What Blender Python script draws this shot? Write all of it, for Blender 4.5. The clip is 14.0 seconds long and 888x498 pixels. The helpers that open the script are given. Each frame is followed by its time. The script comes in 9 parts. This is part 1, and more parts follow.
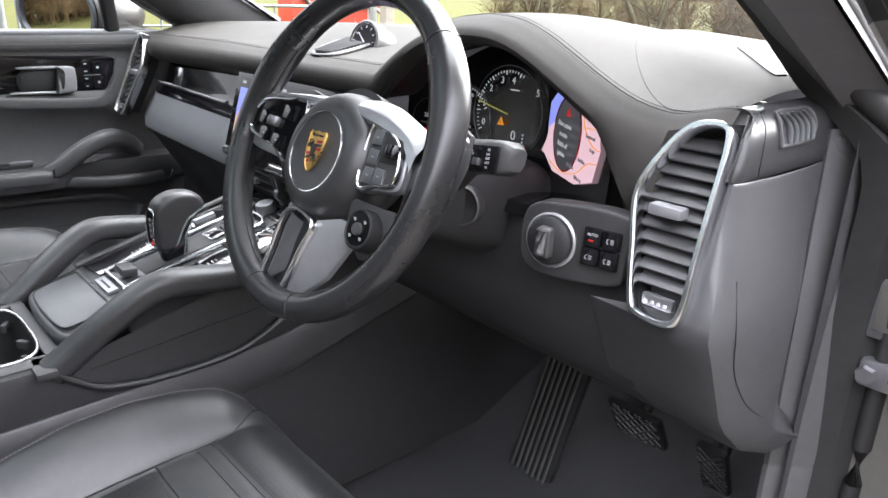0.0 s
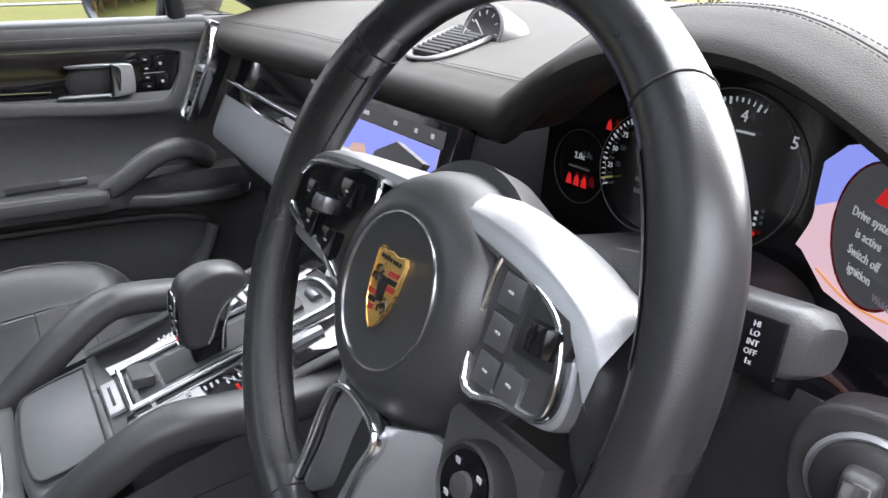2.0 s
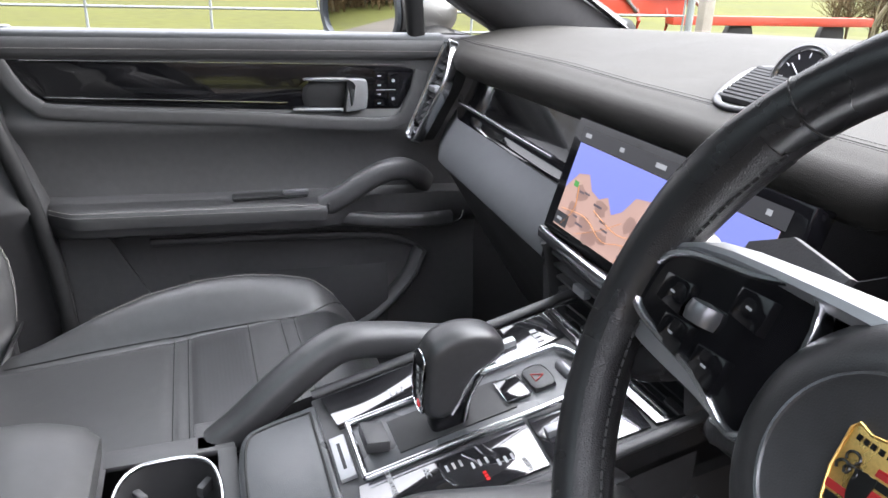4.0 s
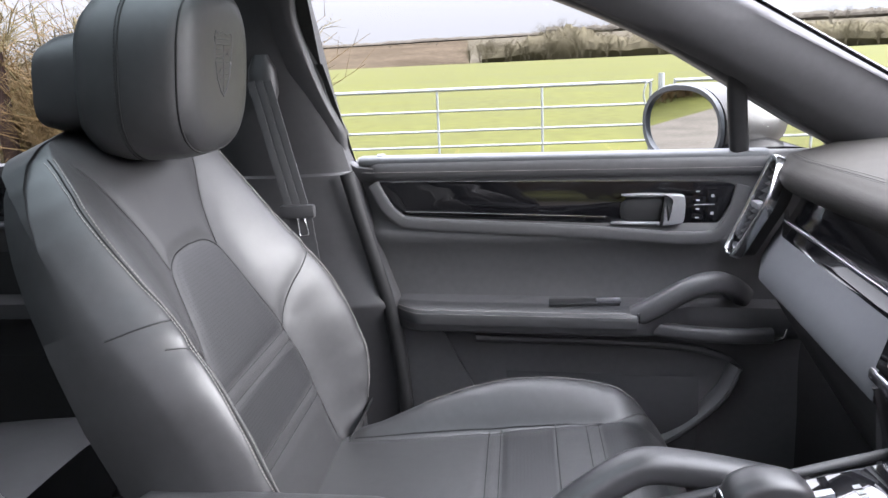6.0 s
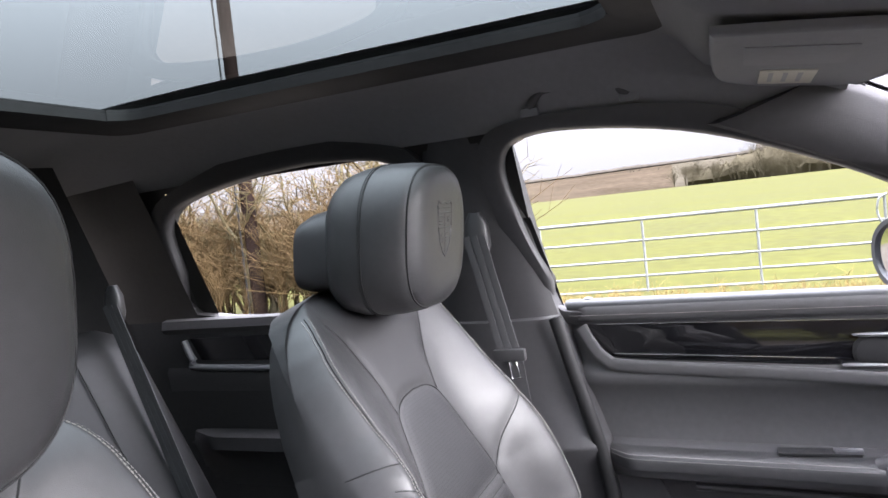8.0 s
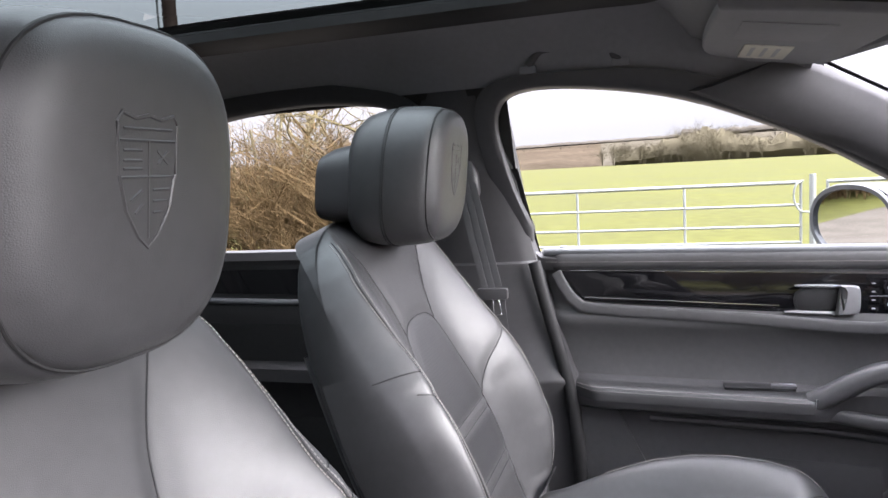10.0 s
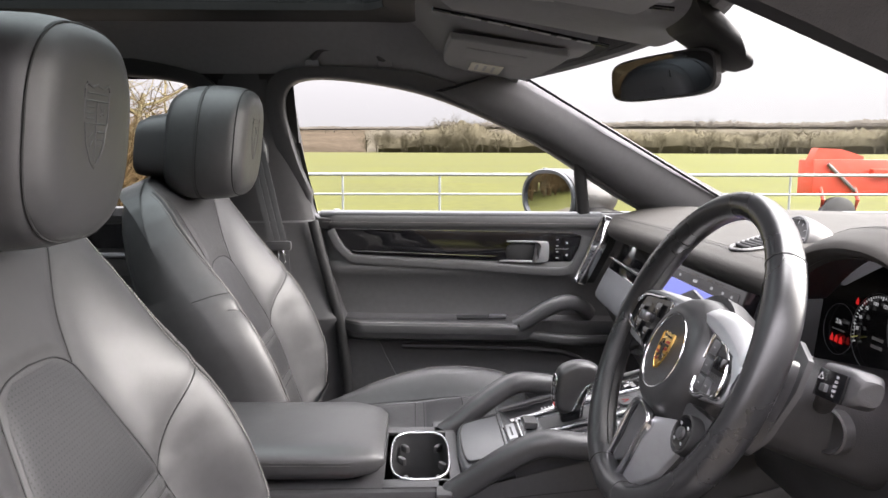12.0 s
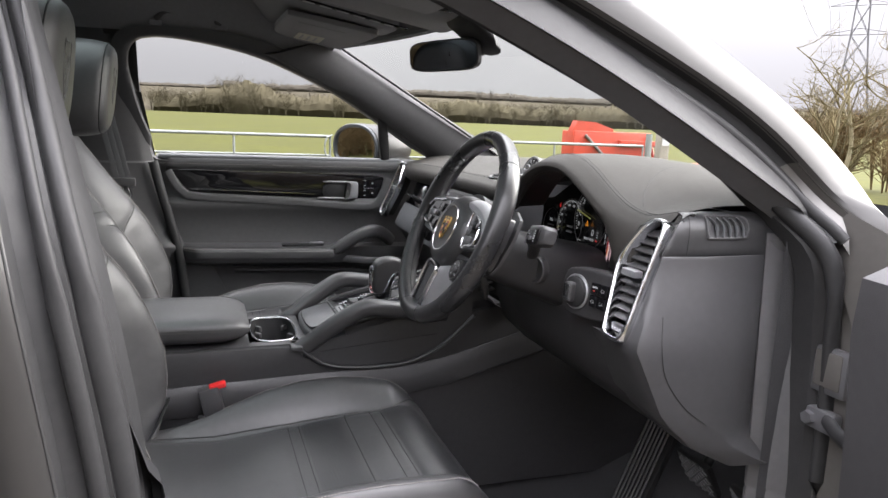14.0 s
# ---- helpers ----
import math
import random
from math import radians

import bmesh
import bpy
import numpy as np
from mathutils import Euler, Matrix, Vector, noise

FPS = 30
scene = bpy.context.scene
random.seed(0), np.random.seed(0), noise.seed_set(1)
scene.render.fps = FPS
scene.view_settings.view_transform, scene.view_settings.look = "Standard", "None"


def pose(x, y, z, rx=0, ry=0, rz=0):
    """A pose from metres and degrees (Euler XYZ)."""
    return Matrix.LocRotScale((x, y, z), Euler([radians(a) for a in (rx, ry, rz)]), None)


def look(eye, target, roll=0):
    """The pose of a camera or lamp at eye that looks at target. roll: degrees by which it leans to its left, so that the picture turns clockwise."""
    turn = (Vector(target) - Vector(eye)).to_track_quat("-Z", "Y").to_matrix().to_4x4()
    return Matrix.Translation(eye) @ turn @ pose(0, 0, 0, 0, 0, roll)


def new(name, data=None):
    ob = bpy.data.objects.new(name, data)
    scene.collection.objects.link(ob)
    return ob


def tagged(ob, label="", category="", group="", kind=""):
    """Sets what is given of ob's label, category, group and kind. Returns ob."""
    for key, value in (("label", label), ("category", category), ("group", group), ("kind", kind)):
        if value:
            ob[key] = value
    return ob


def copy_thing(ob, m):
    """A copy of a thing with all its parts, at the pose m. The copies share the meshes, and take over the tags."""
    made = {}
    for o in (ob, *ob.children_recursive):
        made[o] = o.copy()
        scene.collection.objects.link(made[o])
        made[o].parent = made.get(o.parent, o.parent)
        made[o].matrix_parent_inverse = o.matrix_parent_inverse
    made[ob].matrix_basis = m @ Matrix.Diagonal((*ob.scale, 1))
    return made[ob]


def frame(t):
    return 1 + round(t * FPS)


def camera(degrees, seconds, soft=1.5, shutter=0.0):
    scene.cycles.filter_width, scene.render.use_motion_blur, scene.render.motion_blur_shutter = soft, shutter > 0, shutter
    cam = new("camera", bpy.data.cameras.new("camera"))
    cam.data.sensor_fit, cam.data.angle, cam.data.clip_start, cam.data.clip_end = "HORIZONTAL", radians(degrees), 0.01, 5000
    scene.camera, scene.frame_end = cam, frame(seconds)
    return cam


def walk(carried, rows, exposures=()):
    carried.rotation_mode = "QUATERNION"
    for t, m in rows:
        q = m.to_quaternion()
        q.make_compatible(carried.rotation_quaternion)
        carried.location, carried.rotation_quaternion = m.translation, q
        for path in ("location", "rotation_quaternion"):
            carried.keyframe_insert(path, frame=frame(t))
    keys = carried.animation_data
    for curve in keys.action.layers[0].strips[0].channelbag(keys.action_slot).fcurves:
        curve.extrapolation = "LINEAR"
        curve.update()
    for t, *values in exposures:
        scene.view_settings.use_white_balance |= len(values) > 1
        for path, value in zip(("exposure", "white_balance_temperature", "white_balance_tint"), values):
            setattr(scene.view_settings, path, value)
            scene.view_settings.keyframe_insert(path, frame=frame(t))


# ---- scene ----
cam = camera(63.9, 14.0)
PATH = [
    (0, (0.999, -0.376, 1.213), (-0.396, 0.893, 0.545), 1.8),
    (0.5, (0.912, -0.325, 1.213), (-0.516, 0.886, 0.51), 1.5),
    (1, (0.841, -0.236, 1.216), (-0.656, 0.871, 0.487), 0.9),
    (1.5, (0.776, -0.179, 1.224), (-0.766, 0.854, 0.478), 0.1),
    (2, (0.682, -0.152, 1.223), (-0.874, 0.848, 0.461), -0.2),
    (4.5, (0.521, -0.223, 1.227), (-1.303, 0.209, 0.529), 1.7),
    (5, (0.529, -0.24, 1.237), (-1.348, -0.029, 0.581), 0.6),
    (5.5, (0.547, -0.245, 1.255), (-1.366, -0.235, 0.671), -0.7),
    (6, (0.569, -0.203, 1.284), (-1.357, -0.424, 0.791), -2.6),
    (6.5, (0.578, -0.222, 1.291), (-1.364, -0.553, 0.945), -3.9),
    (7, (0.586, -0.207, 1.304), (-1.344, -0.687, 1.095), -5.0),
    (7.5, (0.604, -0.191, 1.316), (-1.295, -0.811, 1.208), -5.7),
    (8, (0.621, -0.193, 1.321), (-1.228, -0.949, 1.228), -6.3),
    (10.5, (0.823, -0.289, 1.274), (-1.11, -0.741, 1.031), -1.6),
    (11, (0.903, -0.262, 1.263), (-1.061, -0.545, 1.014), -1.1),
    (11.5, (1.026, -0.232, 1.267), (-0.954, -0.358, 1.009), -0.4),
    (12, (1.12, -0.264, 1.269), (-0.861, -0.184, 1.009), 0.2),
    (12.5, (1.246, -0.338, 1.26), (-0.716, -0.061, 0.992), 0.8),
    (13, (1.355, -0.351, 1.259), (-0.579, 0.077, 0.977), 1.3),
    (13.5, (1.476, -0.371, 1.244), (-0.424, 0.168, 0.933), 1.8),
    (14, (1.554, -0.408, 1.239), (-0.305, 0.244, 0.896), 2.2),
]
walk(cam, [(t, look(eye, target, roll)) for t, eye, target, roll in PATH], [(0, 3.65, 6300, 10), (1, 3.45, 6300, 11), (2, 3.55, 6250, 11), (4.5, 3.6, 6200, 12), (6, 3.65, 6100, 14), (8, 3.8, 6150, 17), (11, 3.75, 6400, 16), (12, 3.55, 6650, 14), (13, 3.3, 6600, 12), (14, 3.0, 6500, 11)])

# ---- light: a bright overcast sky, a weak wide sun behind the cloud ----
world = bpy.data.worlds.new("overcast_sky")
scene.world = world
world.use_nodes = True
wn, wl = world.node_tree.nodes, world.node_tree.links
sky = wn.new("ShaderNodeTexSky")
sky.sky_type, sky.sun_disc = "NISHITA", False
sky.sun_elevation, sky.sun_rotation = radians(20), radians(6)
sky.air_density, sky.dust_density, sky.ozone_density = 1.0, 6.0, 1.0
grey = wn.new("ShaderNodeHueSaturation")
grey.inputs["Saturation"].default_value = 0.12
wl.new(sky.outputs[0], grey.inputs["Color"])
cloud = wn.new("ShaderNodeMix")
cloud.data_type = "RGBA"
cloud.inputs["Factor"].default_value = 0.93
cloud.inputs[7].default_value = (12.6, 12.4, 13.3, 1)
wl.new(grey.outputs[0], cloud.inputs[6])
aim = wn.new("ShaderNodeTexCoord")
split = wn.new("ShaderNodeSeparateXYZ")
wl.new(aim.outputs["Generated"], split.inputs[0])
rise = wn.new("ShaderNodeMath")
rise.operation, rise.use_clamp = "MAXIMUM", True
rise.inputs[1].default_value = 0.0
wl.new(split.outputs["Z"], rise.inputs[0])
curve = wn.new("ShaderNodeMath")
curve.operation, curve.inputs[1].default_value = "POWER", 2.0
wl.new(rise.outputs[0], curve.inputs[0])
climb = wn.new("ShaderNodeMath")
climb.operation, climb.inputs[1].default_value, climb.inputs[2].default_value = "MULTIPLY_ADD", 2.6, 0.130
wl.new(curve.outputs[0], climb.inputs[0])
dome = wn.new("ShaderNodeVectorMath")
dome.operation = "SCALE"
wl.new(cloud.outputs[2], dome.inputs[0])
wl.new(climb.outputs[0], dome.inputs["Scale"])
wl.new(dome.outputs[0], wn["Background"].inputs["Color"])
wn["Background"].inputs["Strength"].default_value = 0.064
sun = new("sun", bpy.data.lights.new("sun", "SUN"))
sun.data.energy, sun.data.angle, sun.data.color = 2.1, radians(60), (1.0, 0.97, 0.95)
sun.matrix_world = look((1.5, 14, 5.2), (0, 0, 0))

# ---- tools ----
V = Vector
ORG = {}


def thing(name, base, label, category, group="", kind=""):
    ob = new(name)
    ob.location = base
    ob.empty_display_size = 0.05
    ORG[ob] = V(base)
    return tagged(ob, label, category, group, kind)


def part(name, bm, material, parent=None, label="", smooth=True, kind=""):
    base = ORG[parent] if parent else V((0, 0, 0))
    for v in bm.verts:
        v.co -= base
    bmesh.ops.recalc_face_normals(bm, faces=bm.faces)
    me = bpy.data.meshes.new(name)
    bm.to_mesh(me)
    bm.free()
    for p in me.polygons:
        p.use_smooth = smooth
    if smooth:
        me.set_sharp_from_angle(angle=radians(42))
    me.materials.append(material)
    ob = new(name, me)
    if parent:
        ob.parent = parent
        ORG[ob] = base
    if label:
        ob["label"] = label
    if kind:
        ob["kind"] = kind
    return ob


def solo(name, bm, material, base, label, category, group="", kind="", smooth=True):
    """A thing of one mesh, with its origin at its base."""
    base = V(base)
    for v in bm.verts:
        v.co -= base
    ob = part(name, bm, material, None, smooth=smooth)
    ob.location = base
    ORG[ob] = base
    return tagged(ob, label, category, group, kind)


def smoothed(points, n=8, closed=False):
    """A Catmull-Rom curve through points."""
    P = [V(p) for p in points]
    out = []
    m = len(P)
    for i in range(m if closed else m - 1):
        a, b = P[i], P[(i + 1) % m]
        z = P[i - 1] if (closed or i > 0) else a * 2 - b
        c = P[(i + 2) % m] if (closed or i + 2 < m) else b * 2 - a
        for k in range(n):
            t = k / n
            out.append(0.5 * ((2 * a) + (b - z) * t + (2 * z - 5 * a + 4 * b - c) * t * t + (3 * a - z - 3 * b + c) * t ** 3))
    if not closed:
        out.append(P[-1])
    return out


def skin(rings, caps=True, closed=False, bm=None):
    """Joins rings of equal count into a surface."""
    bm = bm or bmesh.new()
    R = [[bm.verts.new(p) for p in r] for r in rings]
    n = len(R[0])
    for i in range(len(R) if closed else len(R) - 1):
        a, b = R[i], R[(i + 1) % len(R)]
        for j in range(n):
            bm.faces.new((a[j], a[(j + 1) % n], b[(j + 1) % n], b[j]))
    if caps and not closed:
        bm.faces.new(R[0][::-1])
        bm.faces.new(R[-1])
    return bm


def sheet(rows, bm=None):
    """An open surface from rows of points."""
    bm = bm or bmesh.new()
    R = [[bm.verts.new(p) for p in r] for r in rows]
    for a, b in zip(R, R[1:]):
        for j in range(len(a) - 1):
            bm.faces.new((a[j], a[j + 1], b[j + 1], b[j]))
    return bm


def oval(c, u, v, a, b, power=2.0, n=24):
    """A ring round c in the plane of u and v, a superellipse of half sizes a and b."""
    c, u, v, out = V(c), V(u), V(v), []
    for i in range(n):
        w = 2 * math.pi * (i + 0.5) / n
        cw, sw = math.cos(w), math.sin(w)
        out.append(c + u * (a * math.copysign(abs(cw) ** (2 / power), cw)) + v * (b * math.copysign(abs(sw) ** (2 / power), sw)))
    return out


def tube(points, a, b=None, up=(0, 0, 1), power=2.0, n=12, closed=False, bm=None):
    """Sweeps an oval of half width a and half height b (numbers, or functions of 0 to 1) along points."""
    P = [V(p) for p in points]
    rings, m = [], len(P)
    up = V(up)
    for i, p in enumerate(P):
        d = P[(i + 1) % m] - P[i - 1] if closed or 0 < i < m - 1 else (P[1] - P[0] if i == 0 else P[-1] - P[-2])
        d.normalize()
        s = d.cross(up)
        if s.length < 1e-4:
            s = d.cross(V((1, 0.2, 0.1)))
        s.normalize()
        w = s.cross(d)
        t = i / max(1, m - 1)
        ra = a(t) if callable(a) else a
        rb = ra if b is None else (b(t) if callable(b) else b)
        rings.append(oval(p, s, w, ra, rb, power, n))
    return skin(rings, True, closed, bm)


def block(c, size, bevel=0.004, turn=None, seg=2, bm=None):
    """A box with rounded edges at c."""
    own = bmesh.new()
    bmesh.ops.create_cube(own, size=1)
    for v in own.verts:
        v.co = V((v.co.x * size[0], v.co.y * size[1], v.co.z * size[2]))
    if bevel:
        bmesh.ops.bevel(own, geom=list(own.edges), offset=min(bevel, min(size) * 0.49), segments=seg, affect="EDGES", profile=0.6)
    m = Matrix.Translation(c) @ (turn.to_4x4() if turn else Matrix.Identity(4))
    bmesh.ops.transform(own, matrix=m, verts=own.verts)
    if bm is None:
        return own
    join(bm, own)
    return bm


def join(bm, other):
    vs = [bm.verts.new(v.co) for v in other.verts]
    other.verts.index_update()
    for f in other.faces:
        bm.faces.new([vs[v.index] for v in f.verts])
    other.free()


def plate(outline, depth, bevel=0.003, seg=2):
    """A panel: the outline (3D points) pushed along depth, with rounded edges."""
    bm = bmesh.new()
    top = [bm.verts.new(p) for p in outline]
    low = [bm.verts.new(V(p) + V(depth)) for p in outline]
    n = len(top)
    f = [bm.faces.new(top), bm.faces.new(low[::-1])]
    for i in range(n):
        bm.faces.new((top[i], low[i], low[(i + 1) % n], top[(i + 1) % n]))
    bmesh.ops.recalc_face_normals(bm, faces=bm.faces)
    if bevel:
        bmesh.ops.bevel(bm, geom=list(f[0].edges), offset=bevel, segments=seg, affect="EDGES", profile=0.6)
    return bm


def lathe(profile, c, axis, n=32, closed_profile=False):
    """Turns (radius, height) pairs round an axis at c."""
    axis = V(axis).normalized()
    u = axis.orthogonal().normalized()
    v = axis.cross(u)
    rings = [[V(c) + axis * h + (u * math.cos(2 * math.pi * i / n) + v * math.sin(2 * math.pi * i / n)) * max(r, 1e-4) for i in range(n)] for r, h in profile]
    return skin(rings, True)


def stitches(points, step=0.0045, size=0.0028, r=0.0006, up=(0, 0, 1), bm=None):
    """A run of thread stitches along a line, one small bead each."""
    bm = bm or bmesh.new()
    P = [V(p) for p in points]
    acc, nxt = 0.0, 0.0
    for a, b in zip(P, P[1:]):
        L = (b - a).length
        if L < 1e-6:
            continue
        d = (b - a) / L
        s = d.cross(V(up))
        s = (s if s.length > 1e-3 else d.orthogonal()).normalized()
        w = s.cross(d)
        while nxt <= acc + L:
            c = a + d * (nxt - acc)
            q = [bm.verts.new(c + d * k * size * 0.5 + o * r) for k in (-1, 1) for o in (s, w, -s, -w)]
            for i in range(4):
                bm.faces.new((q[i], q[(i + 1) % 4], q[4 + (i + 1) % 4], q[4 + i]))
            bm.faces.new(q[3::-1]), bm.faces.new(q[4:])
            nxt += step
        acc += L
    return bm


def writing(name, text, size, place, material, parent, turn, label="", align="CENTER", depth=0.0003):
    """Raised letters from the built-in font as a mesh part."""
    cu = bpy.data.curves.new(name, "FONT")
    cu.body, cu.size, cu.extrude, cu.align_x, cu.align_y, cu.resolution_u = text, size, depth, align, "CENTER", 2
    tmp = bpy.data.objects.new(name, cu)
    me = bpy.data.meshes.new_from_object(tmp)
    bpy.data.objects.remove(tmp)
    bpy.data.curves.remove(cu)
    bm = bmesh.new()
    bm.from_mesh(me)
    bpy.data.meshes.remove(me)
    bmesh.ops.transform(bm, matrix=Matrix.Translation(place) @ turn.to_4x4(), verts=bm.verts)
    return part(name, bm, material, parent, label, smooth=False)


def basis(right, up):
    """A turn whose x runs along right and y along up."""
    r = V(right).normalized()
    f = r.cross(V(up)).normalized()
    u = f.cross(r)
    return Matrix((r, u, f)).transposed()


# ---- materials ----
def material(name, colour, rough=0.5, metal=0.0, vary=0.15, scale=6.0, bump=0.0, bump_scale=300.0, wear=0.0, coat=0.0, spec=0.5, kind="NOISE", sheen=0.0, rough_vary=0.08, coat_rough=0.04):
    m = bpy.data.materials.new(name)
    m.use_nodes = True
    n, l = m.node_tree.nodes, m.node_tree.links
    b = n["Principled BSDF"]
    co = n.new("ShaderNodeTexCoord")
    big = n.new("ShaderNodeTexNoise")
    big.inputs["Scale"].default_value, big.inputs["Detail"].default_value = scale, 5
    fine = n.new("ShaderNodeTexNoise")
    fine.inputs["Scale"].default_value, fine.inputs["Detail"].default_value = scale * 14, 3
    l.new(co.outputs["Object"], big.inputs["Vector"]), l.new(co.outputs["Object"], fine.inputs["Vector"])
    add = n.new("ShaderNodeMath")
    add.operation = "ADD"
    l.new(big.outputs["Fac"], add.inputs[0]), l.new(fine.outputs["Fac"], add.inputs[1])
    ramp = n.new("ShaderNodeMapRange")
    ramp.inputs["From Min"].default_value, ramp.inputs["From Max"].default_value = 0.6, 1.4
    ramp.inputs["To Min"].default_value, ramp.inputs["To Max"].default_value = 1 - vary, 1 + vary
    l.new(add.outputs[0], ramp.inputs["Value"])
    mul = n.new("ShaderNodeVectorMath")
    mul.operation = "SCALE"
    mul.inputs[0].default_value = colour
    l.new(ramp.outputs[0], mul.inputs["Scale"])
    l.new(mul.outputs[0], b.inputs["Base Color"])
    rr = n.new("ShaderNodeMapRange")
    rr.inputs["From Min"].default_value, rr.inputs["From Max"].default_value = 0.3, 0.7
    rr.inputs["To Min"].default_value, rr.inputs["To Max"].default_value = max(0.02, rough - rough_vary), min(1, rough + rough_vary)
    l.new(big.outputs["Fac"], rr.inputs["Value"]), l.new(rr.outputs[0], b.inputs["Roughness"])
    b.inputs["Metallic"].default_value = metal
    b.inputs["Specular IOR Level"].default_value = spec
    b.inputs["Coat Weight"].default_value, b.inputs["Coat Roughness"].default_value = coat, coat_rough
    b.inputs["Sheen Weight"].default_value = sheen
    if bump:
        if kind == "VORONOI":
            t = n.new("ShaderNodeTexVoronoi")
            t.feature, out = "DISTANCE_TO_EDGE", "Distance"
        else:
            t = n.new("ShaderNodeTexNoise")
            out = "Fac"
        t.inputs["Scale"].default_value = bump_scale
        l.new(co.outputs["Object"], t.inputs["Vector"])
        bp = n.new("ShaderNodeBump")
        bp.inputs["Strength"].default_value, bp.inputs["Distance"].default_value = bump, 0.001
        l.new(t.outputs[out], bp.inputs["Height"]), l.new(bp.outputs[0], b.inputs["Normal"])
    return m


def perforated(name, colour, rough, turn, pitch=0.0055):
    """Leather with rows of punched holes; turn lays the rows into the panel's plane."""
    m = material(name, colour, rough, spec=0.65, bump=0.12, bump_scale=900, kind="VORONOI", vary=0.1)
    n, l = m.node_tree.nodes, m.node_tree.links
    b = n["Principled BSDF"]
    co = n.new("ShaderNodeTexCoord")
    mp = n.new("ShaderNodeMapping")
    mp.inputs["Rotation"].default_value = [radians(a) for a in turn]
    vo = n.new("ShaderNodeTexVoronoi")
    vo.voronoi_dimensions = "2D"
    vo.inputs["Scale"].default_value, vo.inputs["Randomness"].default_value = 1 / pitch, 0.0
    l.new(co.outputs["Object"], mp.inputs["Vector"]), l.new(mp.outputs[0], vo.inputs["Vector"])
    st = n.new("ShaderNodeMath")
    st.operation, st.inputs[1].default_value = "GREATER_THAN", 0.21
    l.new(vo.outputs["Distance"], st.inputs[0])
    mix = n.new("ShaderNodeMix")
    mix.data_type = "RGBA"
    old = b.inputs["Base Color"].links[0].from_socket
    mix.inputs[6].default_value = (0.002, 0.002, 0.002, 1)
    l.new(st.outputs[0], mix.inputs["Factor"]), l.new(old, mix.inputs[7]), l.new(mix.outputs[2], b.inputs["Base Color"])
    return m


def glowing(name, colour, strength):
    m = bpy.data.materials.new(name)
    m.use_nodes = True
    b = m.node_tree.nodes["Principled BSDF"]
    b.inputs["Base Color"].default_value = (*[c * 0.2 for c in colour], 1)
    b.inputs["Emission Color"].default_value = (*colour, 1)
    b.inputs["Emission Strength"].default_value = strength
    b.inputs["Roughness"].default_value = 0.3
    return m


def clear_glass(name, tint=(1, 1, 1), rough=0.0, gloss=0.06):
    """Thin pane: mostly see-through, with a mirror sheen that grows at a slant."""
    m = bpy.data.materials.new(name)
    m.use_nodes = True
    n, l = m.node_tree.nodes, m.node_tree.links
    n.remove(n["Principled BSDF"])
    tr = n.new("ShaderNodeBsdfTransparent")
    tr.inputs["Color"].default_value = (*tint, 1)
    gl = n.new("ShaderNodeBsdfGlossy")
    gl.inputs["Roughness"].default_value = rough
    lw = n.new("ShaderNodeLayerWeight")
    lw.inputs["Blend"].default_value = 0.5
    pw = n.new("ShaderNodeMath")
    pw.operation, pw.inputs[1].default_value = "POWER", 4.0
    l.new(lw.outputs["Facing"], pw.inputs[0])
    fr = n.new("ShaderNodeMath")
    fr.operation, fr.inputs[1].default_value, fr.inputs[2].default_value = "MULTIPLY_ADD", 0.45, 0.012
    l.new(pw.outputs[0], fr.inputs[0])
    mx = n.new("ShaderNodeMixShader")
    l.new(fr.outputs[0], mx.inputs[0]), l.new(tr.outputs[0], mx.inputs[1]), l.new(gl.outputs[0], mx.inputs[2])
    l.new(mx.outputs[0], n["Material Output"].inputs["Surface"])
    return m


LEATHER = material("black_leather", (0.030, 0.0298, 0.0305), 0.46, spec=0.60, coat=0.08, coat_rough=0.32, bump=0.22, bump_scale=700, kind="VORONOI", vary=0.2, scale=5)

def creased(m, scale, strength, distance):
    """Adds broad soft creases under a material's fine grain."""
    n, l = m.node_tree.nodes, m.node_tree.links
    b = n["Principled BSDF"]
    fine = b.inputs["Normal"].links[0].from_node
    co = n.new("ShaderNodeTexCoord")
    warp = n.new("ShaderNodeTexNoise")
    warp.inputs["Scale"].default_value, warp.inputs["Detail"].default_value, warp.inputs["Distortion"].default_value = scale, 2.5, 1.2
    l.new(co.outputs["Object"], warp.inputs["Vector"])
    soft = n.new("ShaderNodeBump")
    soft.inputs["Strength"].default_value, soft.inputs["Distance"].default_value = strength, distance
    l.new(warp.outputs["Fac"], soft.inputs["Height"]), l.new(soft.outputs[0], fine.inputs["Normal"])


creased(LEATHER, 12.0, 0.08, 0.005)
RIM_LEATHER = material("polished_rim_leather", (0.017, 0.017, 0.018), 0.30, spec=0.6, bump=0.10, bump_scale=800, kind="VORONOI", vary=0.2, scale=12)
GRIP_LEATHER = material("smooth_black_grip_leather", (0.028, 0.028, 0.029), 0.38, spec=0.6, bump=0.15, bump_scale=800, kind="VORONOI", vary=0.2, scale=9)
RIM_PUNCHED = material("punched_rim_leather", (0.013, 0.013, 0.014), 0.38, bump=0.45, bump_scale=620, kind="VORONOI", vary=0.2)
BACK_PUNCHED = perforated("punched_back_leather", (0.021, 0.021, 0.0222), 0.46, (69, 0, 0))
SEAT_PUNCHED = perforated("punched_seat_leather", (0.015, 0.015, 0.0162), 0.44, (0, 0, 0))
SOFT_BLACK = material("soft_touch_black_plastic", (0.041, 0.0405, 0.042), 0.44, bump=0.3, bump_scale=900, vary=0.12)
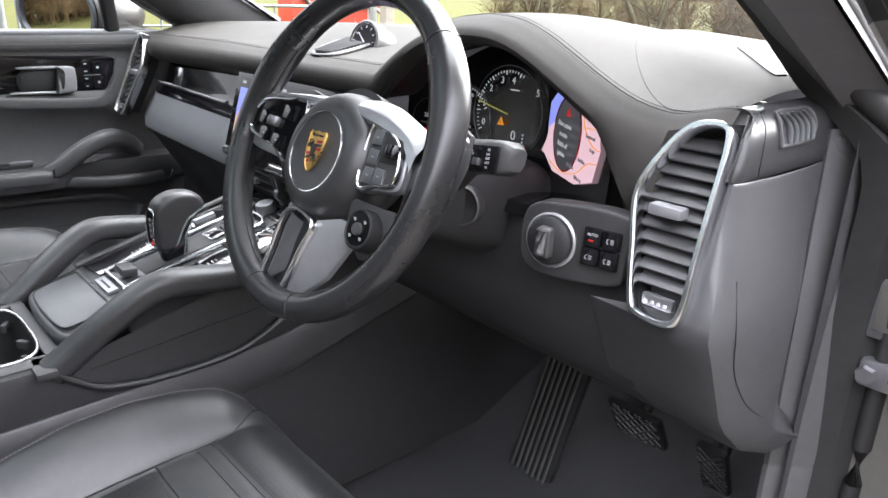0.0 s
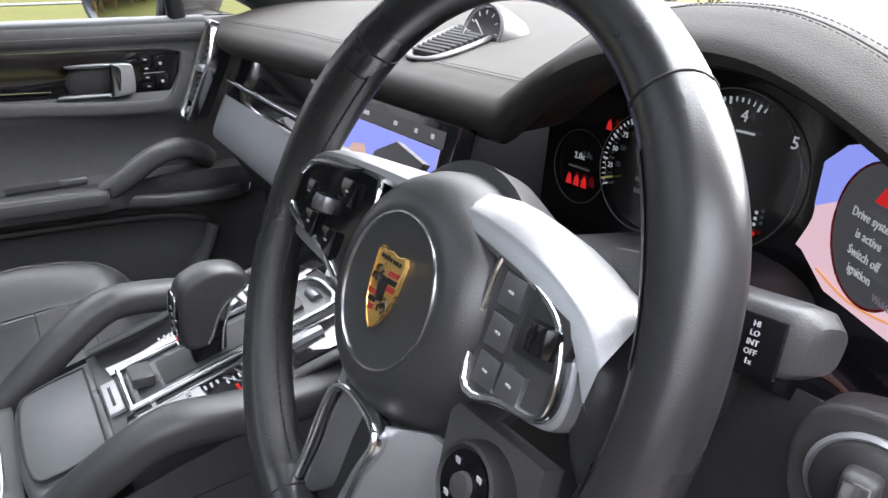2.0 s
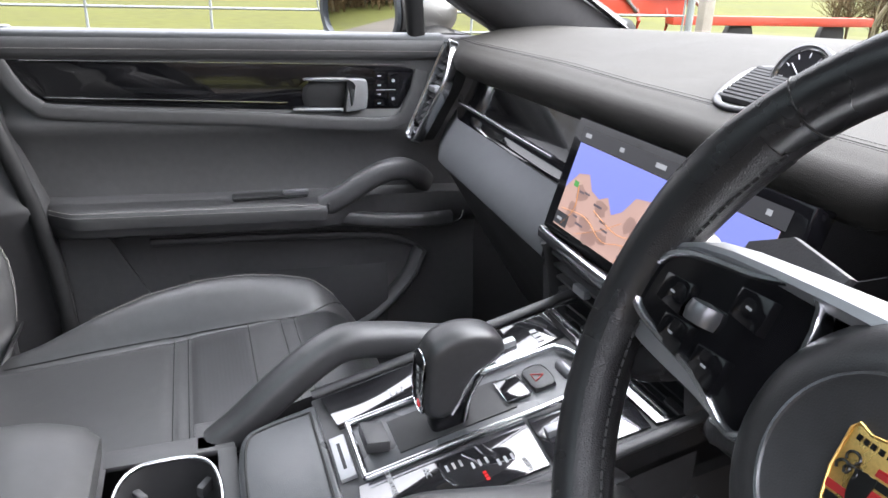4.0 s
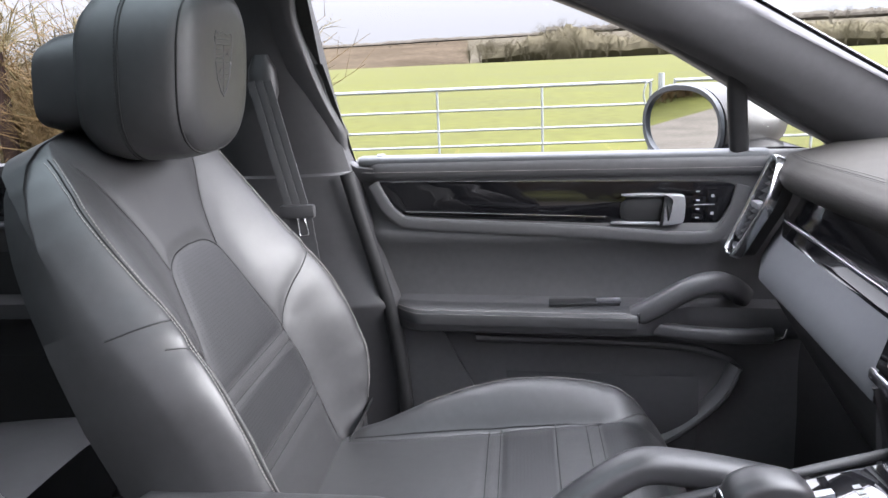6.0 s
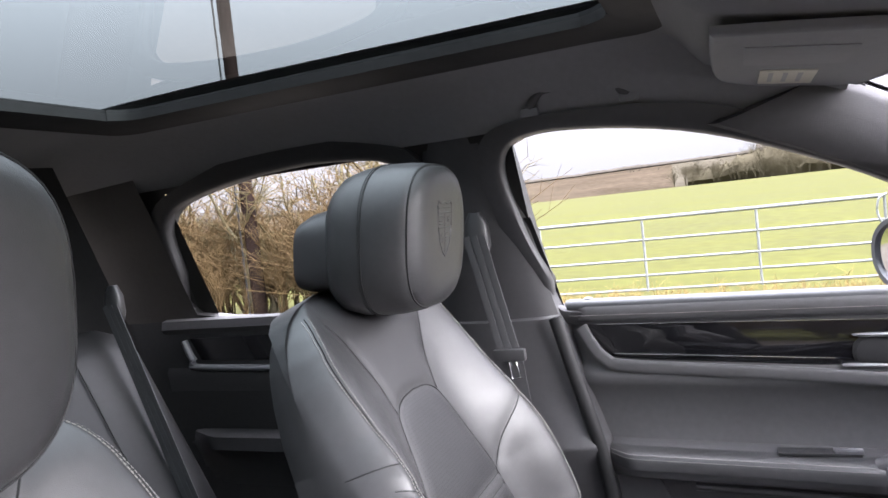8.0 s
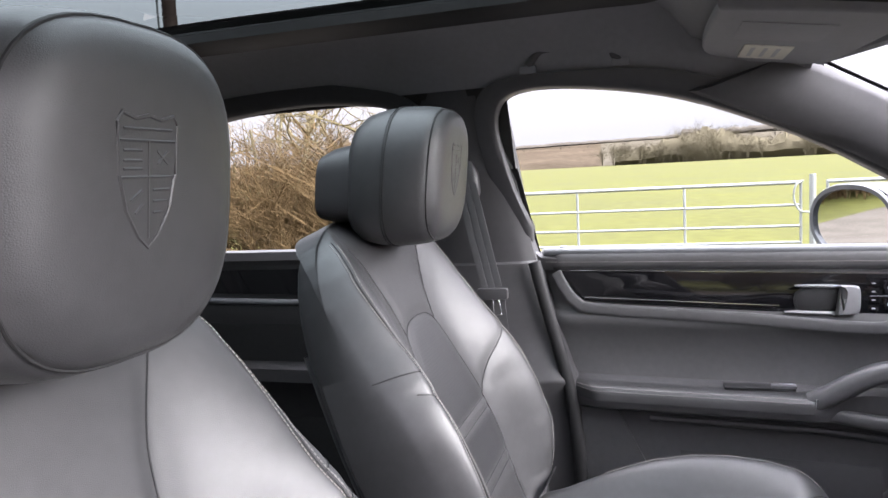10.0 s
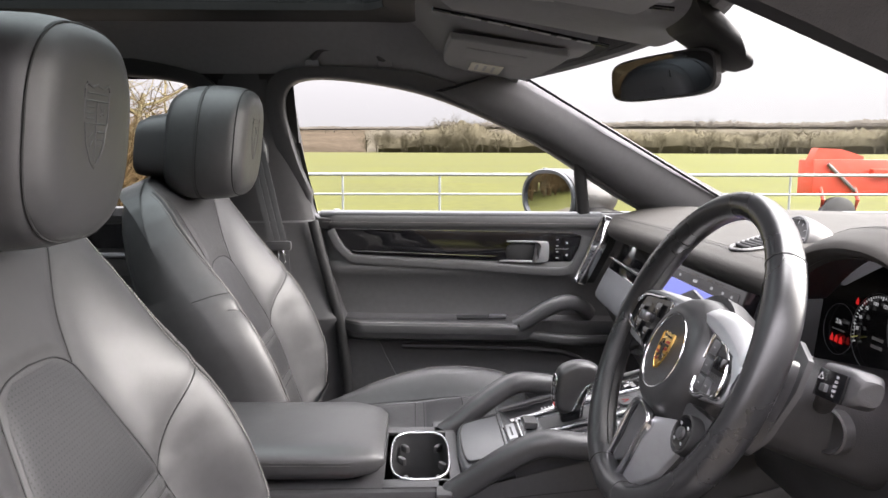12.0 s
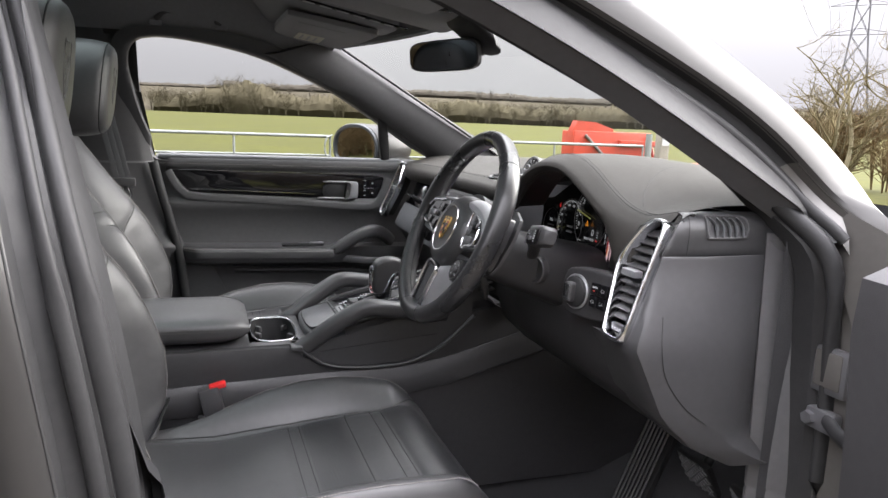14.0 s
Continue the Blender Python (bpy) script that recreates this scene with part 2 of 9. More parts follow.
SOFT_GREY = material("soft_touch_slate_plastic", (0.085, 0.089, 0.094), 0.55, bump=0.3, bump_scale=900, vary=0.1)
DASH_TOP = material("grained_dashboard_leather", (0.036, 0.034, 0.031), 0.70, spec=0.18, bump=0.35, bump_scale=650, kind="VORONOI", vary=0.12, scale=4)
GLOSS_BLACK = material("piano_black", (0.006, 0.006, 0.007), 0.06, vary=0.2, scale=40, rough_vary=0.04)
GLASS_PANEL = material("black_glass_panel", (0.010, 0.010, 0.011), 0.16, coat=0.6, coat_rough=0.2, vary=0.3, scale=25, rough_vary=0.03, spec=0.8)
CONSOLE_GLASS = material("console_glass", (0.010, 0.010, 0.011), 0.06, coat=1.0, vary=0.2, scale=25, rough_vary=0.03, spec=1.0)
# Black satin lid; the grey puts its reflected sky into the base colour.
LID_SATIN = material("satin_lid_with_sheen", (0.060, 0.062, 0.065), 0.30, vary=0.12, bump=0.2, bump_scale=900)
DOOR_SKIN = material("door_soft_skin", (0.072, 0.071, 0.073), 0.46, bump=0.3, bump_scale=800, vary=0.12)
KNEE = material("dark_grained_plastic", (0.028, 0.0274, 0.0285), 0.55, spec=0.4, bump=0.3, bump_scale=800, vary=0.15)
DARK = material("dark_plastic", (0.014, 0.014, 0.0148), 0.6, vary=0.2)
CHROME = material("satin_chrome", (0.72, 0.73, 0.75), 0.20, metal=1.0, vary=0.05, rough_vary=0.06, scale=20)
SILVER = material("brushed_silver_trim", (0.35, 0.355, 0.365), 0.40, metal=0.65, vary=0.08, bump=0.08, bump_scale=500)
GUNMETAL = material("dark_silver_plastic", (0.20, 0.20, 0.21), 0.35, metal=0.8, vary=0.1)
PEDAL_METAL = material("dull_pedal_metal", (0.09, 0.09, 0.09), 0.5, metal=0.7, vary=0.2)
THREAD = material("grey_thread", (0.19, 0.18, 0.17), 0.7, vary=0.15)
DASH_THREAD = material("dark_dash_thread", (0.045, 0.044, 0.042), 0.7, vary=0.15)
SEAM = material("seam_shadow_thread", (0.006, 0.006, 0.006), 0.7)
CARPET = material("black_carpet", (0.026, 0.026, 0.0275), 0.95, bump=1.0, bump_scale=500, vary=0.35, scale=30)
HEADLINER = material("dark_headliner_fabric", (0.170, 0.170, 0.178), 0.95, bump=0.4, bump_scale=900, vary=0.08, sheen=0.1)
PILLAR = material("pillar_fabric", (0.066, 0.065, 0.067), 0.9, bump=0.5, bump_scale=800, vary=0.1)
BELT = material("seat_belt_webbing", (0.060, 0.060, 0.062), 0.7, bump=0.6, bump_scale=400, vary=0.12)
RUBBER = material("black_rubber_seal", (0.018, 0.018, 0.0185), 0.60, spec=0.32, vary=0.2, bump=0.2, bump_scale=200)
PAINT = material("grey_metallic_paint", (0.032, 0.031, 0.030), 0.42, metal=0.25, coat=0.15, coat_rough=0.12, spec=0.3, vary=0.04, bump=0.02, bump_scale=2000)
PAINT_IN = material("grey_jamb_paint", (0.095, 0.090, 0.084), 0.38, metal=0.3, coat=0.4, vary=0.08)
MIRROR = material("mirror_silver", (0.80, 0.82, 0.84), 0.015, metal=1.0, vary=0.0, rough_vary=0.0)
WHITE_MARK = material("white_printing", (0.42, 0.42, 0.43), 0.5, vary=0.05)
GREY_MARK = material("grey_printing", (0.30, 0.30, 0.30), 0.5, vary=0.05)
GOLD = material("gold_enamel", (0.64, 0.42, 0.13), 0.30, metal=0.8, vary=0.15, scale=60)
RED_ENAMEL = material("red_enamel", (0.30, 0.02, 0.02), 0.25, vary=0.1)
BLACK_ENAMEL = material("black_enamel", (0.006, 0.006, 0.006), 0.25)
RED_PLASTIC = material("red_buckle_plastic", (0.55, 0.02, 0.02), 0.35, vary=0.1)
LABEL_PAPER = material("pale_label", (0.50, 0.48, 0.40), 0.6, vary=0.1)
LIT_WHITE = glowing("lit_white_marks", (0.9, 0.92, 0.95), 0.030)
LIT_RED = glowing("lit_red_marks", (1.0, 0.03, 0.03), 0.045)
LIT_ORANGE = glowing("lit_orange_mark", (1.0, 0.35, 0.02), 0.052)
LIT_YELLOW = glowing("lit_yellow_needle", (0.62, 0.60, 0.14), 0.026)
MAP_LAND = glowing("screen_land", (0.74, 0.48, 0.40), 0.070)
MAP_LAND_PINK = glowing("screen_land_pink", (0.78, 0.52, 0.58), 0.081)
MAP_TOWN = glowing("screen_town", (0.52, 0.33, 0.28), 0.062)
MAP_SEA = glowing("screen_sea", (0.26, 0.30, 0.80), 0.089)
MAP_ROAD = glowing("screen_road", (0.85, 0.36, 0.12), 0.073)
MAP_BAR = glowing("screen_bar", (0.05, 0.05, 0.055), 0.092)
MAP_GREEN = glowing("screen_green_tag", (0.10, 0.40, 0.10), 0.079)
MAP_DARK = glowing("screen_names", (0.12, 0.10, 0.12), 0.095)
PANE = clear_glass("window_glass", (0.70, 0.71, 0.69))
SCREEN_PANE = clear_glass("windscreen_glass", (0.82, 0.84, 0.80))
# Tint of the rear panes, added to keep sky light off the rear cabin.
REAR_PANE = clear_glass("rear_dimming_glass", (0.12, 0.13, 0.135))
ROOF_PANE = clear_glass("tinted_roof_glass", (0.160, 0.188, 0.182))

# ---- the car's shell ----
# The car points along +y, x to its right, z up from the road; the wheel's hub stands at (0.38, 0, 1.06).


def glass_x(y, z):
    """Inner side of the near-side glass: it leans in towards the roof."""
    return -0.752 + 0.06 * y + 0.45 * (z - 1.11)


def door_x(y):
    return -0.747 + 0.09 * y


FRONT_LIGHT = [(-0.519, 1.106), (-0.534, 1.173), (-0.561, 1.254), (-0.582, 1.356), (-0.581, 1.405), (-0.565, 1.433), (-0.534, 1.447), (-0.466, 1.450),
               (-0.344, 1.436), (-0.226, 1.410), (-0.107, 1.366), (0.012, 1.311), (0.148, 1.231), (0.260, 1.163), (0.337, 1.119), (0.30, 1.100), (0.0, 1.100), (-0.3, 1.102)]
REAR_LIGHT = [(-1.490, 1.140), (-1.478, 1.25), (-1.462, 1.350), (-1.42, 1.398), (-1.34, 1.425), (-1.181, 1.448), (-1.001, 1.457), (-0.86, 1.447),
              (-0.80, 1.425), (-0.775, 1.36), (-0.765, 1.25), (-0.760, 1.15), (-0.765, 1.112), (-1.1, 1.12)]


def side_frame(name, ring, sign, label, width, parent_kind, mat):
    """The padded frame round one side window, rolled towards the cabin."""
    c = V((0, sum(p[0] for p in ring) / len(ring), sum(p[1] for p in ring) / len(ring)))
    path = smoothed([(0, y, z) for y, z in ring], 3, True)
    rings = []
    for out, inn in ((0.0, -0.035), (0.0, 0.0), (0.004, 0.006), (0.016, 0.010), (width, 0.006), (width, -0.04)):
        row = []
        for p in path:
            d = (p - c).normalized()
            y, z = p.y + d.y * out, p.z + d.z * out
            row.append(V((sign * -(glass_x(y, z) + inn) * -1 if sign > 0 else glass_x(y, z) + inn, y, z)))
        if sign > 0:
            row = [V((-(glass_x(q.y, q.z) + (inn)), q.y, q.z)) for q in row]
        rings.append(row)
    bm = skin(rings, False, True)
    return solo(name, bm, mat, (sign * 0.75, c.y, 1.1), label, "window frame", kind="structure")


side_frame("trim_window_front", FRONT_LIGHT, -1, "dark grey padded frame round the front side window", 0.045, "structure", SOFT_BLACK)
# The rear frame is darker than the front one: cabin shade in its colour.
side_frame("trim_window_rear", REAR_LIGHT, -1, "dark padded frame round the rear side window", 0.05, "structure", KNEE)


def pane(name, ring, sign, label, mat=PANE):
    bm = bmesh.new()
    vs = [bm.verts.new((sign * -(glass_x(y, z) - 0.012), y, z)) for y, z in ring]
    bm.faces.new(vs)
    ob = solo(name, bm, mat, (sign * 0.75, ring[0][0], ring[0][1]), label, "window", kind="structure", smooth=False)
    return ob


pane("window_1", FRONT_LIGHT, -1, "clear front passenger side window, closed")
rw = pane("window_3", REAR_LIGHT, 1, "unseen rear window behind the driver, tint added to dim the cabin", REAR_PANE)
pane("window_2", REAR_LIGHT, -1, "clear rear passenger side window, closed")

rows = [[(glass_x(y, max(z, 1.10)) - 0.020, y, z) for y in (-0.64, -0.60, -0.56, -0.524 - 0.16 * max(0, z - 1.106))] for z in (0.90, 1.0, 1.10, 1.15, 1.20, 1.25, 1.30)]
solo("trim_pillar_foot", sheet(rows), RUBBER, (-0.77, -0.58, 0.9), "black trim behind the foot of the middle pillar", "pillar trim", kind="structure")
# strip between the front window's foot and the mirror: the quarter-light bar
bar = [(glass_x(y, z) + 0.004, y, z) for y, z in ((0.150, 1.255), (0.160, 1.20), (0.182, 1.100))]
solo("trim_quarter_bar", tube(smoothed(bar, 5), 0.016, 0.010, up=(1, 0, 0), power=3), RUBBER, bar[-1], "black upright bar of the quarter light", "window bar", kind="structure")


# roof lining: rises from the side rails to the edge of the roof glass
def roof_z(y):
    """Height of the roof lining along the car's middle."""
    return 1.575 - 0.10 * max(0, (y + 0.35)) ** 1.6 / 0.45 - 0.055 * max(0, -y - 0.9) ** 2


def rail_z(y):
    """Height of the lining's lower edge above the side windows."""
    if y > -0.5:
        return 1.462 - 0.36 * max(0, y + 0.46) ** 1.7
    return 1.462 - 0.02 * max(0, -y - 1.1)


GLASS_HALF, GLASS_FRONT, GLASS_REAR = 0.452, -0.31, -1.27


def lining(sign):
    rows = []
    for i in range(41):
        y = 0.10 - 1.95 * i / 40
        xe = abs(glass_x(y, rail_z(y))) + 0.01
        ze, zc = rail_z(y), roof_z(y)
        row = []
        for k in range(17):
            u = k / 16
            x = xe + (GLASS_HALF - xe) * u
            yy = min(y, 0.135 - 0.155 * (x / 0.6) ** 2)
            z = rail_z(yy) + (roof_z(yy) - rail_z(yy)) * (1 - (1 - u) ** 2.1)
            row.append((sign * x, yy, z))
        rows.append(row)
    return rows


bm = bmesh.new()
for s in (-1, 1):
    sheet(lining(s), bm)
front = [[(x, min(y, 0.135 - 0.155 * (x / 0.6) ** 2), roof_z(min(y, 0.135 - 0.155 * (x / 0.6) ** 2)) + 0.004 * (1 - (x / GLASS_HALF) ** 2)) for x in [GLASS_HALF * (k / 10 - 1) for k in range(21)]] for y in [0.14 - 0.04 * j for j in range(12)]]
sheet(front, bm)
back = [[(x, y, roof_z(y)) for x in [GLASS_HALF * (k / 10 - 1) for k in range(21)]] for y in [GLASS_REAR - 0.07 * j for j in range(11)]]
sheet(back, bm)
solo("ceiling", bm, HEADLINER, (0, -0.7, 1.5), "dark grey fabric roof lining round a glass roof", "roof lining", kind="structure")

ring = []
for x, y in ((-1, GLASS_FRONT), (1, GLASS_FRONT), (1, GLASS_REAR), (-1, GLASS_REAR)):
    ring.append((x * GLASS_HALF, y))
outline = []
for (ax, ay), (sx, sy) in zip(ring, ((1, -1), (-1, -1), (-1, 1), (1, 1))):
    r = 0.06
    cx, cy = ax + sx * r, ay + sy * r
    a0 = {(1, -1): 180, (-1, -1): 90, (-1, 1): 0, (1, 1): 270}[(sx, sy)]
    for k in range(7):
        a = radians(a0 - 15 * k)
        outline.append(V((cx + r * math.cos(a), cy + r * math.sin(a), 0)))
rows = []
for out, dz in ((0.05, -0.013), (0.03, -0.009), (-0.004, -0.007), (-0.018, -0.002), (-0.020, 0.018)):
    rr = []
    for p in outline:
        d = V((math.copysign(1, p.x), 0, 0)) if abs(p.x) > GLASS_HALF - 0.06 else V((0, 0, 0))
        e = V((0, math.copysign(1, p.y + 0.79), 0)) if not GLASS_REAR + 0.06 < p.y < GLASS_FRONT - 0.06 else V((0, 0, 0))
        q = p + (d + e) * out
        rr.append(V((q.x, q.y, roof_z(q.y) + dz - 0.002)))
    rows.append(rr)
solo("trim_roof_glass", skin(rows, False), RUBBER, (0, -0.72, 1.55), "black edging of the glass roof", "roof trim", kind="structure")
rows = [[(x, y, roof_z(y) + 0.014 - 0.006 * (x / 0.5) ** 2) for x in [-0.50 + 0.10 * k for k in range(11)]] for y in [-0.25 - 0.1 * j for j in range(12)]]
ob = solo("window_roof", sheet(rows), ROOF_PANE, (0, -0.7, 1.6), "large grey tinted glass roof panel", "glass roof", kind="structure")

# windscreen


def screen_point(u, v):
    """u across from -1 to 1, v from the roof (0) to the base (1)."""
    top = V((u * 0.597, -0.02 + 0.155 * (1 - u * u), 1.462 + 0.012 * (1 - u * u)))
    low = V((u * 0.658, 0.55 + 0.29 * (1 - u * u), 1.140 + 0.020 * (1 - u * u) + 0.03 * max(0, u) * (1 - u ** 6)))
    p = top.lerp(low, v)
    p.z += 0.02 * math.sin(math.pi * v) * (1 - u * u)
    return p


bm = sheet([[screen_point(-1 + k / 8, j / 10) for k in range(17)] for j in range(11)])
ob = solo("windscreen", bm, SCREEN_PANE, (0, 0.84, 1.12), "clear raked windscreen", "windscreen", kind="structure")
ob.visible_shadow = False


def a_pillar(sign, name, label):
    """Cloth-covered pillar between windscreen and side window."""
    rings = []
    for i in range(15):
        t = i / 14
        inner = V((0.595, -0.07, 1.462)).lerp(V((0.655, 0.55, 1.138)), t)
        y = -0.25 + 0.62 * t
        edge = V((0.632, -0.24, 1.425)).lerp(V((0.735, 0.345, 1.112)), t)
        edge.z += 0.022 * math.sin(math.pi * t)
        mid = (inner + edge) / 2 + V((-0.020, -0.012, -0.016))
        if sign > 0:
            edge = V((0.640, -0.24, 1.447)).lerp(V((0.735, 0.375, 1.128)), t)
            edge.z += 0.020 * math.sin(math.pi * t)
            mid = (inner + edge) / 2 + V((-0.010, 0.004, 0.004))
        out = V((0.03, 0.02, 0.01))
        pts = [edge + out * 1.2, edge + out * 0.3, edge, edge.lerp(mid, 0.55) + V((-0.008, -0.003, -0.008)), mid, mid.lerp(inner, 0.6) + V((-0.006, 0, -0.002)), inner, inner + V((0.02, 0.02, 0.012)), inner + V((0.05, 0.02, 0.0))]
        rings.append([V((sign * p.x, p.y, p.z)) for p in pts])
    if sign > 0:
        foot = [V(p) for p in ((0.772, 0.445, 1.09), (0.756, 0.436, 1.09), (0.742, 0.424, 1.09), (0.735, 0.402, 1.09), (0.7305, 0.386, 1.09), (0.727, 0.386, 1.09), (0.720, 0.41, 1.09), (0.73, 0.45, 1.09), (0.77, 0.46, 1.09))]
        rings.append([p.lerp(q, 0.55) + V((0, 0, 0.004)) for p, q in zip(rings[-1], foot)])
        rings.append(foot)
        rings.append([p + V((-0.0015, 0.003, -0.04)) for p in foot])
        rows = [[r[0] + V((0.004, -0.004, 0.002)) for r in rings], [r[0].lerp(r[-1], 0.5) + V((0.012, -0.002, 0.008)) for r in rings], [r[-1] + V((0.006, 0.002, 0.006)) for r in rings], [r[-2] + V((0.004, 0.006, 0.006)) for r in rings]]
        solo("trim_pillar_seal", sheet(rows), RUBBER, (0.74, 0.35, 1.11), "black seal along the outside of the windscreen pillar", "pillar trim", kind="structure")
    return solo(name, skin(rings, True), PILLAR, (sign * 0.70, 0.35, 1.11), label, "pillar trim", kind="structure")


a_pillar(-1, "pillar_front_passenger", "dark grey cloth-covered windscreen pillar on the passenger side")
a_pillar(1, "pillar_front_driver", "dark grey cloth-covered windscreen pillar on the driver side")
for s in (-1, 1):
    edge = [screen_point(s * 0.99, j / 10) + V((0, -0.004, 0.0)) for j in range(11)]
    solo("trim_windscreen_edge", tube(edge, 0.006, 0.004), GLOSS_BLACK, edge[-1], "thin black edging strip of the windscreen", "window trim", kind="structure")


# middle pillars with belts' slots
def b_pillar(sign, name, label):
    rows = []
    spec = [(1.54, -0.64, -0.60, -0.71), (1.44, -0.68, -0.585, -0.75), (1.36, -0.70, -0.575, -0.765), (1.25, -0.725, -0.562, -0.775), (1.15, -0.748, -0.545, -0.775), (1.10, -0.757, -0.535, -0.775),
            (1.095, -0.752, -0.533, -0.775), (1.05, -0.755, -0.522, -0.78), (0.95, -0.755, -0.495, -0.79), (0.87, -0.750, -0.472, -0.80), (0.845, -0.735, -0.460, -0.80), (0.835, -0.735, -0.458, -0.80), (0.80, -0.755, -0.455, -0.80), (0.65, -0.765, -0.44, -0.80), (0.45, -0.77, -0.42, -0.80)]
    for z, x, y0, y1 in spec:
        row = [(x - 0.05, y0 + 0.010, z), (x - 0.012, y0 + 0.004, z), (x, y0 - 0.012, z)]
        for k in range(1, 8):
            t = k / 8
            row.append((x + 0.018 * math.sin(math.pi * t) + 0.01 * t, y0 + (y1 - y0) * t, z))
        row += [(x + 0.005, y1, z), (x - 0.05, y1 - 0.01, z)]
        rows.append([(-sign * a, b, c) for a, b, c in row])
    # The driver's pillar is coloured darker than its twin, shade put into the plastic.
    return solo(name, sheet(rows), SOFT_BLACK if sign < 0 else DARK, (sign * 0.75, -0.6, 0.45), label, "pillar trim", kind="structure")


b_pillar(-1, "pillar_middle_passenger", "dark plastic middle pillar on the passenger side")
b_pillar(1, "pillar_middle_driver", "middle pillar on the driver side, its plastic darkened for shade")

# floor, sills, bulkhead and outer closing panels
rows = [[(x, y, 0.40 + 0.10 * max(0, (y - 0.45)) / 0.25 if y > 0.45 else 0.40) for x in [-0.78 + 0.13 * k for k in range(13)]] for y in [-1.9 + 0.1 * j for j in range(30)]]
solo("floor", sheet(rows), CARPET, (0, 0, 0.40), "black carpeted car floor", "floor", kind="structure")
bm = sheet([[(x, 0.86 + 0.05 * math.sin(z * 9), z) for x in (-0.8, -0.4, 0, 0.4, 0.8)] for z in (0.35, 0.6, 0.9, 1.12)])
solo("wall_bulkhead", bm, CARPET, (0, 0.9, 0.4), "black carpeted bulkhead in front of the pedals", "bulkhead", kind="structure")
for s in (-1, 1):
    bm = block((s * 0.80, -0.4, 0.40), (0.13, 2.3, 0.12), 0.03)
    solo("sill", bm, SOFT_BLACK if s < 0 else PAINT_IN, (s * 0.8, -0.4, 0.34), "door sill of the car", "door sill", kind="structure")

# rear end: quarter walls, rear shelf and hatch, seen past the front seats
# Pillar, side and hatch trims go near black: rear shade is in their colour.
for s in (-1, 1):
    rows = []
    for z in (1.53, 1.45, 1.35, 1.2, 1.10, 1.0):
        rows.append([(-s * (glass_x(y, z) + 0.012), y, z) for y in [-1.48 - 0.05 * k for k in range(11)]])
    solo("pillar_rear", sheet(rows), RUBBER, (s * 0.7, -1.6, 1.1), "rear pillar trim, darkened for cabin shade", "pillar trim", kind="structure")
    rows = [[(s * 0.77, y, z) for y in (-0.75, -1.1, -1.5, -1.95)] for z in (1.13, 0.9, 0.6, 0.4)]
    solo("wall_rear_side", sheet(rows), RUBBER, (s * 0.77, -1.3, 0.4), "dark rear side panel", "side panel", kind="structure")
bm = sheet([[(x, -1.95 + 0.1 * (z - 0.4), z) for x in (-0.8, -0.4, 0, 0.4, 0.8)] for z in (0.4, 0.8, 1.08)])
solo("wall_rear", bm, CARPET, (0, -1.9, 0.4), "dark rear bulkhead", "bulkhead", kind="structure")
for s in (-1, 1):
    rows = [[(s * (0.66 - 0.22 * (z - 1.1)), y, z) for y in (-1.78, -1.9)] for z in (1.08, 1.2, 1.35, 1.5)]
    solo("trim_hatch", sheet(rows), RUBBER, (s * 0.6, -1.85, 1.1), "dark tailgate surround", "tailgate", kind="structure")

for s in (-1, 1):
    rows = [[V((s * 0.752, y, z)) for y in (0.24 if s < 0 else 0.40, 0.5, 0.7, 0.92)] for z in (1.11, 0.9, 0.7, 0.40)]
    solo("wall_footwell", sheet(rows), CARPET, (s * 0.75, 0.6, 0.4), "dark carpeted footwell side", "footwell", kind="structure")

# the door posts and roof rail outside the trims
rows = [[(max(-0.90, glass_x(y, z) - 0.025), y, z) for y in (-0.82, -0.70, -0.56)] for z in (1.54, 1.45, 1.3, 1.1, 0.9, 0.4)]
solo("wall_post_middle", sheet(rows), PAINT, (-0.75, -0.7, 0.4), "grey painted middle door post", "door post", kind="structure")
rows = [[(glass_x(y, z) - 0.025, y, z) for y in (-1.44, -1.6, -1.8, -1.98)] for z in (1.56, 1.45, 1.3, 1.1)]
solo("wall_post_rear", sheet(rows), PAINT, (-0.75, -1.7, 1.1), "grey painted rear post", "door post", kind="structure")
rows = [[(glass_x(y, rail_z(y) + dz) - 0.02, y, rail_z(y) + dz) for y in [-0.10 - 0.1 * k for k in range(19)]] for dz in (-0.012, 0.03, 0.09, 0.13)]
solo("wall_roof_rail", sheet(rows), PAINT, (-0.6, -0.8, 1.45), "grey painted roof rail", "roof rail", kind="structure")
side_frame("trim_window_rear", REAR_LIGHT, 1, "dark padded frame round the rear side window", 0.05, "structure", SOFT_BLACK)
rows = [[(-glass_x(y, z) + 0.025, y, z) for y in (-1.44, -1.6, -1.8, -1.98)] for z in (1.56, 1.45, 1.3, 1.1)]
solo("wall_post_rear", sheet(rows), PAINT, (0.75, -1.7, 1.1), "grey painted rear post", "door post", kind="structure")
rows = [[(-glass_x(y, rail_z(y) + dz) + 0.02, y, rail_z(y) + dz) for y in [-0.7 - 0.1 * k for k in range(13)]] for dz in (-0.012, 0.03, 0.09)]
solo("wall_roof_rail", sheet(rows), PAINT, (0.6, -1.2, 1.45), "grey painted roof rail", "roof rail", kind="structure")
rows = [[(x, -1.93 + 0.30 * (z - 1.08), z) for x in (-0.66, 0, 0.66)] for z in (1.08, 1.25, 1.42, 1.54)]
solo("window_hatch", sheet(rows), REAR_PANE, (0, -1.9, 1.08), "tailgate window, dark tint added to dim the rear cabin", "window", kind="structure")
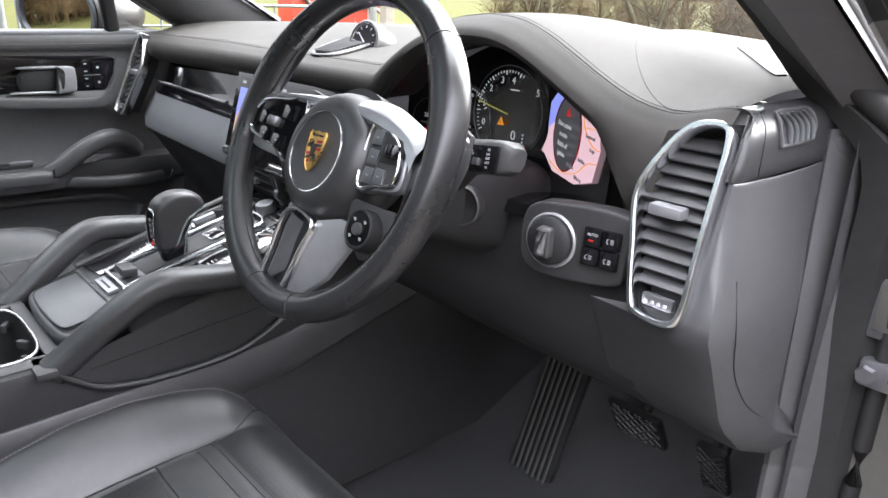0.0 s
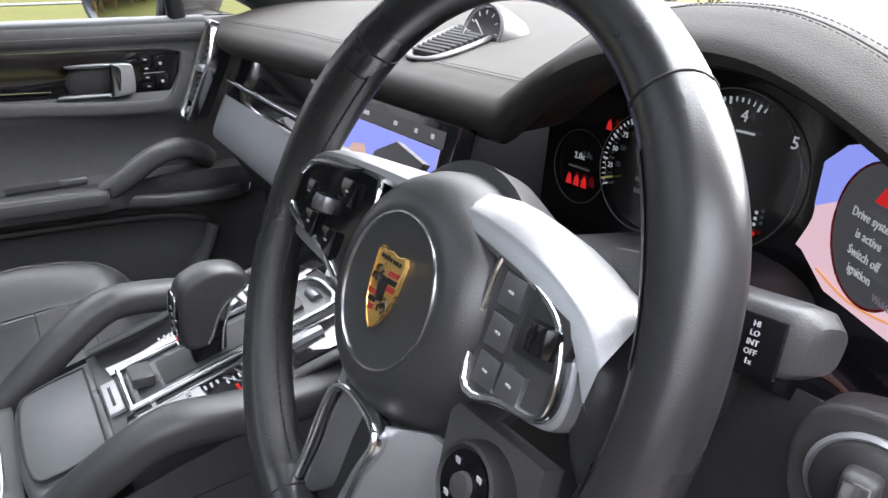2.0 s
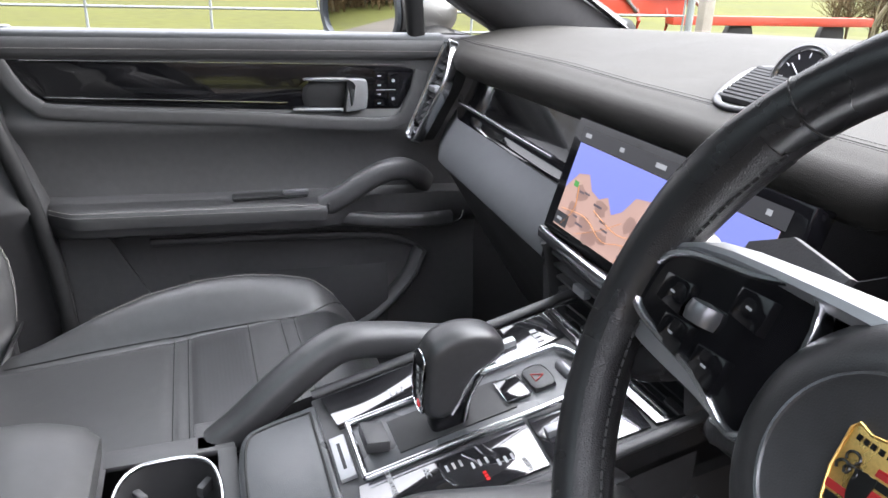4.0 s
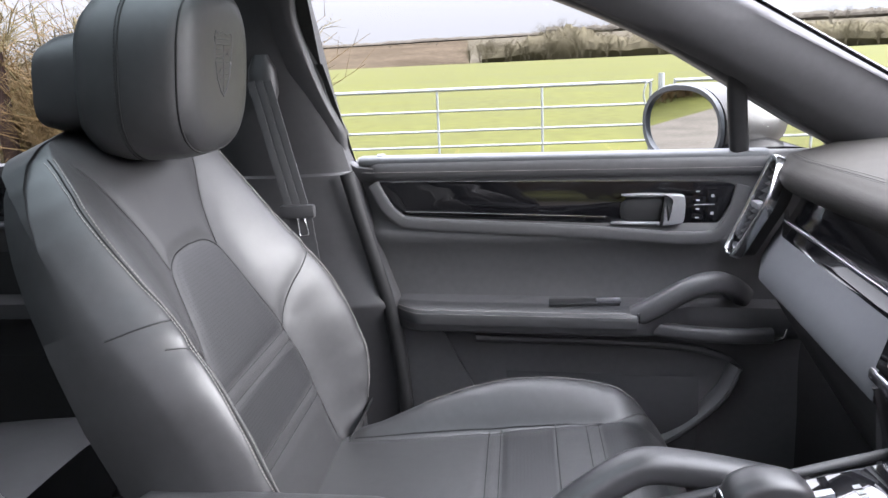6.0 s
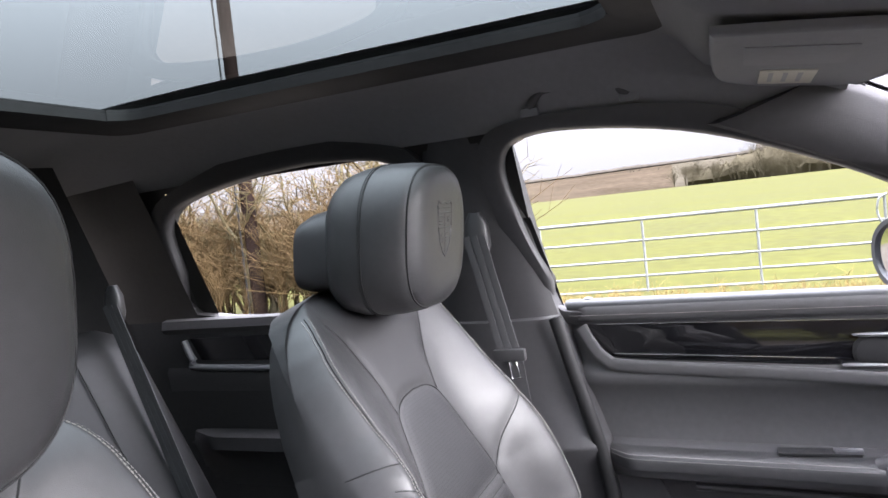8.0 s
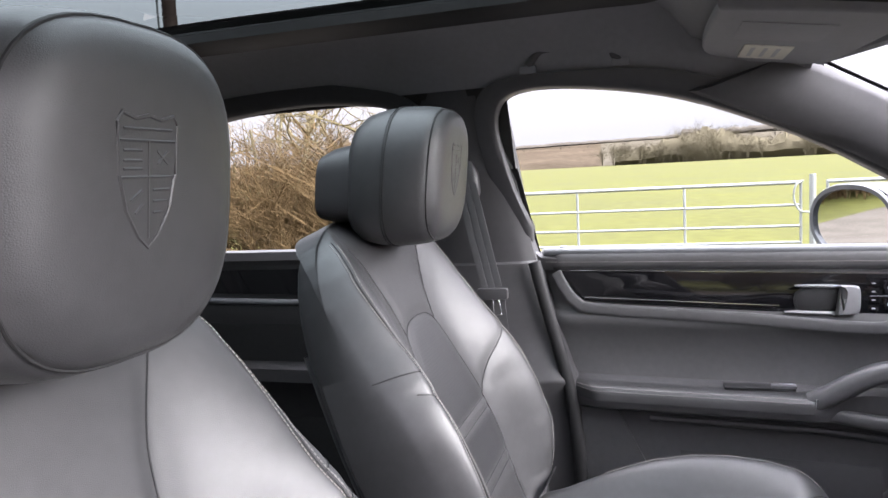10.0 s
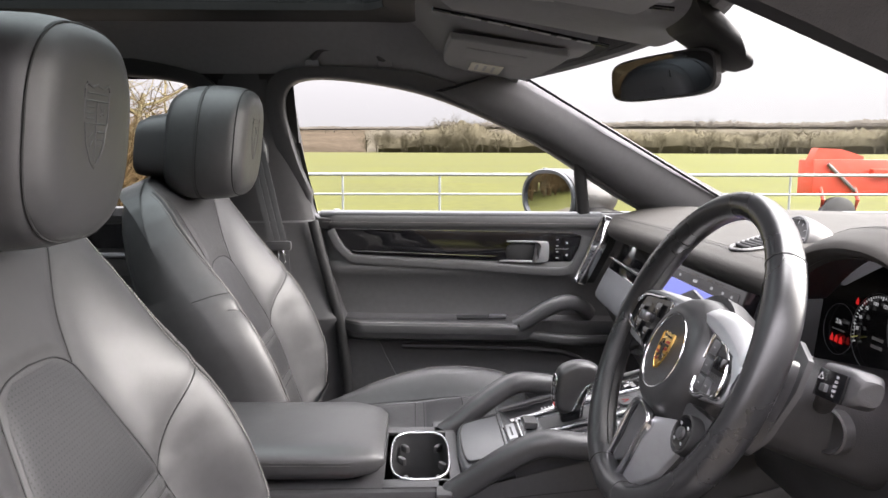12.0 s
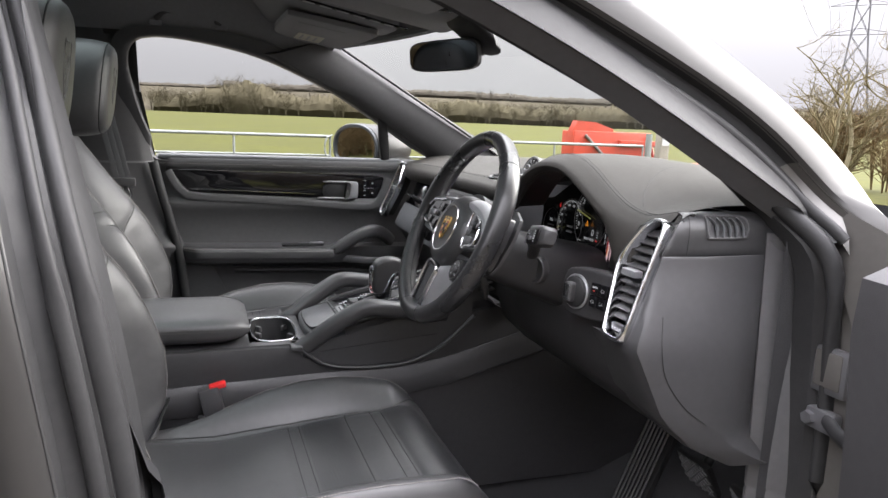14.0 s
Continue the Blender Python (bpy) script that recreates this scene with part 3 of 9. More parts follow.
# header strip between the lining's front edge and the windscreen
lip = [[V((0.6 * u, 0.137 - 0.155 * u * u, roof_z(0.135 - 0.155 * u * u) + 0.014)) for u in [-1 + k / 12 for k in range(25)]], [screen_point(-1 + k / 12, 0.0) + V((0, -0.004, 0.0)) for k in range(25)]]
lip = [[p + V((0, -0.03, 0.02)) for p in lip[0]]] + lip + [[p + V((0, 0.004, -0.012)) for p in lip[1]], [p + V((0, 0.016, -0.016)) for p in lip[1]]]
rows = []
for y, up in ((-0.285, None), (-0.25, 0.062), (-0.215, 0.032), (-0.18, 0.024), (-0.10, 0.020), (0.0, 0.018), (0.06, 0.022)):
    row = []
    for k in range(33):
        x = -0.62 + 1.24 * k / 32
        yy = min(y, 0.10 - 0.155 * (x / 0.6) ** 2)
        base = 1.470 - 0.15 * (yy + 0.14) - 0.03 * max(0, abs(x) - 0.45)
        top = roof_z(yy) - 0.004
        mix = min(1, max(0, (abs(x) - 0.11) / 0.08))
        row.append(V((x, yy, top if up is None else top + (min(top, base + up) - top) * mix * mix * (3 - 2 * mix))))
    rows.append(row)
solo("ceiling_front", sheet(rows), HEADLINER, (0, -0.1, 1.5), "dark fabric lining above the sun visors", "roof lining", kind="structure")
solo("trim_header", sheet(lip), HEADLINER, (0, 0.1, 1.47), "dark header strip above the windscreen", "roof trim", kind="structure")
# tailgate pillars, near black with the rear corner's shade in their colour
for s in (-1, 1):
    rows = [[V((s * x, y, z)) for x, y in ((0.74 - 0.40 * (z - 1.1), -1.62), (0.70 - 0.40 * (z - 1.1), -1.70), (0.60 - 0.25 * (z - 1.1), -1.80), (0.42, -1.86))] for z in (1.05, 1.2, 1.35, 1.5, 1.56)]
    solo("pillar_tailgate", sheet(rows), RUBBER, (s * 0.6, -1.8, 1.05), "trim of the tailgate pillar, darkened for cabin shade", "pillar trim", kind="structure")
# black printed band along the windscreen's upper edge
rows = [[screen_point(-0.985 + 1.97 * k / 24, v) + V((0, -0.004, -0.003)) for k in range(25)] for v in (0.0, 0.015, 0.03)]
solo("trim_screen_band", sheet(rows), RUBBER, (0, 0.14, 1.46), "black printed band along the top of the windscreen", "window trim", kind="structure")

# ---- dashboard ----
dash = thing("dashboard", (0, 0.4, 0.55), "black leather-covered dashboard with hooded dials and chrome vents", "dashboard")


def hood(x):
    """Height of the dash top's rear edge: flat on the passenger side, arched over the dials."""
    if x > 0.425:
        return 1.110 + 0.083 * math.cos(math.pi / 2 * min(1, (x - 0.425) / 0.23)) ** 2 + 0.013 * min(1, max(0, x - 0.64) / 0.05)
    base = 1.112 + 0.006 * math.cos(x * 2) * min(1, (0.425 - x) / 0.1)
    w = (x - 0.425) / 0.235
    return base + (0.081 * (1 - w * w) ** 1.15 if abs(w) < 1 else 0)


def dash_edge_y(x):
    w = abs(x)
    return 0.215 - 0.025 * max(0, 1 - ((x - 0.425) / 0.23) ** 2) + 0.02 * max(0, w - 0.6) / 0.1


def dash_top(x, t):
    """t runs from the rear edge (0) to the windscreen's foot (1)."""
    y0, y1 = dash_edge_y(x), 0.50 + 0.34 * (1 - (x / 0.72) ** 2) - 0.01
    y = y0 + (y1 - y0) * t
    far = 1.136 + 0.018 * (1 - (x / 0.72) ** 2) + 0.024 * min(1, max(0, (x - 0.05) / 0.3))
    g = min(1, max(0, (x - 0.57) / 0.13))
    far -= 0.034 * g * g * (3 - 2 * g)
    h = hood(x)
    k = max(0.0, 1 - t / 0.75)
    z = far + (h - far) * (k * k * (3 - 2 * k)) + 0.012 * min(1, max(0, (abs(x) - 0.16) / 0.15)) * math.sin(math.pi * min(1, t * 1.3)) - (0.010 * max(0, 1 - t / 0.05))
    return V((x, y, z))


rows = []
XS = [-0.70 + 1.40 * k / 130 for k in range(131)]
for j in range(29):
    t = (j / 28) ** 1.5
    rows.append([dash_top(x, t) for x in XS])


def drop(x):
    """The edge's leather face grows taller beside the dials."""
    g = min(1, max(0, (x - 0.575) / 0.06))
    return g * g * (3 - 2 * g) * min(1, max(0, (0.72 - x) / 0.03))


def lip(x):
    """The edge roll is slimmer over the dials."""
    return 1 - 0.5 * max(0, 1 - ((x - 0.435) / 0.22) ** 2)


low = [[dash_top(x, 0) + V((0, dy - 0.006 * drop(x), dz * lip(x) - 0.080 * f * drop(x))) for x in XS] for dy, dz, f in ((0.012, -0.040, 1.0), (-0.002, -0.030, 0.75), (-0.006, -0.018, 0.4), (-0.004, -0.007, 0.1))]
for row in low:
    for p in row:
        if p.x > 0.650 and p.z < 1.109:
            p.y = max(p.y, 0.168 + 0.4 * (p.z - 0.955) + 0.034)
edge = [[dash_top(x, 0.065 * j / 4) for x in XS] for j in range(5)]
part("edge_roll", sheet(low + edge), DASH_TOP, dash, "black leather edge roll with double stitching")
rows = [[dash_top(x, 0.065 + 0.935 * (j / 28) ** 1.4) for x in XS] for j in range(29)]
part("top_pad", sheet(rows), DASH_TOP, dash, "grained grey leather dash top")
line = [dash_top(x, 0.052) + V((0, 0, 0.0008)) for x in XS]
part("stitched_seam", stitches(line, 0.004, 0.0026, 0.0004), DASH_THREAD, dash)
line2 = [dash_top(x, 0.078) + V((0, 0, 0.0008)) for x in XS]
part("stitched_seam", stitches(line2, 0.004, 0.0026, 0.0004), DASH_THREAD, dash)
seam = [dash_top(x, 0.065) + V((0, 0, 0.0)) for x in XS]
part("seam", tube(seam, 0.0007, n=6), SEAM, dash)
bow = smoothed([dash_top(0.655, 0.07), dash_top(0.625, 0.09), dash_top(0.59, 0.15), dash_top(0.55, 0.24), dash_top(0.52, 0.33), dash_top(0.50, 0.42)], 8)
part("seam", tube(bow, 0.0006, n=6), SEAM, dash)

# passenger side fascia: rows from the pad's lip down to the knees
rows = []
for k in range(41):
    x = -0.70 + (0.545) * k / 40
    f = (x + 0.70) / 0.545
    prof = [(0.258, 1.082 + 0.004 * f), (0.257, 1.068 + 0.010 * f), (0.242, 1.03), (0.226, 1.000), (0.218, 0.996), (0.200, 0.965), (0.186, 0.935), (0.186, 0.925), (0.205, 0.905), (0.27, 0.80), (0.36, 0.66), (0.50, 0.56), (0.84, 0.54)]
    rows.append([V((x, y - 0.028 * f + (0.03 * max(0, -0.60 - x) / 0.1), z)) for y, z in prof])
part("fascia_lip", sheet([r[:2] for r in rows]), SOFT_BLACK, dash)
part("lower_fascia", sheet([r[4:8] for r in rows]), SOFT_GREY, dash, "slate grey soft fascia panel under the glossy strip")
part("glove_box", sheet([r[7:] for r in rows]), KNEE, dash, "dark glove box and knee panel")
part("trim_strip", sheet([r[1:5] for r in rows]), GLOSS_BLACK, dash, "glossy black trim strip")
line = [r[3] + V((0, -0.0035, 0.022)) for r in rows[2:36]]
part("chrome_blade", tube(line, 0.004, 0.003, power=3, n=10), CHROME, dash, "slim chrome blade in the glossy strip")

# centre stack: screen, chrome bar, vents
SB, ST = V((0, 0.167, 0.958)), V((0, 0.202, 1.081))
sup = (ST - SB).normalized()
sback = V((1, 0, 0)).cross(sup)
sback = -sback if sback.y < 0 else sback


def on_screen(x, h, lift=0.0):
    return V((x, 0, 0)) + SB + sup * h - sback * lift


HS = (ST - SB).length


def flat(outline, lift):
    bm = bmesh.new()
    bm.faces.new([bm.verts.new(on_screen(x, h, lift)) for x, h in outline])
    return bm


touch = thing("touch_screen", (0, 0.167, 0.955), "wide touch screen showing a pink and blue road map", "screen")
body = plate([on_screen(x, h, 0.006) for x, h in ((-0.166, 0), (0.166, 0), (0.166, HS), (-0.166, HS))], sback * 0.02, 0.003)
part("bezel", body, GLOSS_BLACK, touch)
part("map_land", flat(((-0.146, 0.010), (0.146, 0.010), (0.146, 0.103), (-0.146, 0.103)), 0.0066), MAP_LAND, touch, "lit map of land in pink")
sea = [(-0.146, 0.052), (-0.128, 0.072), (-0.108, 0.076), (-0.095, 0.062), (-0.078, 0.058), (-0.064, 0.064), (-0.05, 0.05), (-0.035, 0.058), (-0.022, 0.076), (0.004, 0.080), (0.02, 0.066), (0.03, 0.074), (0.06, 0.078), (0.146, 0.070), (0.146, 0.103), (-0.146, 0.103)]
part("map_sea", flat(sea, 0.0072), MAP_SEA, touch, "lit blue estuary on the map")
rng = random.Random(4)
for i in range(16):
    cx, cy = rng.uniform(-0.13, 0.13), rng.uniform(0.016, 0.055)
    part("map_town", flat([(cx + 0.012 * rng.uniform(0.6, 1.3) * math.cos(a), cy + 0.008 * rng.uniform(0.6, 1.3) * math.sin(a)) for a in [k * math.pi / 5 for k in range(10)]], 0.0070), MAP_TOWN, touch)
bm = bmesh.new()
for pts in (((-0.14, 0.03), (-0.09, 0.034), (-0.05, 0.022), (-0.01, 0.03), (0.05, 0.02), (0.14, 0.034)), ((-0.10, 0.012), (-0.06, 0.03), (-0.03, 0.048)), ((-0.02, 0.012), (0.0, 0.032), (0.05, 0.05), (0.1, 0.06)), ((-0.13, 0.014), (-0.115, 0.036), (-0.12, 0.06)), ((0.02, 0.012), (0.06, 0.026), (0.09, 0.05), (0.135, 0.058)), ((-0.08, 0.045), (-0.03, 0.036), (0.02, 0.046), (0.07, 0.04))):
    tube([on_screen(x, h, 0.0072) for x, h in smoothed([(x, h, 0) for x, h in pts], 5) and [(p.x, p.y) for p in smoothed([(x, h, 0) for x, h in pts], 5)]], 0.0007, 0.0003, n=4, bm=bm)
part("map_roads", bm, MAP_ROAD, touch)
part("status_bar", flat(((-0.150, 0.104), (0.150, 0.104), (0.150, 0.120), (-0.150, 0.120)), 0.0068), MAP_BAR, touch)
for x, w in ((-0.135, 0.012), (-0.07, 0.008), (-0.005, 0.016), (0.06, 0.008), (0.1, 0.006), (0.13, 0.006)):
    part("status_text", flat(((x - w / 2, 0.110), (x + w / 2, 0.110), (x + w / 2, 0.1145), (x - w / 2, 0.1145)), 0.0074), LIT_WHITE, touch)
part("scale_box", flat(((-0.145, 0.012), (-0.118, 0.012), (-0.118, 0.026), (-0.145, 0.026)), 0.0076), MAP_BAR, touch)
part("scale_text", flat(((-0.140, 0.017), (-0.130, 0.017), (-0.130, 0.0205), (-0.140, 0.0205)), 0.0080), LIT_WHITE, touch)
part("green_tag", flat(((-0.130, 0.058), (-0.121, 0.058), (-0.121, 0.064), (-0.130, 0.064)), 0.0078), MAP_GREEN, touch)
for i in range(16):
    cx, cy, w = rng.uniform(-0.12, 0.12), rng.uniform(0.016, 0.056), rng.uniform(0.008, 0.016)
    part("place_name", flat(((cx, cy), (cx + w, cy), (cx + w, cy + 0.0022), (cx, cy + 0.0022)), 0.0076), MAP_DARK, touch)
part("cursor", flat(((0.012, 0.018), (0.018, 0.016), (0.024, 0.018), (0.018, 0.030)), 0.0078), LIT_RED, touch)

part("chrome_bar", tube([(x, 0.159 + 0.006 * (x / 0.17) ** 2, 0.950) for x in [-0.172 + 0.0172 * k for k in range(21)]], 0.006, 0.007, power=4, n=12), CHROME, dash, "bright chrome bar under the screen")
VB, VT = V((0, 0.184, 0.876)), V((0, 0.165, 0.942))


def stack(x, f):
    return V((x, 0, 0)) + VB.lerp(VT, f)


bm = sheet([[stack(x, f) + V((0, 0.030, 0)) for x in (-0.165, 0, 0.165)] for f in (-0.1, 1.05)])
part("vent_recess", bm, DARK, dash)
for side in (-1, 1):
    x0, x1 = (0.012, 0.152) if side > 0 else (-0.152, -0.012)
    for k in range(4):
        f = 0.16 + 0.235 * k
        bm = block(stack((x0 + x1) / 2, f) + V((0, 0.012, 0)), (x1 - x0, 0.024, 0.004), 0.0015, Matrix.Rotation(radians(12), 3, "X"))
        part("vent_slat", bm, SOFT_BLACK, dash)
    part("vent_tab", block(stack((x0 + x1) / 2, 0.55) + V((0, -0.003, 0)), (0.026, 0.010, 0.010), 0.003), SILVER, dash, "silver vent tab")
    path = smoothed([stack(x0 - 0.006, 1.0), stack(x0 - 0.006, 0.12), stack(x0 + 0.012, -0.06), stack(x1 - 0.012, -0.06), stack(x1 + 0.006, 0.12), stack(x1 + 0.006, 1.0)], 6)
    part("vent_surround", tube(path, 0.004, 0.008, power=3), SOFT_BLACK, dash)
part("vent_wheel", lathe([(0.0, -0.006), (0.011, -0.006), (0.012, 0), (0.011, 0.006), (0, 0.006)], stack(0, 0.45) + V((0, -0.001, 0)), (1, 0, 0), 20), GUNMETAL, dash)
rows = [[stack(x, f) + V((0, dy, 0)) for x in [-0.175 + 0.0175 * k for k in range(21)]] for f, dy in ((-0.08, 0.004), (-0.25, 0.010), (-0.55, 0.04), (-0.7, 0.07))]
part("stack_foot", sheet(rows), SOFT_BLACK, dash)
for s in (-1, 1):
    rows = [[(s * (0.160 + 0.012 * k), 0.168 + 0.004 * k + 0.10 * max(0, 0.94 - z), z) for k in range(5)] for z in (0.945, 0.92, 0.88, 0.84, 0.78)]
    if s < 0:
        part("stack_cheek", sheet(rows), SOFT_BLACK, dash)

# clock and grille on the dash's middle
gr = [dash_top(0.02, 0.08), dash_top(-0.035, 0.08), dash_top(-0.145, 0.32), dash_top(-0.055, 0.30)]
for k in range(11):
    t = (k + 0.5) / 11
    a, b = gr[0].lerp(gr[3], t), gr[1].lerp(gr[2], t)
    part("grille_slat", tube([a + V((0, 0, 0.004)), b + V((0, 0, 0.004))], 0.0022, 0.004, n=6), DARK, dash)
rim_line = smoothed([p + V((0, 0, 0.003)) for p in gr], 6, True)
part("grille_rim", tube(rim_line, 0.004, 0.003, closed=True), SOFT_BLACK, dash)
CL = V((-0.050, 0.376, 1.136))
cn = V((0.10, -0.95, 0.30)).normalized()
clock = thing("dash_clock", (-0.050, 0.39, 1.12), "round analogue clock in a hooded pod on the dashboard", "clock")
part("pod", lathe([(0.0, -0.05), (0.030, -0.05), (0.036, -0.02), (0.037, 0.002), (0.034, 0.004), (0.031, 0.0), (0.0, -0.001)], CL, cn, 36), SOFT_BLACK, clock)
part("dial", lathe([(0, 0.0005), (0.029, 0.0005), (0.029, 0.0015), (0, 0.0015)], CL, cn, 36), GLASS_PANEL, clock)
part("rim", lathe([(0.029, 0.0), (0.0315, 0.003), (0.033, 0.003), (0.033, 0.0)], CL, cn, 36), CHROME, clock)
cu = V((1, 0, 0)) - cn * cn.x
cu.normalize()
cv = cn.cross(cu)
for i in range(12):
    a = i * math.pi / 6
    d = cu * math.sin(a) + cv * math.cos(a)
    part("hour_mark", tube([CL + cn * 0.002 + d * 0.022, CL + cn * 0.002 + d * 0.027], 0.0006, n=4), WHITE_MARK, clock)
for a, L in ((2.2, 0.014), (5.4, 0.022)):
    d = cu * math.sin(a) + cv * math.cos(a)
    part("clock_hand", tube([CL + cn * 0.0025, CL + cn * 0.0025 + d * L], 0.0007, n=4), WHITE_MARK, clock)

# instrument cluster behind the wheel
cl = thing("instrument_cluster", (0.405, 0.28, 0.99), "dark curved dial cluster with lit dials, warnings and a map", "instrument cluster")


def face(x, z, lift=0.0):
    return V((x, 0.310 - 0.62 * max(0, x - 0.432) + 0.10 * (z - 1.06) - lift, z))


bm = sheet([[face(0.155 + 0.0222 * i, 0.978 + (hood(0.155 + 0.0222 * i) - 1.002) * j / 20) for i in range(21)] for j in range(21)])
part("dark_face", bm, GLASS_PANEL, cl)
rows = []
for k in range(61):
    x = 0.18 + 0.45 * k / 60
    e = dash_top(x, 0) + V((0, 0.0, -0.036 * lip(x)))
    rows.append([e + V((0, 0.004, 0.0)), e + V((0, 0.03, 0.004)), e + V((0, 0.075, 0.006))])
part("hood_lining", sheet(rows), SOFT_BLACK, cl)
bm = sheet([[(0.17 + 0.024 * i, y, z) for i in range(19)] for y, z in ((0.31, 0.990), (0.25, 0.997), (0.216, 0.994), (0.210, 0.980))])
part("ledge", bm, GLOSS_BLACK, cl)


def ringmark(cx, cz, r, tube_r, mat, name, a0=0, a1=360):
    n = max(6, int(abs(a1 - a0) / 6))
    pts = [face(cx + r * math.sin(radians(a0 + (a1 - a0) * k / n)), cz + r * math.cos(radians(a0 + (a1 - a0) * k / n)), 0.004) for k in range(n + 1)]
    part(name, tube(pts, tube_r, n=5), mat, cl)


def cbar(cx, cz, w, h, mat, name, lift=0.004):
    bm = bmesh.new()
    bm.faces.new([bm.verts.new(face(cx + a * w / 2, cz + b * h / 2, lift)) for a, b in ((-1, -1), (1, -1), (1, 1), (-1, 1))])
    part(name, bm, mat, cl, smooth=False)


def dial(cx, cz, r, a0, a1, count, mat=LIT_WHITE):
    for i in range(count + 1):
        a = radians(a0 + (a1 - a0) * i / count)
        q = 0.90 if i % 5 == 0 else 0.94
        p0, p1 = [face(cx + r * m * math.sin(a), cz + r * m * math.cos(a), 0.004) for m in (q, 1.0)]
        part("scale_mark", tube([p0, p1], 0.0007 if i % 5 else 0.0010, n=4), mat, cl)


CT = basis((1, 0, 0), (0, 0.1, 1))


def ctext(text, cx, cz, size, mat, name):
    writing(name, text, size, face(cx, cz, 0.005), mat, cl, CT)


TX, TZ = 0.360, 1.073
ringmark(TX, TZ, 0.060, 0.0006, GUNMETAL, "middle_dial_ring")
dial(TX, TZ, 0.054, -120, 25, 26)
for a, tx in ((-113, "0"), (-80, "1"), (-48, "2"), (-17, "3"), (10, "4")):
    ctext(tx, TX + 0.042 * math.sin(radians(a)), TZ + 0.042 * math.cos(radians(a)), 0.0125, LIT_WHITE, "dial_figure")
ctext("5", TX + 0.050, TZ + 0.030, 0.0125, LIT_WHITE, "dial_figure")
a = radians(-78)
part("needle", tube([face(TX + 0.004, TZ - 0.001, 0.006), face(TX + 0.052 * math.sin(a), TZ + 0.052 * math.cos(a), 0.006)], 0.0011, n=4), LIT_YELLOW, cl, "lit yellow needle")
bm = bmesh.new()
bm.faces.new([bm.verts.new(face(TX - 0.006 + x, TZ - 0.016 + z, 0.006)) for x, z in ((-0.0062, 0), (0.0062, 0), (0, 0.0115))])
part("warning_triangle", bm, LIT_ORANGE, cl, "lit orange warning triangle")
cbar(TX - 0.006, TZ - 0.0115, 0.0012, 0.0045, BLACK_ENAMEL, "triangle_mark", 0.007)
cbar(TX + 0.010, TZ + 0.030, 0.016, 0.0018, LIT_WHITE, "caption_bar")
ctext("0", TX + 0.017, TZ - 0.027, 0.018, LIT_WHITE, "digit")
ctext("SPORT PLUS", TX + 0.006, TZ - 0.040, 0.0065, LIT_WHITE, "drive_mode_text")
cbar(TX + 0.032, TZ - 0.040, 0.006, 0.003, LIT_RED, "red_bar")
for i in range(3):
    cbar(TX + 0.033, TZ - 0.033 + 0.0045 * i, 0.0026, 0.0026, LIT_WHITE, "small_mark")
cbar(TX - 0.030, TZ - 0.047, 0.014, 0.002, LIT_WHITE, "caption_bar")
LX, LZ = 0.283, 1.052
ringmark(LX, LZ, 0.050, 0.0005, GUNMETAL, "left_dial_ring")
dial(LX, LZ, 0.047, -115, 60, 30)
for a, tx in ((-92, "25"), (-68, "50"), (-42, "75"), (-15, "100"), (15, "125")):
    ctext(tx, LX + 0.037 * math.sin(radians(a)), LZ + 0.037 * math.cos(radians(a)), 0.0065, LIT_WHITE, "dial_figure")
a = radians(-108)
part("needle", tube([face(LX + 0.034 * math.sin(a), LZ + 0.034 * math.cos(a), 0.006), face(LX + 0.047 * math.sin(a), LZ + 0.047 * math.cos(a), 0.006)], 0.001, n=4), LIT_YELLOW, cl)
for dz in (0.0, -0.010):
    cbar(LX + 0.004, LZ - 0.006 + dz, 0.022, 0.0040, GREY_MARK, "odometer_digits")
ringmark(0.207, 1.040, 0.034, 0.0005, GUNMETAL, "temperature_ring")
ctext("2.0c", 0.207, 1.050, 0.0085, LIT_WHITE, "outside_temperature")
cbar(0.207, 1.039, 0.028, 0.002, GREY_MARK, "caption_bar")
for i in range(3):
    bm = bmesh.new()
    bm.faces.new([bm.verts.new(face(0.197 + 0.010 * i + x, 1.022 + z, 0.005)) for x, z in ((-0.004, 0), (0.004, 0), (0.003, 0.007), (0, 0.011), (-0.003, 0.007))])
    part("warning_lamp", bm, LIT_RED, cl, "lit red warning lamp")
bm = bmesh.new()
bm.faces.new([bm.verts.new(face(0.238 + x, 1.080 + z, 0.005)) for x, z in ((-0.0035, 0), (0.0035, 0), (0.0025, 0.006), (0, 0.010), (-0.0025, 0.006))])
part("warning_lamp", bm, LIT_RED, cl)
# map display on the right, on the part of the glass that turns to the driver
outline = [(0.420, 1.030), (0.428, 1.052), (0.426, 1.090), (0.444, 1.106), (0.472, 1.116), (0.510, 1.110), (0.548, 1.094), (0.562, 1.084), (0.570, 1.064), (0.562, 1.030), (0.52, 1.016), (0.456, 1.014)]


def curved(outline, lift, cut=0.432):
    """A flat patch that bends with the glass: each point takes the face's depth, cut into strips."""
    bm = bmesh.new()
    bm.faces.new([bm.verts.new((x + 0.007, 0, z + 0.006)) for x, z in outline])
    for x in (cut, cut + 0.03, cut + 0.06, cut + 0.09):
        bmesh.ops.bisect_plane(bm, geom=list(bm.verts) + list(bm.edges) + list(bm.faces), plane_co=(x, 0, 0), plane_no=(1, 0, 0))
    for v in bm.verts:
        v.co = face(v.co.x, v.co.z, lift)
    return bm


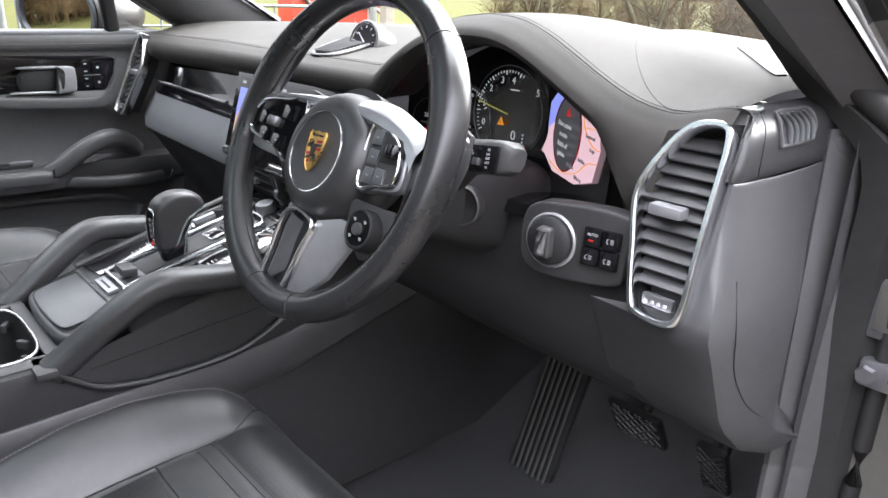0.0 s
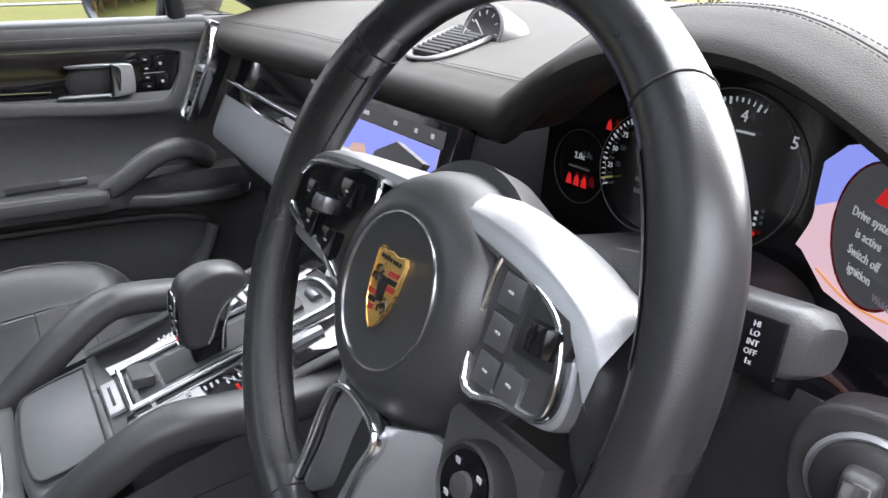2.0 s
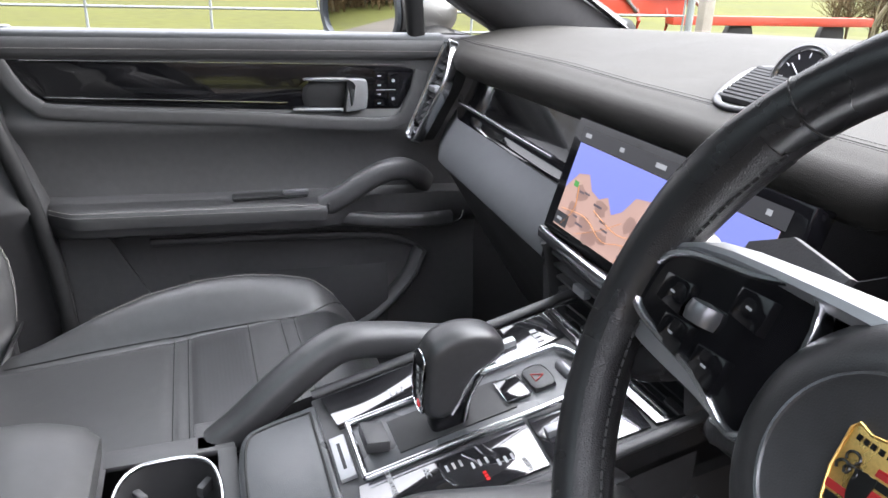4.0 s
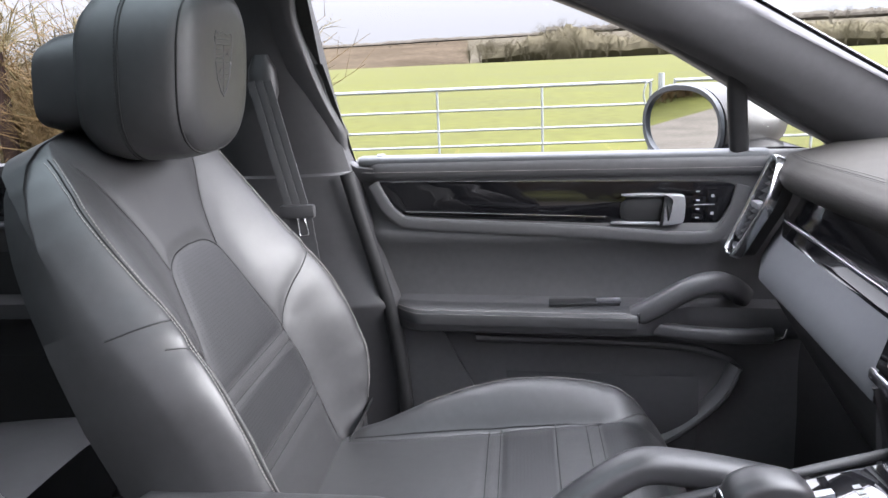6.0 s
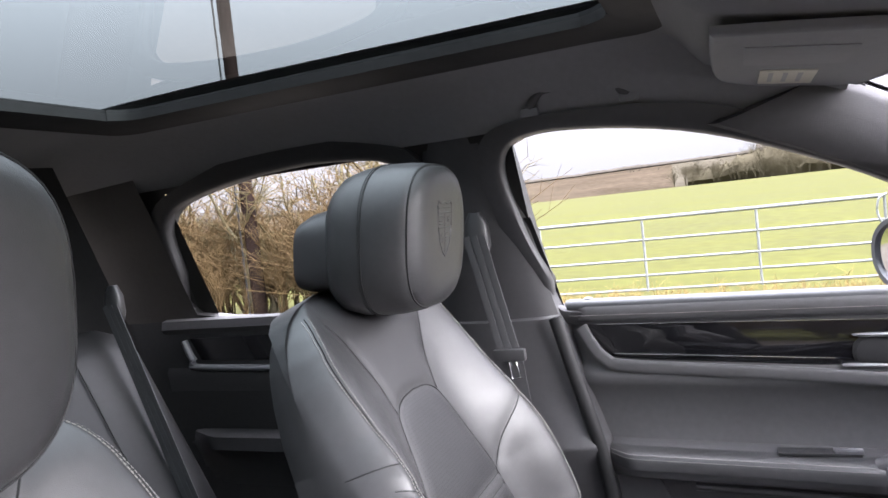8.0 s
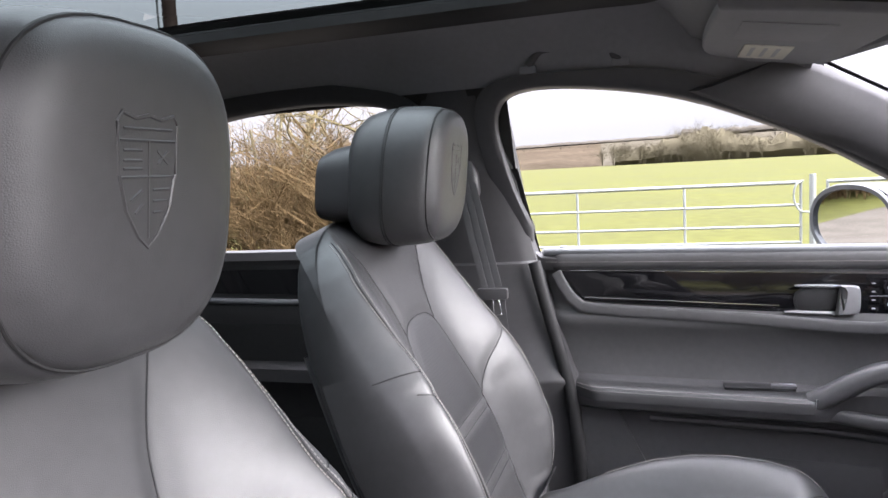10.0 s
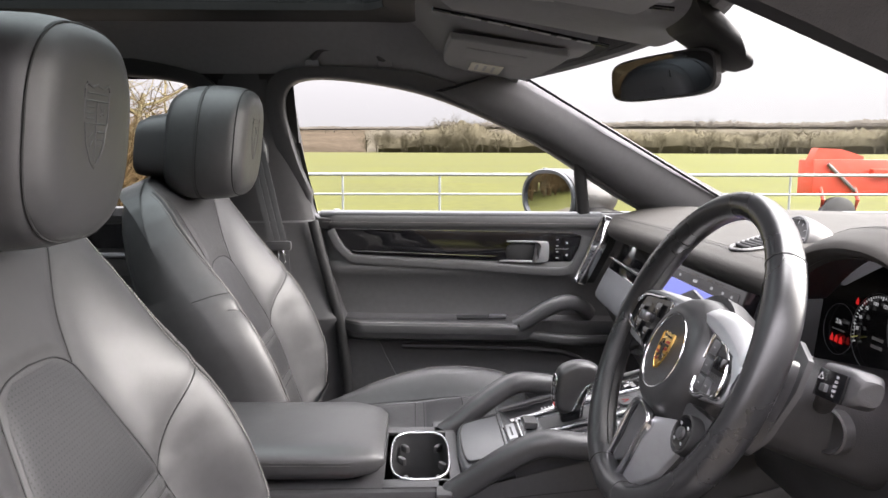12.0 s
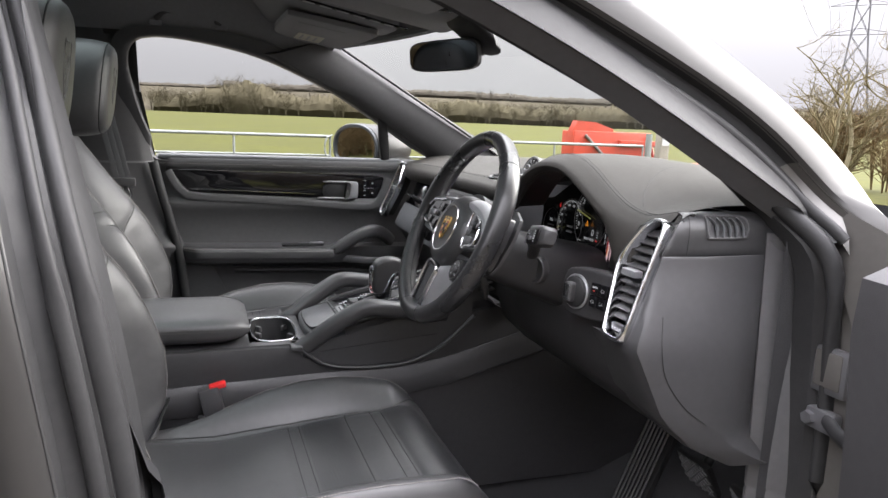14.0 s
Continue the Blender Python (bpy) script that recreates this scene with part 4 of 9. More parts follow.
part("map_display", curved(outline, 0.004), MAP_LAND_PINK, cl, "lit pink map display")
part("map_sea", curved([(0.427, 1.060), (0.426, 1.090), (0.444, 1.106), (0.472, 1.116), (0.510, 1.110), (0.530, 1.100), (0.520, 1.092), (0.505, 1.088), (0.470, 1.085), (0.446, 1.070)], 0.0045), MAP_SEA, cl)
bm = bmesh.new()
for pts in (((0.520, 1.094), (0.53, 1.078), (0.55, 1.066), (0.568, 1.064)), ((0.445, 1.024), (0.48, 1.020), (0.52, 1.028), (0.545, 1.045), (0.566, 1.05)), ((0.515, 1.078), (0.56, 1.084))):
    tube([face(p.x + 0.007, p.y + 0.006, 0.005) for p in smoothed([(x, z, 0) for x, z in pts], 4)], 0.0008, n=4, bm=bm)
part("map_roads", bm, MAP_ROAD, cl)
MX, MZ = 0.486, 1.065
part("message_disc", curved([(MX + 0.036 * math.sin(k * math.pi / 16), MZ + 0.042 * math.cos(k * math.pi / 16)) for k in range(32)], 0.006), MAP_BAR, cl, "dark message disc")
pts = [face(MX + 0.007 + 0.0363 * math.sin(k * math.pi / 20), MZ + 0.006 + 0.0423 * math.cos(k * math.pi / 20), 0.006) for k in range(40)]
part("message_ring", tube(pts, 0.0010, n=5, closed=True), RED_ENAMEL, cl)
bm = bmesh.new()
bm.faces.new([bm.verts.new(face(MX + 0.007 + x, MZ + 0.025 + z, 0.008)) for x, z in ((-0.006, 0), (0.006, 0), (0, 0.0105))])
part("warning_triangle", bm, LIT_RED, cl, "lit red warning triangle")
CM = basis((1, -0.62, 0), (0, 0.1, 1))
for tx, z in (("Drive system", 0.010), ("is active", -0.001), ("Switch off", -0.012), ("ignition", -0.022)):
    writing("message_text", tx, 0.0080, face(MX + 0.007, MZ + 0.006 + z, 0.012), LIT_WHITE, cl, CM)
for tx, x, z in (("Gravesend", 0.548, 1.074), ("Grays", 0.556, 1.062), ("Basildon", 0.535, 1.046), ("Billericay", 0.532, 1.026), ("Wickford", 0.508, 1.034)):
    writing("place_name", tx, 0.0060, face(x + 0.007, z + 0.006, 0.008), MAP_DARK, cl, CM)

part("cluster_backing", sheet([[V((x, 0.268, z)) for x in (0.56, 0.63, 0.715)] for z in (0.93, 1.0, 1.09)]), DARK, dash)
# steering column shroud, lower driver panel
rows = []
for i in range(9):
    t = i / 8
    c = V((0.383, 0.080, 1.020)).lerp(V((0.383, 0.28, 0.960)), t)
    rows.append(oval(c, (1, 0, 0), (0, 0.25, 0.97), 0.050 + 0.035 * t, 0.046 + 0.02 * t, 3, 24))
part("column_shroud", skin(rows), KNEE, dash)
rows = []
for k in range(37):
    x = 0.165 + 0.48 * k / 36
    f = k / 36
    dip = 0.02 * max(0, 1 - ((x - 0.38) / 0.12) ** 2)
    rows.append([V((x, y, z)) for y, z in ((0.225, 0.992), (0.212 + dip, 0.988), (0.206 + dip, 0.975), (0.200 + dip, 0.93), (0.205, 0.885), (0.225, 0.83), (0.28, 0.78), (0.38, 0.73), (0.60, 0.72))])
part("knee_panel", sheet(rows), KNEE, dash)
# outer end of the dash: a leather-wrapped block over a plain end panel
rows = []
for z, inn in ((1.066, 0.002), (1.069, 0.0), (1.080, 0.0), (1.092, 0.0004), (1.102, 0.0012), (1.110, 0.003), (1.117, 0.0065), (1.1225, 0.011), (1.1265, 0.0165), (1.1285, 0.0215), (1.1290, 0.0245), (1.1280, 0.027), (1.1240, 0.029), (1.112, 0.031)):
    yv = 0.168 + 0.4 * (z - 0.955)
    plan = [(0.7075, yv + 0.012, 0.0, 0.9), (0.7140, yv + 0.0015, 0.0, 1.0), (0.7185, yv - 0.0008, -0.2, 0.9), (0.7215, yv + 0.0005, -0.6, 0.7), (0.7232, yv + 0.004, -0.9, 0.5), (0.7240, yv + 0.010, -1.0, 0.2), (0.7246, 0.245, -1.0, 0.1), (0.7254, 0.28, -1.0, 0.0), (0.7260, 0.32, -1.0, 0.0), (0.7268, 0.36, -1.0, 0.0), (0.7275, 0.42, -1.0, 0.0)]
    rows.append([V((x + inn * dx, max(y + inn * dy, yv - 0.001), z - 0.004 * max(0, 1 - (y - 0.21) / 0.05) * (z > 1.115))) for x, y, dx, dy in plan])
part("end_block", sheet(rows), GRIP_LEATHER, dash, "leather-wrapped end of the dash top")
rows = []
for z in (1.064, 1.0675, 1.0670, 1.0655, 1.062, 1.05, 1.035, 1.02, 0.99, 0.965, 0.950, 0.938, 0.92, 0.90, 0.88, 0.86, 0.84, 0.82, 0.80, 0.78, 0.76, 0.745):
    yv = 0.168 + 0.4 * (z - 0.955) if z > 0.938 else float(np.interp(z, [0.73, 0.78, 0.83, 0.885, 0.938], [0.375, 0.275, 0.218, 0.190, 0.164]))
    g = min(1, max(0, (1.067 - z) / 0.14))
    e = 0.0225 * (1 - g * g * (3 - 2 * g)) + (0.0022 if len(rows) < 1 else 0.0016 if len(rows) == 1 else 0.0005 if len(rows) == 2 else 0)
    low_x = 0.615 if z < 0.942 else 0.7095
    y3 = max(yv + 0.07, 0.33)
    rows.append([V((low_x, yv + 0.012 - (0.004 if z < 0.942 else 0), z)), V((0.705 if z < 0.942 else 0.7165, yv + 0.001, z)), V((0.7215 + 0.0105 * g, yv - 0.0012, z)), V((0.745 - e, yv + 0.002, z)), V((0.7475 - e, yv + 0.010, z)), V((0.7500 - e, yv + 0.025, z)), V((0.7535 - e, yv + 0.065, z)), V((0.7515 - e * 0.9, y3, z)), V((0.7380 - e * 0.4, y3 + 0.04, z)), V((0.7275, y3 + 0.06, z)), V((0.722, y3 + 0.09, z)), V((0.720, 0.62, z))])
part("end_cap", sheet(rows), SOFT_BLACK, dash, "grey soft end panel of the dashboard")
part("end_cap_joint", tube(smoothed([(0.7420, 0.206, 0.985), (0.7509, 0.203, 0.94), (0.7509, 0.215, 0.895), (0.7520, 0.250, 0.850), (0.7539, 0.290, 0.820)], 8), 0.0005, n=6), SEAM, dash)
part("end_cap_joint", tube(smoothed([(0.7250, 0.249, 1.070), (0.7252, 0.250, 1.09), (0.7235, 0.251, 1.112), (0.7165, 0.252, 1.1235)], 5), 0.0004, n=6), SEAM, dash)
for dx in (0.0, 0.0042):
    part("stitched_seam", stitches(smoothed([(0.7155 + dx, 0.2115 + dx * 0.3, 1.070), (0.7160 + dx, 0.222 + dx * 0.3, 1.095), (0.7150 + dx, 0.2285 + dx * 0.3, 1.110), (0.7115 + dx, 0.240, 1.1235)], 6), 0.004, 0.0028, 0.0006), DASH_THREAD, dash)
# small demister vent at the dash end
dm = lambda y, z, out=0.0: V((0.7246 + 0.00002 + (y - 0.25) * 0.02 - 0.011 * max(0, (z - 1.096) / 0.028) ** 2.2 + out, y, z))
rim = smoothed([dm(0.283, 1.1235, 0.001), dm(0.312, 1.1235, 0.001), dm(0.341, 1.1235, 0.001), dm(0.350, 1.119, 0.001), dm(0.352, 1.108, 0.001), dm(0.350, 1.0965, 0.001), dm(0.343, 1.0930, 0.001), dm(0.290, 1.0930, 0.001), dm(0.282, 1.0960, 0.001), dm(0.281, 1.115, 0.001)], 4, True)
bm = bmesh.new()
bm.faces.new([bm.verts.new(p + V((0.0006, 0, 0))) for p in rim])
part("demister_recess", bm, DARK, dash)
part("demister_rim", tube(rim, 0.0015, 0.0022, closed=True, n=8), SOFT_BLACK, dash)
for k in range(5):
    y = 0.291 + 0.0115 * k
    part("demister_slat", tube(smoothed([dm(y - 0.004, 1.1215, 0.002), dm(y + 0.002, 1.115, 0.0024), dm(y + 0.0045, 1.107, 0.0024), dm(y + 0.005, 1.095, 0.002)], 4), 0.0013, 0.0030, up=(1, 0, 0), n=6), SOFT_GREY, dash)
# far grille in the dash corner
part("corner_grille", sheet([[dash_top(0.655 - 0.065 * u * (1 - 0.25 * v), 0.56 + 0.04 * u + 0.09 * v) + V((0, 0, 0.0008)) for u in [k / 8 for k in range(9)]] for v in (0.0, 0.25, 0.5, 0.75, 1.0)]), KNEE, dash, "fine metal grille in the dash corner")
line = [dash_top(0.655 - 0.065 * u * (1 - 0.25 * v), 0.56 + 0.04 * u + 0.09 * v) + V((0, 0, 0.0008)) for u, v in [(k / 6, 0) for k in range(7)] + [(1, 0.5)] + [(1 - k / 6, 1) for k in range(7)] + [(0, 0.5)]]
part("grille_rim", tube(line, 0.0008, closed=True, n=6), SOFT_BLACK, dash)


kick = []
for z in (1.100, 1.05, 1.0, 0.94, 0.88, 0.80, 0.72, 0.702, 0.698, 0.694, 0.60, 0.44):
    f = min(1, (1.10 - z) / 0.38)
    dip = 0.002 if z == 0.698 else 0
    kick.append([V((0.722, 0.420, z)), V((0.7265 + 0.001 * f, 0.386 + 0.012 * f + dip, z)), V((0.7300 + 0.004 * f, 0.384 + 0.012 * f + dip, z)), V((0.7335 + 0.014 * f, 0.402 + 0.010 * f + dip, z)), V((0.7380 + 0.028 * f, 0.424 + 0.012 * f + dip, z)), V((0.7450 + 0.030 * f, 0.440 + 0.014 * f, z)), V((0.765 + 0.020 * f, 0.452 + 0.014 * f, z))])
part("kick_panel", sheet(kick), DOOR_SKIN, dash, "grey trim panel beside the door opening")

# side vents with chrome frames
def side_vent(sign, name, label):
    v = thing(name, (sign * 0.69, 0.19, 0.94), label, "air vent", "chrome-framed side vents")

    def vp(x, z, lift=0.0):
        return V((sign * x, 0.168 + 0.4 * (z - 0.955) - lift, z - 0.1 * lift))

    path = smoothed([vp(0.700, 1.111), vp(0.672, 1.108), vp(0.652, 1.085), vp(0.637, 1.045), vp(0.650, 1.0), vp(0.664, 0.958), vp(0.675, 0.944), vp(0.705, 0.942), vp(0.717, 0.955), vp(0.714, 1.0), vp(0.711, 1.05), vp(0.708, 1.095)], 5, True)
    part("chrome_frame", tube(path, 0.0036, 0.010, up=(0, -0.9, 0.35), power=3.5, closed=True, n=12), CHROME, v, "satin chrome vent frame")
    bm = bmesh.new()
    bm.faces.new([bm.verts.new(p + V((0, 0.03, 0))) for p in path])
    part("recess", bm, DARK, v)
    part("duct_wall", skin([path, [p + V((0, 0.03, 0)) for p in path]], False), DARK, v)
    for k in range(11):
        z = 0.972 + 0.0120 * k
        cut = [a.lerp(b, (z - a.z) / (b.z - a.z)) for a, b in zip(path, path[1:] + path[:1]) if (a.z - z) * (b.z - z) < 0]
        xa, xb = min(abs(p.x) for p in cut), max(abs(p.x) for p in cut)
        c = (vp(xa, z) + vp(xb, z)) / 2 + V((0, 0.010, 0))
        part("slat", block(c, (xb - xa - 0.003, 0.017, 0.0028), 0.0012, Matrix.Rotation(radians(30), 3, "X")), SOFT_BLACK, v)
    part("tab", block(vp(0.672, 1.035, 0.003), (0.034, 0.016, 0.011), 0.003), SILVER, v, "silver vent tab")
    part("wheel", block(vp(0.690, 0.957, -0.002), (0.032, 0.008, 0.012), 0.003), GUNMETAL, v)
    for k in range(4):
        part("wheel_mark", block(vp(0.680 + 0.0065 * k, 0.957, 0.003), (0.003, 0.001, 0.003), 0), WHITE_MARK, v)
    return v


side_vent(1, "side_vent", "tall chrome-framed air vent at the driver end of the dash")
side_vent(-1, "side_vent", "tall chrome-framed air vent at the passenger end of the dash")

# ignition switch and light switches
sw = thing("switch_panel", (0.575, 0.155, 0.94), "driver switch panel with a turn knob and four light buttons", "switch panel")
sp = lambda x, z, l=0.0: V((x, 0.190 + 0.16 * (x - 0.59) + 0.10 * (z - 0.97) - l, z))
part("back_plate", plate(smoothed([sp(0.510, 0.985), sp(0.522, 1.006), sp(0.560, 1.012), sp(0.612, 1.013), sp(0.629, 1.004), sp(0.629, 0.960), sp(0.620, 0.940), sp(0.56, 0.933), sp(0.525, 0.936), sp(0.511, 0.955)], 4, True), (0, 0.02, 0), 0.004, 3), KNEE, sw)
kn = V((0.18, -0.97, 0.08)).normalized()
kc = sp(0.548, 0.972)
part("knob_ring", lathe([(0.0265, -0.002), (0.0285, 0.0), (0.0290, 0.003), (0.0270, 0.0045), (0.0258, 0.003)], kc, kn, 40), SILVER, sw, "satin silver ring of the turn knob")
part("knob_base", lathe([(0.0, 0.002), (0.0255, 0.002), (0.0245, 0.008), (0.019, 0.011), (0.0, 0.011)], kc, kn, 40), DARK, sw)
part("knob", block(kc + kn * 0.014, (0.017, 0.016, 0.032), 0.005, kn.to_track_quat("-Y", "Z").to_matrix(), 3), SOFT_BLACK, sw, "black turn knob with a bright insert")
part("knob_insert", block(kc + kn * 0.0225, (0.013, 0.003, 0.026), 0.0012, kn.to_track_quat("-Y", "Z").to_matrix()), CHROME, sw)
ST4 = basis((1, 0.16, 0), (0, 0.1, 1))
for i, (x, z, tx) in enumerate(((0.594, 0.986, "AUTO"), (0.614, 0.986, ""), (0.594, 0.966, ""), (0.614, 0.966, ""))):
    part("light_button", block(sp(x, z, 0.001), (0.0185, 0.008, 0.0185), 0.0016, ST4 @ Matrix.Rotation(radians(-90), 3, "X")), GLOSS_BLACK, sw)
    if tx:
        writing("button_text", tx, 0.0040, sp(x + 0.001, z + 0.003, 0.0055), WHITE_MARK, sw, ST4)
        part("lit_bar", block(sp(x, z - 0.003, 0.0055), (0.005, 0.0006, 0.0015), 0), LIT_RED, sw)
    else:
        for dz in (-0.0018, 0, 0.0018):
            part("lamp_mark", block(sp(x + 0.002, z + dz, 0.0055), (0.0034, 0.0006, 0.0005), 0), WHITE_MARK, sw)
        pts = [sp(x - 0.0015 + 0.0022 * math.cos(a), z + 0.0025 * math.sin(a), 0.0055) for a in [radians(90 + 20 * k) for k in range(10)]]
        part("lamp_mark", tube(pts, 0.0003, n=4), WHITE_MARK, sw)

sw.location += V((0.012, -0.011, 0.009))

# ---- passenger door ----
door = thing("door_1", (-0.75, -0.1, 0.45), "closed front passenger door, dark panel with glossy black inlay", "car door", kind="structure")


def dp(y, z, inward=0.0):
    return V((door_x(y) + inward, y, z))


def arm_out(y):
    """How far the arm rest stands out from the door panel."""
    a = min(1, max(0, (y + 0.50) / 0.10))
    b = min(1, max(0, (0.10 - y) / 0.10))
    return 0.065 * a * a * (3 - 2 * a) * (0.25 + 0.75 * b)


rows = []
for i in range(57):
    y = -0.525 + 0.83 * i / 56
    o = arm_out(y)
    prof = [(1.113, -0.030), (1.120, -0.020), (1.121, -0.004), (1.116, 0.008), (1.106, 0.013), (1.090, 0.014), (1.082, 0.010), (1.078, 0.004), (1.060, 0.000), (1.005, 0.000), (0.985, 0.006), (0.975, 0.012), (0.962, 0.012), (0.950, 0.006), (0.930, -0.004), (0.88, -0.010), (0.845, -0.008 + o * 0.1),
            (0.838, -0.004 + o * 0.5), (0.834, o * 0.85), (0.824, o), (0.806, o + 0.001), (0.790, o * 0.9), (0.778, o * 0.45), (0.770, -0.004), (0.74, -0.010), (0.70, -0.008), (0.62, 0.004), (0.52, 0.010), (0.44, 0.0)]
    k = min(1, max(0, (y + 0.525) / 0.04))
    rows.append([dp(y, z - 0.012 * (0.3 - y) * (0.2 if z > 1.04 else 0), d - 0.02 * (1 - k)) for z, d in prof])
part("panel", sheet(rows), DOOR_SKIN, door, "dark soft-touch door panel")
line = [dp(y, 1.0935, 0.0146) for y in [-0.51 + 0.01 * k for k in range(75)]]
part("stitched_seam", stitches(line, 0.0045, 0.003, 0.0006), THREAD, door)
part("top_rail", tube([dp(y, 1.113, -0.012) for y in [-0.515 + 0.02 * k for k in range(38)]], 0.022, 0.010, power=3, n=16), SOFT_GREY, door, "slate grey padded window ledge")
inlay = smoothed([dp(-0.478, 1.074, 0.004), dp(-0.462, 1.045, 0.004), dp(-0.44, 1.018, 0.004), dp(-0.40, 1.006, 0.004), dp(-0.1, 0.992, 0.004), dp(0.08, 0.980, 0.004), dp(0.135, 0.984, 0.004), dp(0.158, 1.012, 0.004), dp(0.170, 1.062, 0.004), dp(0.05, 1.068, 0.004), dp(-0.25, 1.072, 0.004)], 4, True)
part("inlay", plate(inlay, (-0.012, 0, 0), 0.0015), GLOSS_BLACK, door, "glossy piano black inlay")
lip = smoothed([dp(-0.492, 1.070, 0.006), dp(-0.470, 1.030, 0.010), dp(-0.445, 1.004, 0.012), dp(-0.40, 0.992, 0.012), dp(-0.1, 0.977, 0.012), dp(0.085, 0.965, 0.012), dp(0.145, 0.972, 0.010), dp(0.172, 1.010, 0.008), dp(0.186, 1.06, 0.004)], 5)
part("bowl_lip", tube(lip, 0.0125, 0.0045, up=(1, 0, 0), power=3.2), DOOR_SKIN, door, "dark lip round the inlay")
blade = [dp(y, 1.0155 - 0.030 * (y + 0.42), 0.0052) for y in [-0.43 + 0.01 * k for k in range(39)]]
part("chrome_blade", tube(blade, 0.0025, 0.0012, n=6), CHROME, door, "slim chrome line in the inlay")
edge = [dp(y, 1.0745 - 0.008 * (y + 0.47), 0.006) for y in [-0.46 + 0.01 * k for k in range(63)]]
part("chrome_edge", tube(edge, 0.0009, n=6), CHROME, door)
# inner door handle
hd = part("handle_cup", plate(smoothed([dp(-0.012, 1.040, 0.006), dp(-0.022, 1.0, 0.006), dp(0.02, 0.992, 0.006), dp(0.072, 0.995, 0.006), dp(0.074, 1.040, 0.006)], 3, True), (-0.004, 0, 0), 0.001), DARK, door)
for name, pts in (("door_handle", ((0.048, 1.0465), (0.076, 1.0465), (0.086, 1.040), (0.086, 1.004), (0.078, 0.9925), (0.040, 0.9895), (0.052, 0.997), (0.058, 1.006), (0.062, 1.032), (0.058, 1.040))), ("handle_bar", ((-0.018, 1.0465), (0.050, 1.0475), (0.056, 1.041), (-0.012, 1.0415))), ("handle_bar", ((-0.034, 0.9905), (0.044, 0.9890), (0.050, 0.9945), (-0.030, 0.9950)))):
    ring = smoothed([dp(y, z, 0.020 if name == "door_handle" else 0.014) for y, z in pts], 3, True)
    part(name, plate(ring, (-0.012, 0, 0), 0.003, 3), SILVER, door, "satin silver door handle" if name == "door_handle" else "")
part("handle_lever", plate(smoothed([dp(-0.010, 1.036, 0.008), dp(0.050, 1.037, 0.009), dp(0.054, 1.002, 0.009), dp(-0.016, 1.0, 0.008)], 3, True), (-0.006, 0, 0), 0.003, 2), DARK, door)
for j, z in enumerate((1.050, 1.034, 1.018, 1.002)):
    part("memory_button", block(dp(0.110, z, 0.005), (0.004, 0.018, 0.012), 0.001), GLOSS_BLACK, door)
    part("button_mark", block(dp(0.110, z, 0.0075), (0.0006, 0.006, 0.0022), 0), WHITE_MARK, door)
for z in (1.042, 1.010):
    part("lock_button", block(dp(0.135, z, 0.005), (0.004, 0.020, 0.026), 0.001), GLOSS_BLACK, door)
    part("button_mark", block(dp(0.135, z, 0.0075), (0.0006, 0.005, 0.005), 0), WHITE_MARK, door)
for z in (1.026,):
    part("button_line", block(dp(0.122, z, 0.0075), (0.0006, 0.036, 0.0008), 0), WHITE_MARK, door)
# arm rest pad, window switch, grab handle
pad = [[dp(y, 0.833 + dz, arm_out(y) * k + 0.001) for k, dz in ((0.1, 0.006), (0.4, 0.006), (0.75, 0.004), (0.98, -0.003), (1.04, -0.012), (1.05, -0.026))] for y in [-0.455 + 0.0114 * i for i in range(41)]]
part("armrest_pad", sheet(pad), LEATHER, door, "black leather arm rest pad")
line = [dp(y, 0.8335, arm_out(y) * 0.93 + 0.0022) for y in [-0.45 + 0.01 * i for i in range(45)]]
part("stitched_seam", stitches(line, 0.0045, 0.003, 0.0007), THREAD, door)
line = [dp(y, 0.827, arm_out(y) * 1.0 + 0.0022) for y in [-0.45 + 0.01 * i for i in range(45)]]
part("stitched_seam", stitches(line, 0.0045, 0.003, 0.0006), THREAD, door)
part("armrest_end", block(dp(0.004, 0.828, 0.058), (0.022, 0.004, 0.020), 0.0015), CHROME, door, "small chrome end of the arm rest")
part("switch_well", block(dp(-0.09, 0.842, 0.022), (0.030, 0.13, 0.006), 0.002), DARK, door)
part("window_switch", block(dp(-0.045, 0.847, 0.024), (0.018, 0.045, 0.006), 0.002), GUNMETAL, door, "window lift switch with a bright bar")
part("switch_bar", block(dp(-0.045, 0.851, 0.018), (0.003, 0.040, 0.002), 0.0005), CHROME, door)
grab = smoothed([dp(0.000, 0.824, 0.045), dp(0.03, 0.842, 0.050), dp(0.075, 0.872, 0.052), dp(0.115, 0.889, 0.048), dp(0.15, 0.888, 0.036), dp(0.18, 0.870, 0.016), dp(0.20, 0.85, -0.005)], 7)
part("grab_handle", tube(grab, 0.017, 0.020, power=2.6, n=16), DOOR_SKIN, door, "sloping black grab handle")
bowl = smoothed([dp(0.03, 0.800, 0.034), dp(0.10, 0.790, 0.034), dp(0.18, 0.785, 0.03), dp(0.245, 0.785, 0.022)], 6)
part("grab_bowl", tube(bowl, 0.014, 0.012, up=(1, 0, 0), power=3), DOOR_SKIN, door)
part("bowl_end", tube(smoothed([dp(0.245, 0.778, 0.028), dp(0.262, 0.783, 0.028), dp(0.268, 0.800, 0.026)], 5), 0.0014, n=6), CHROME, door)
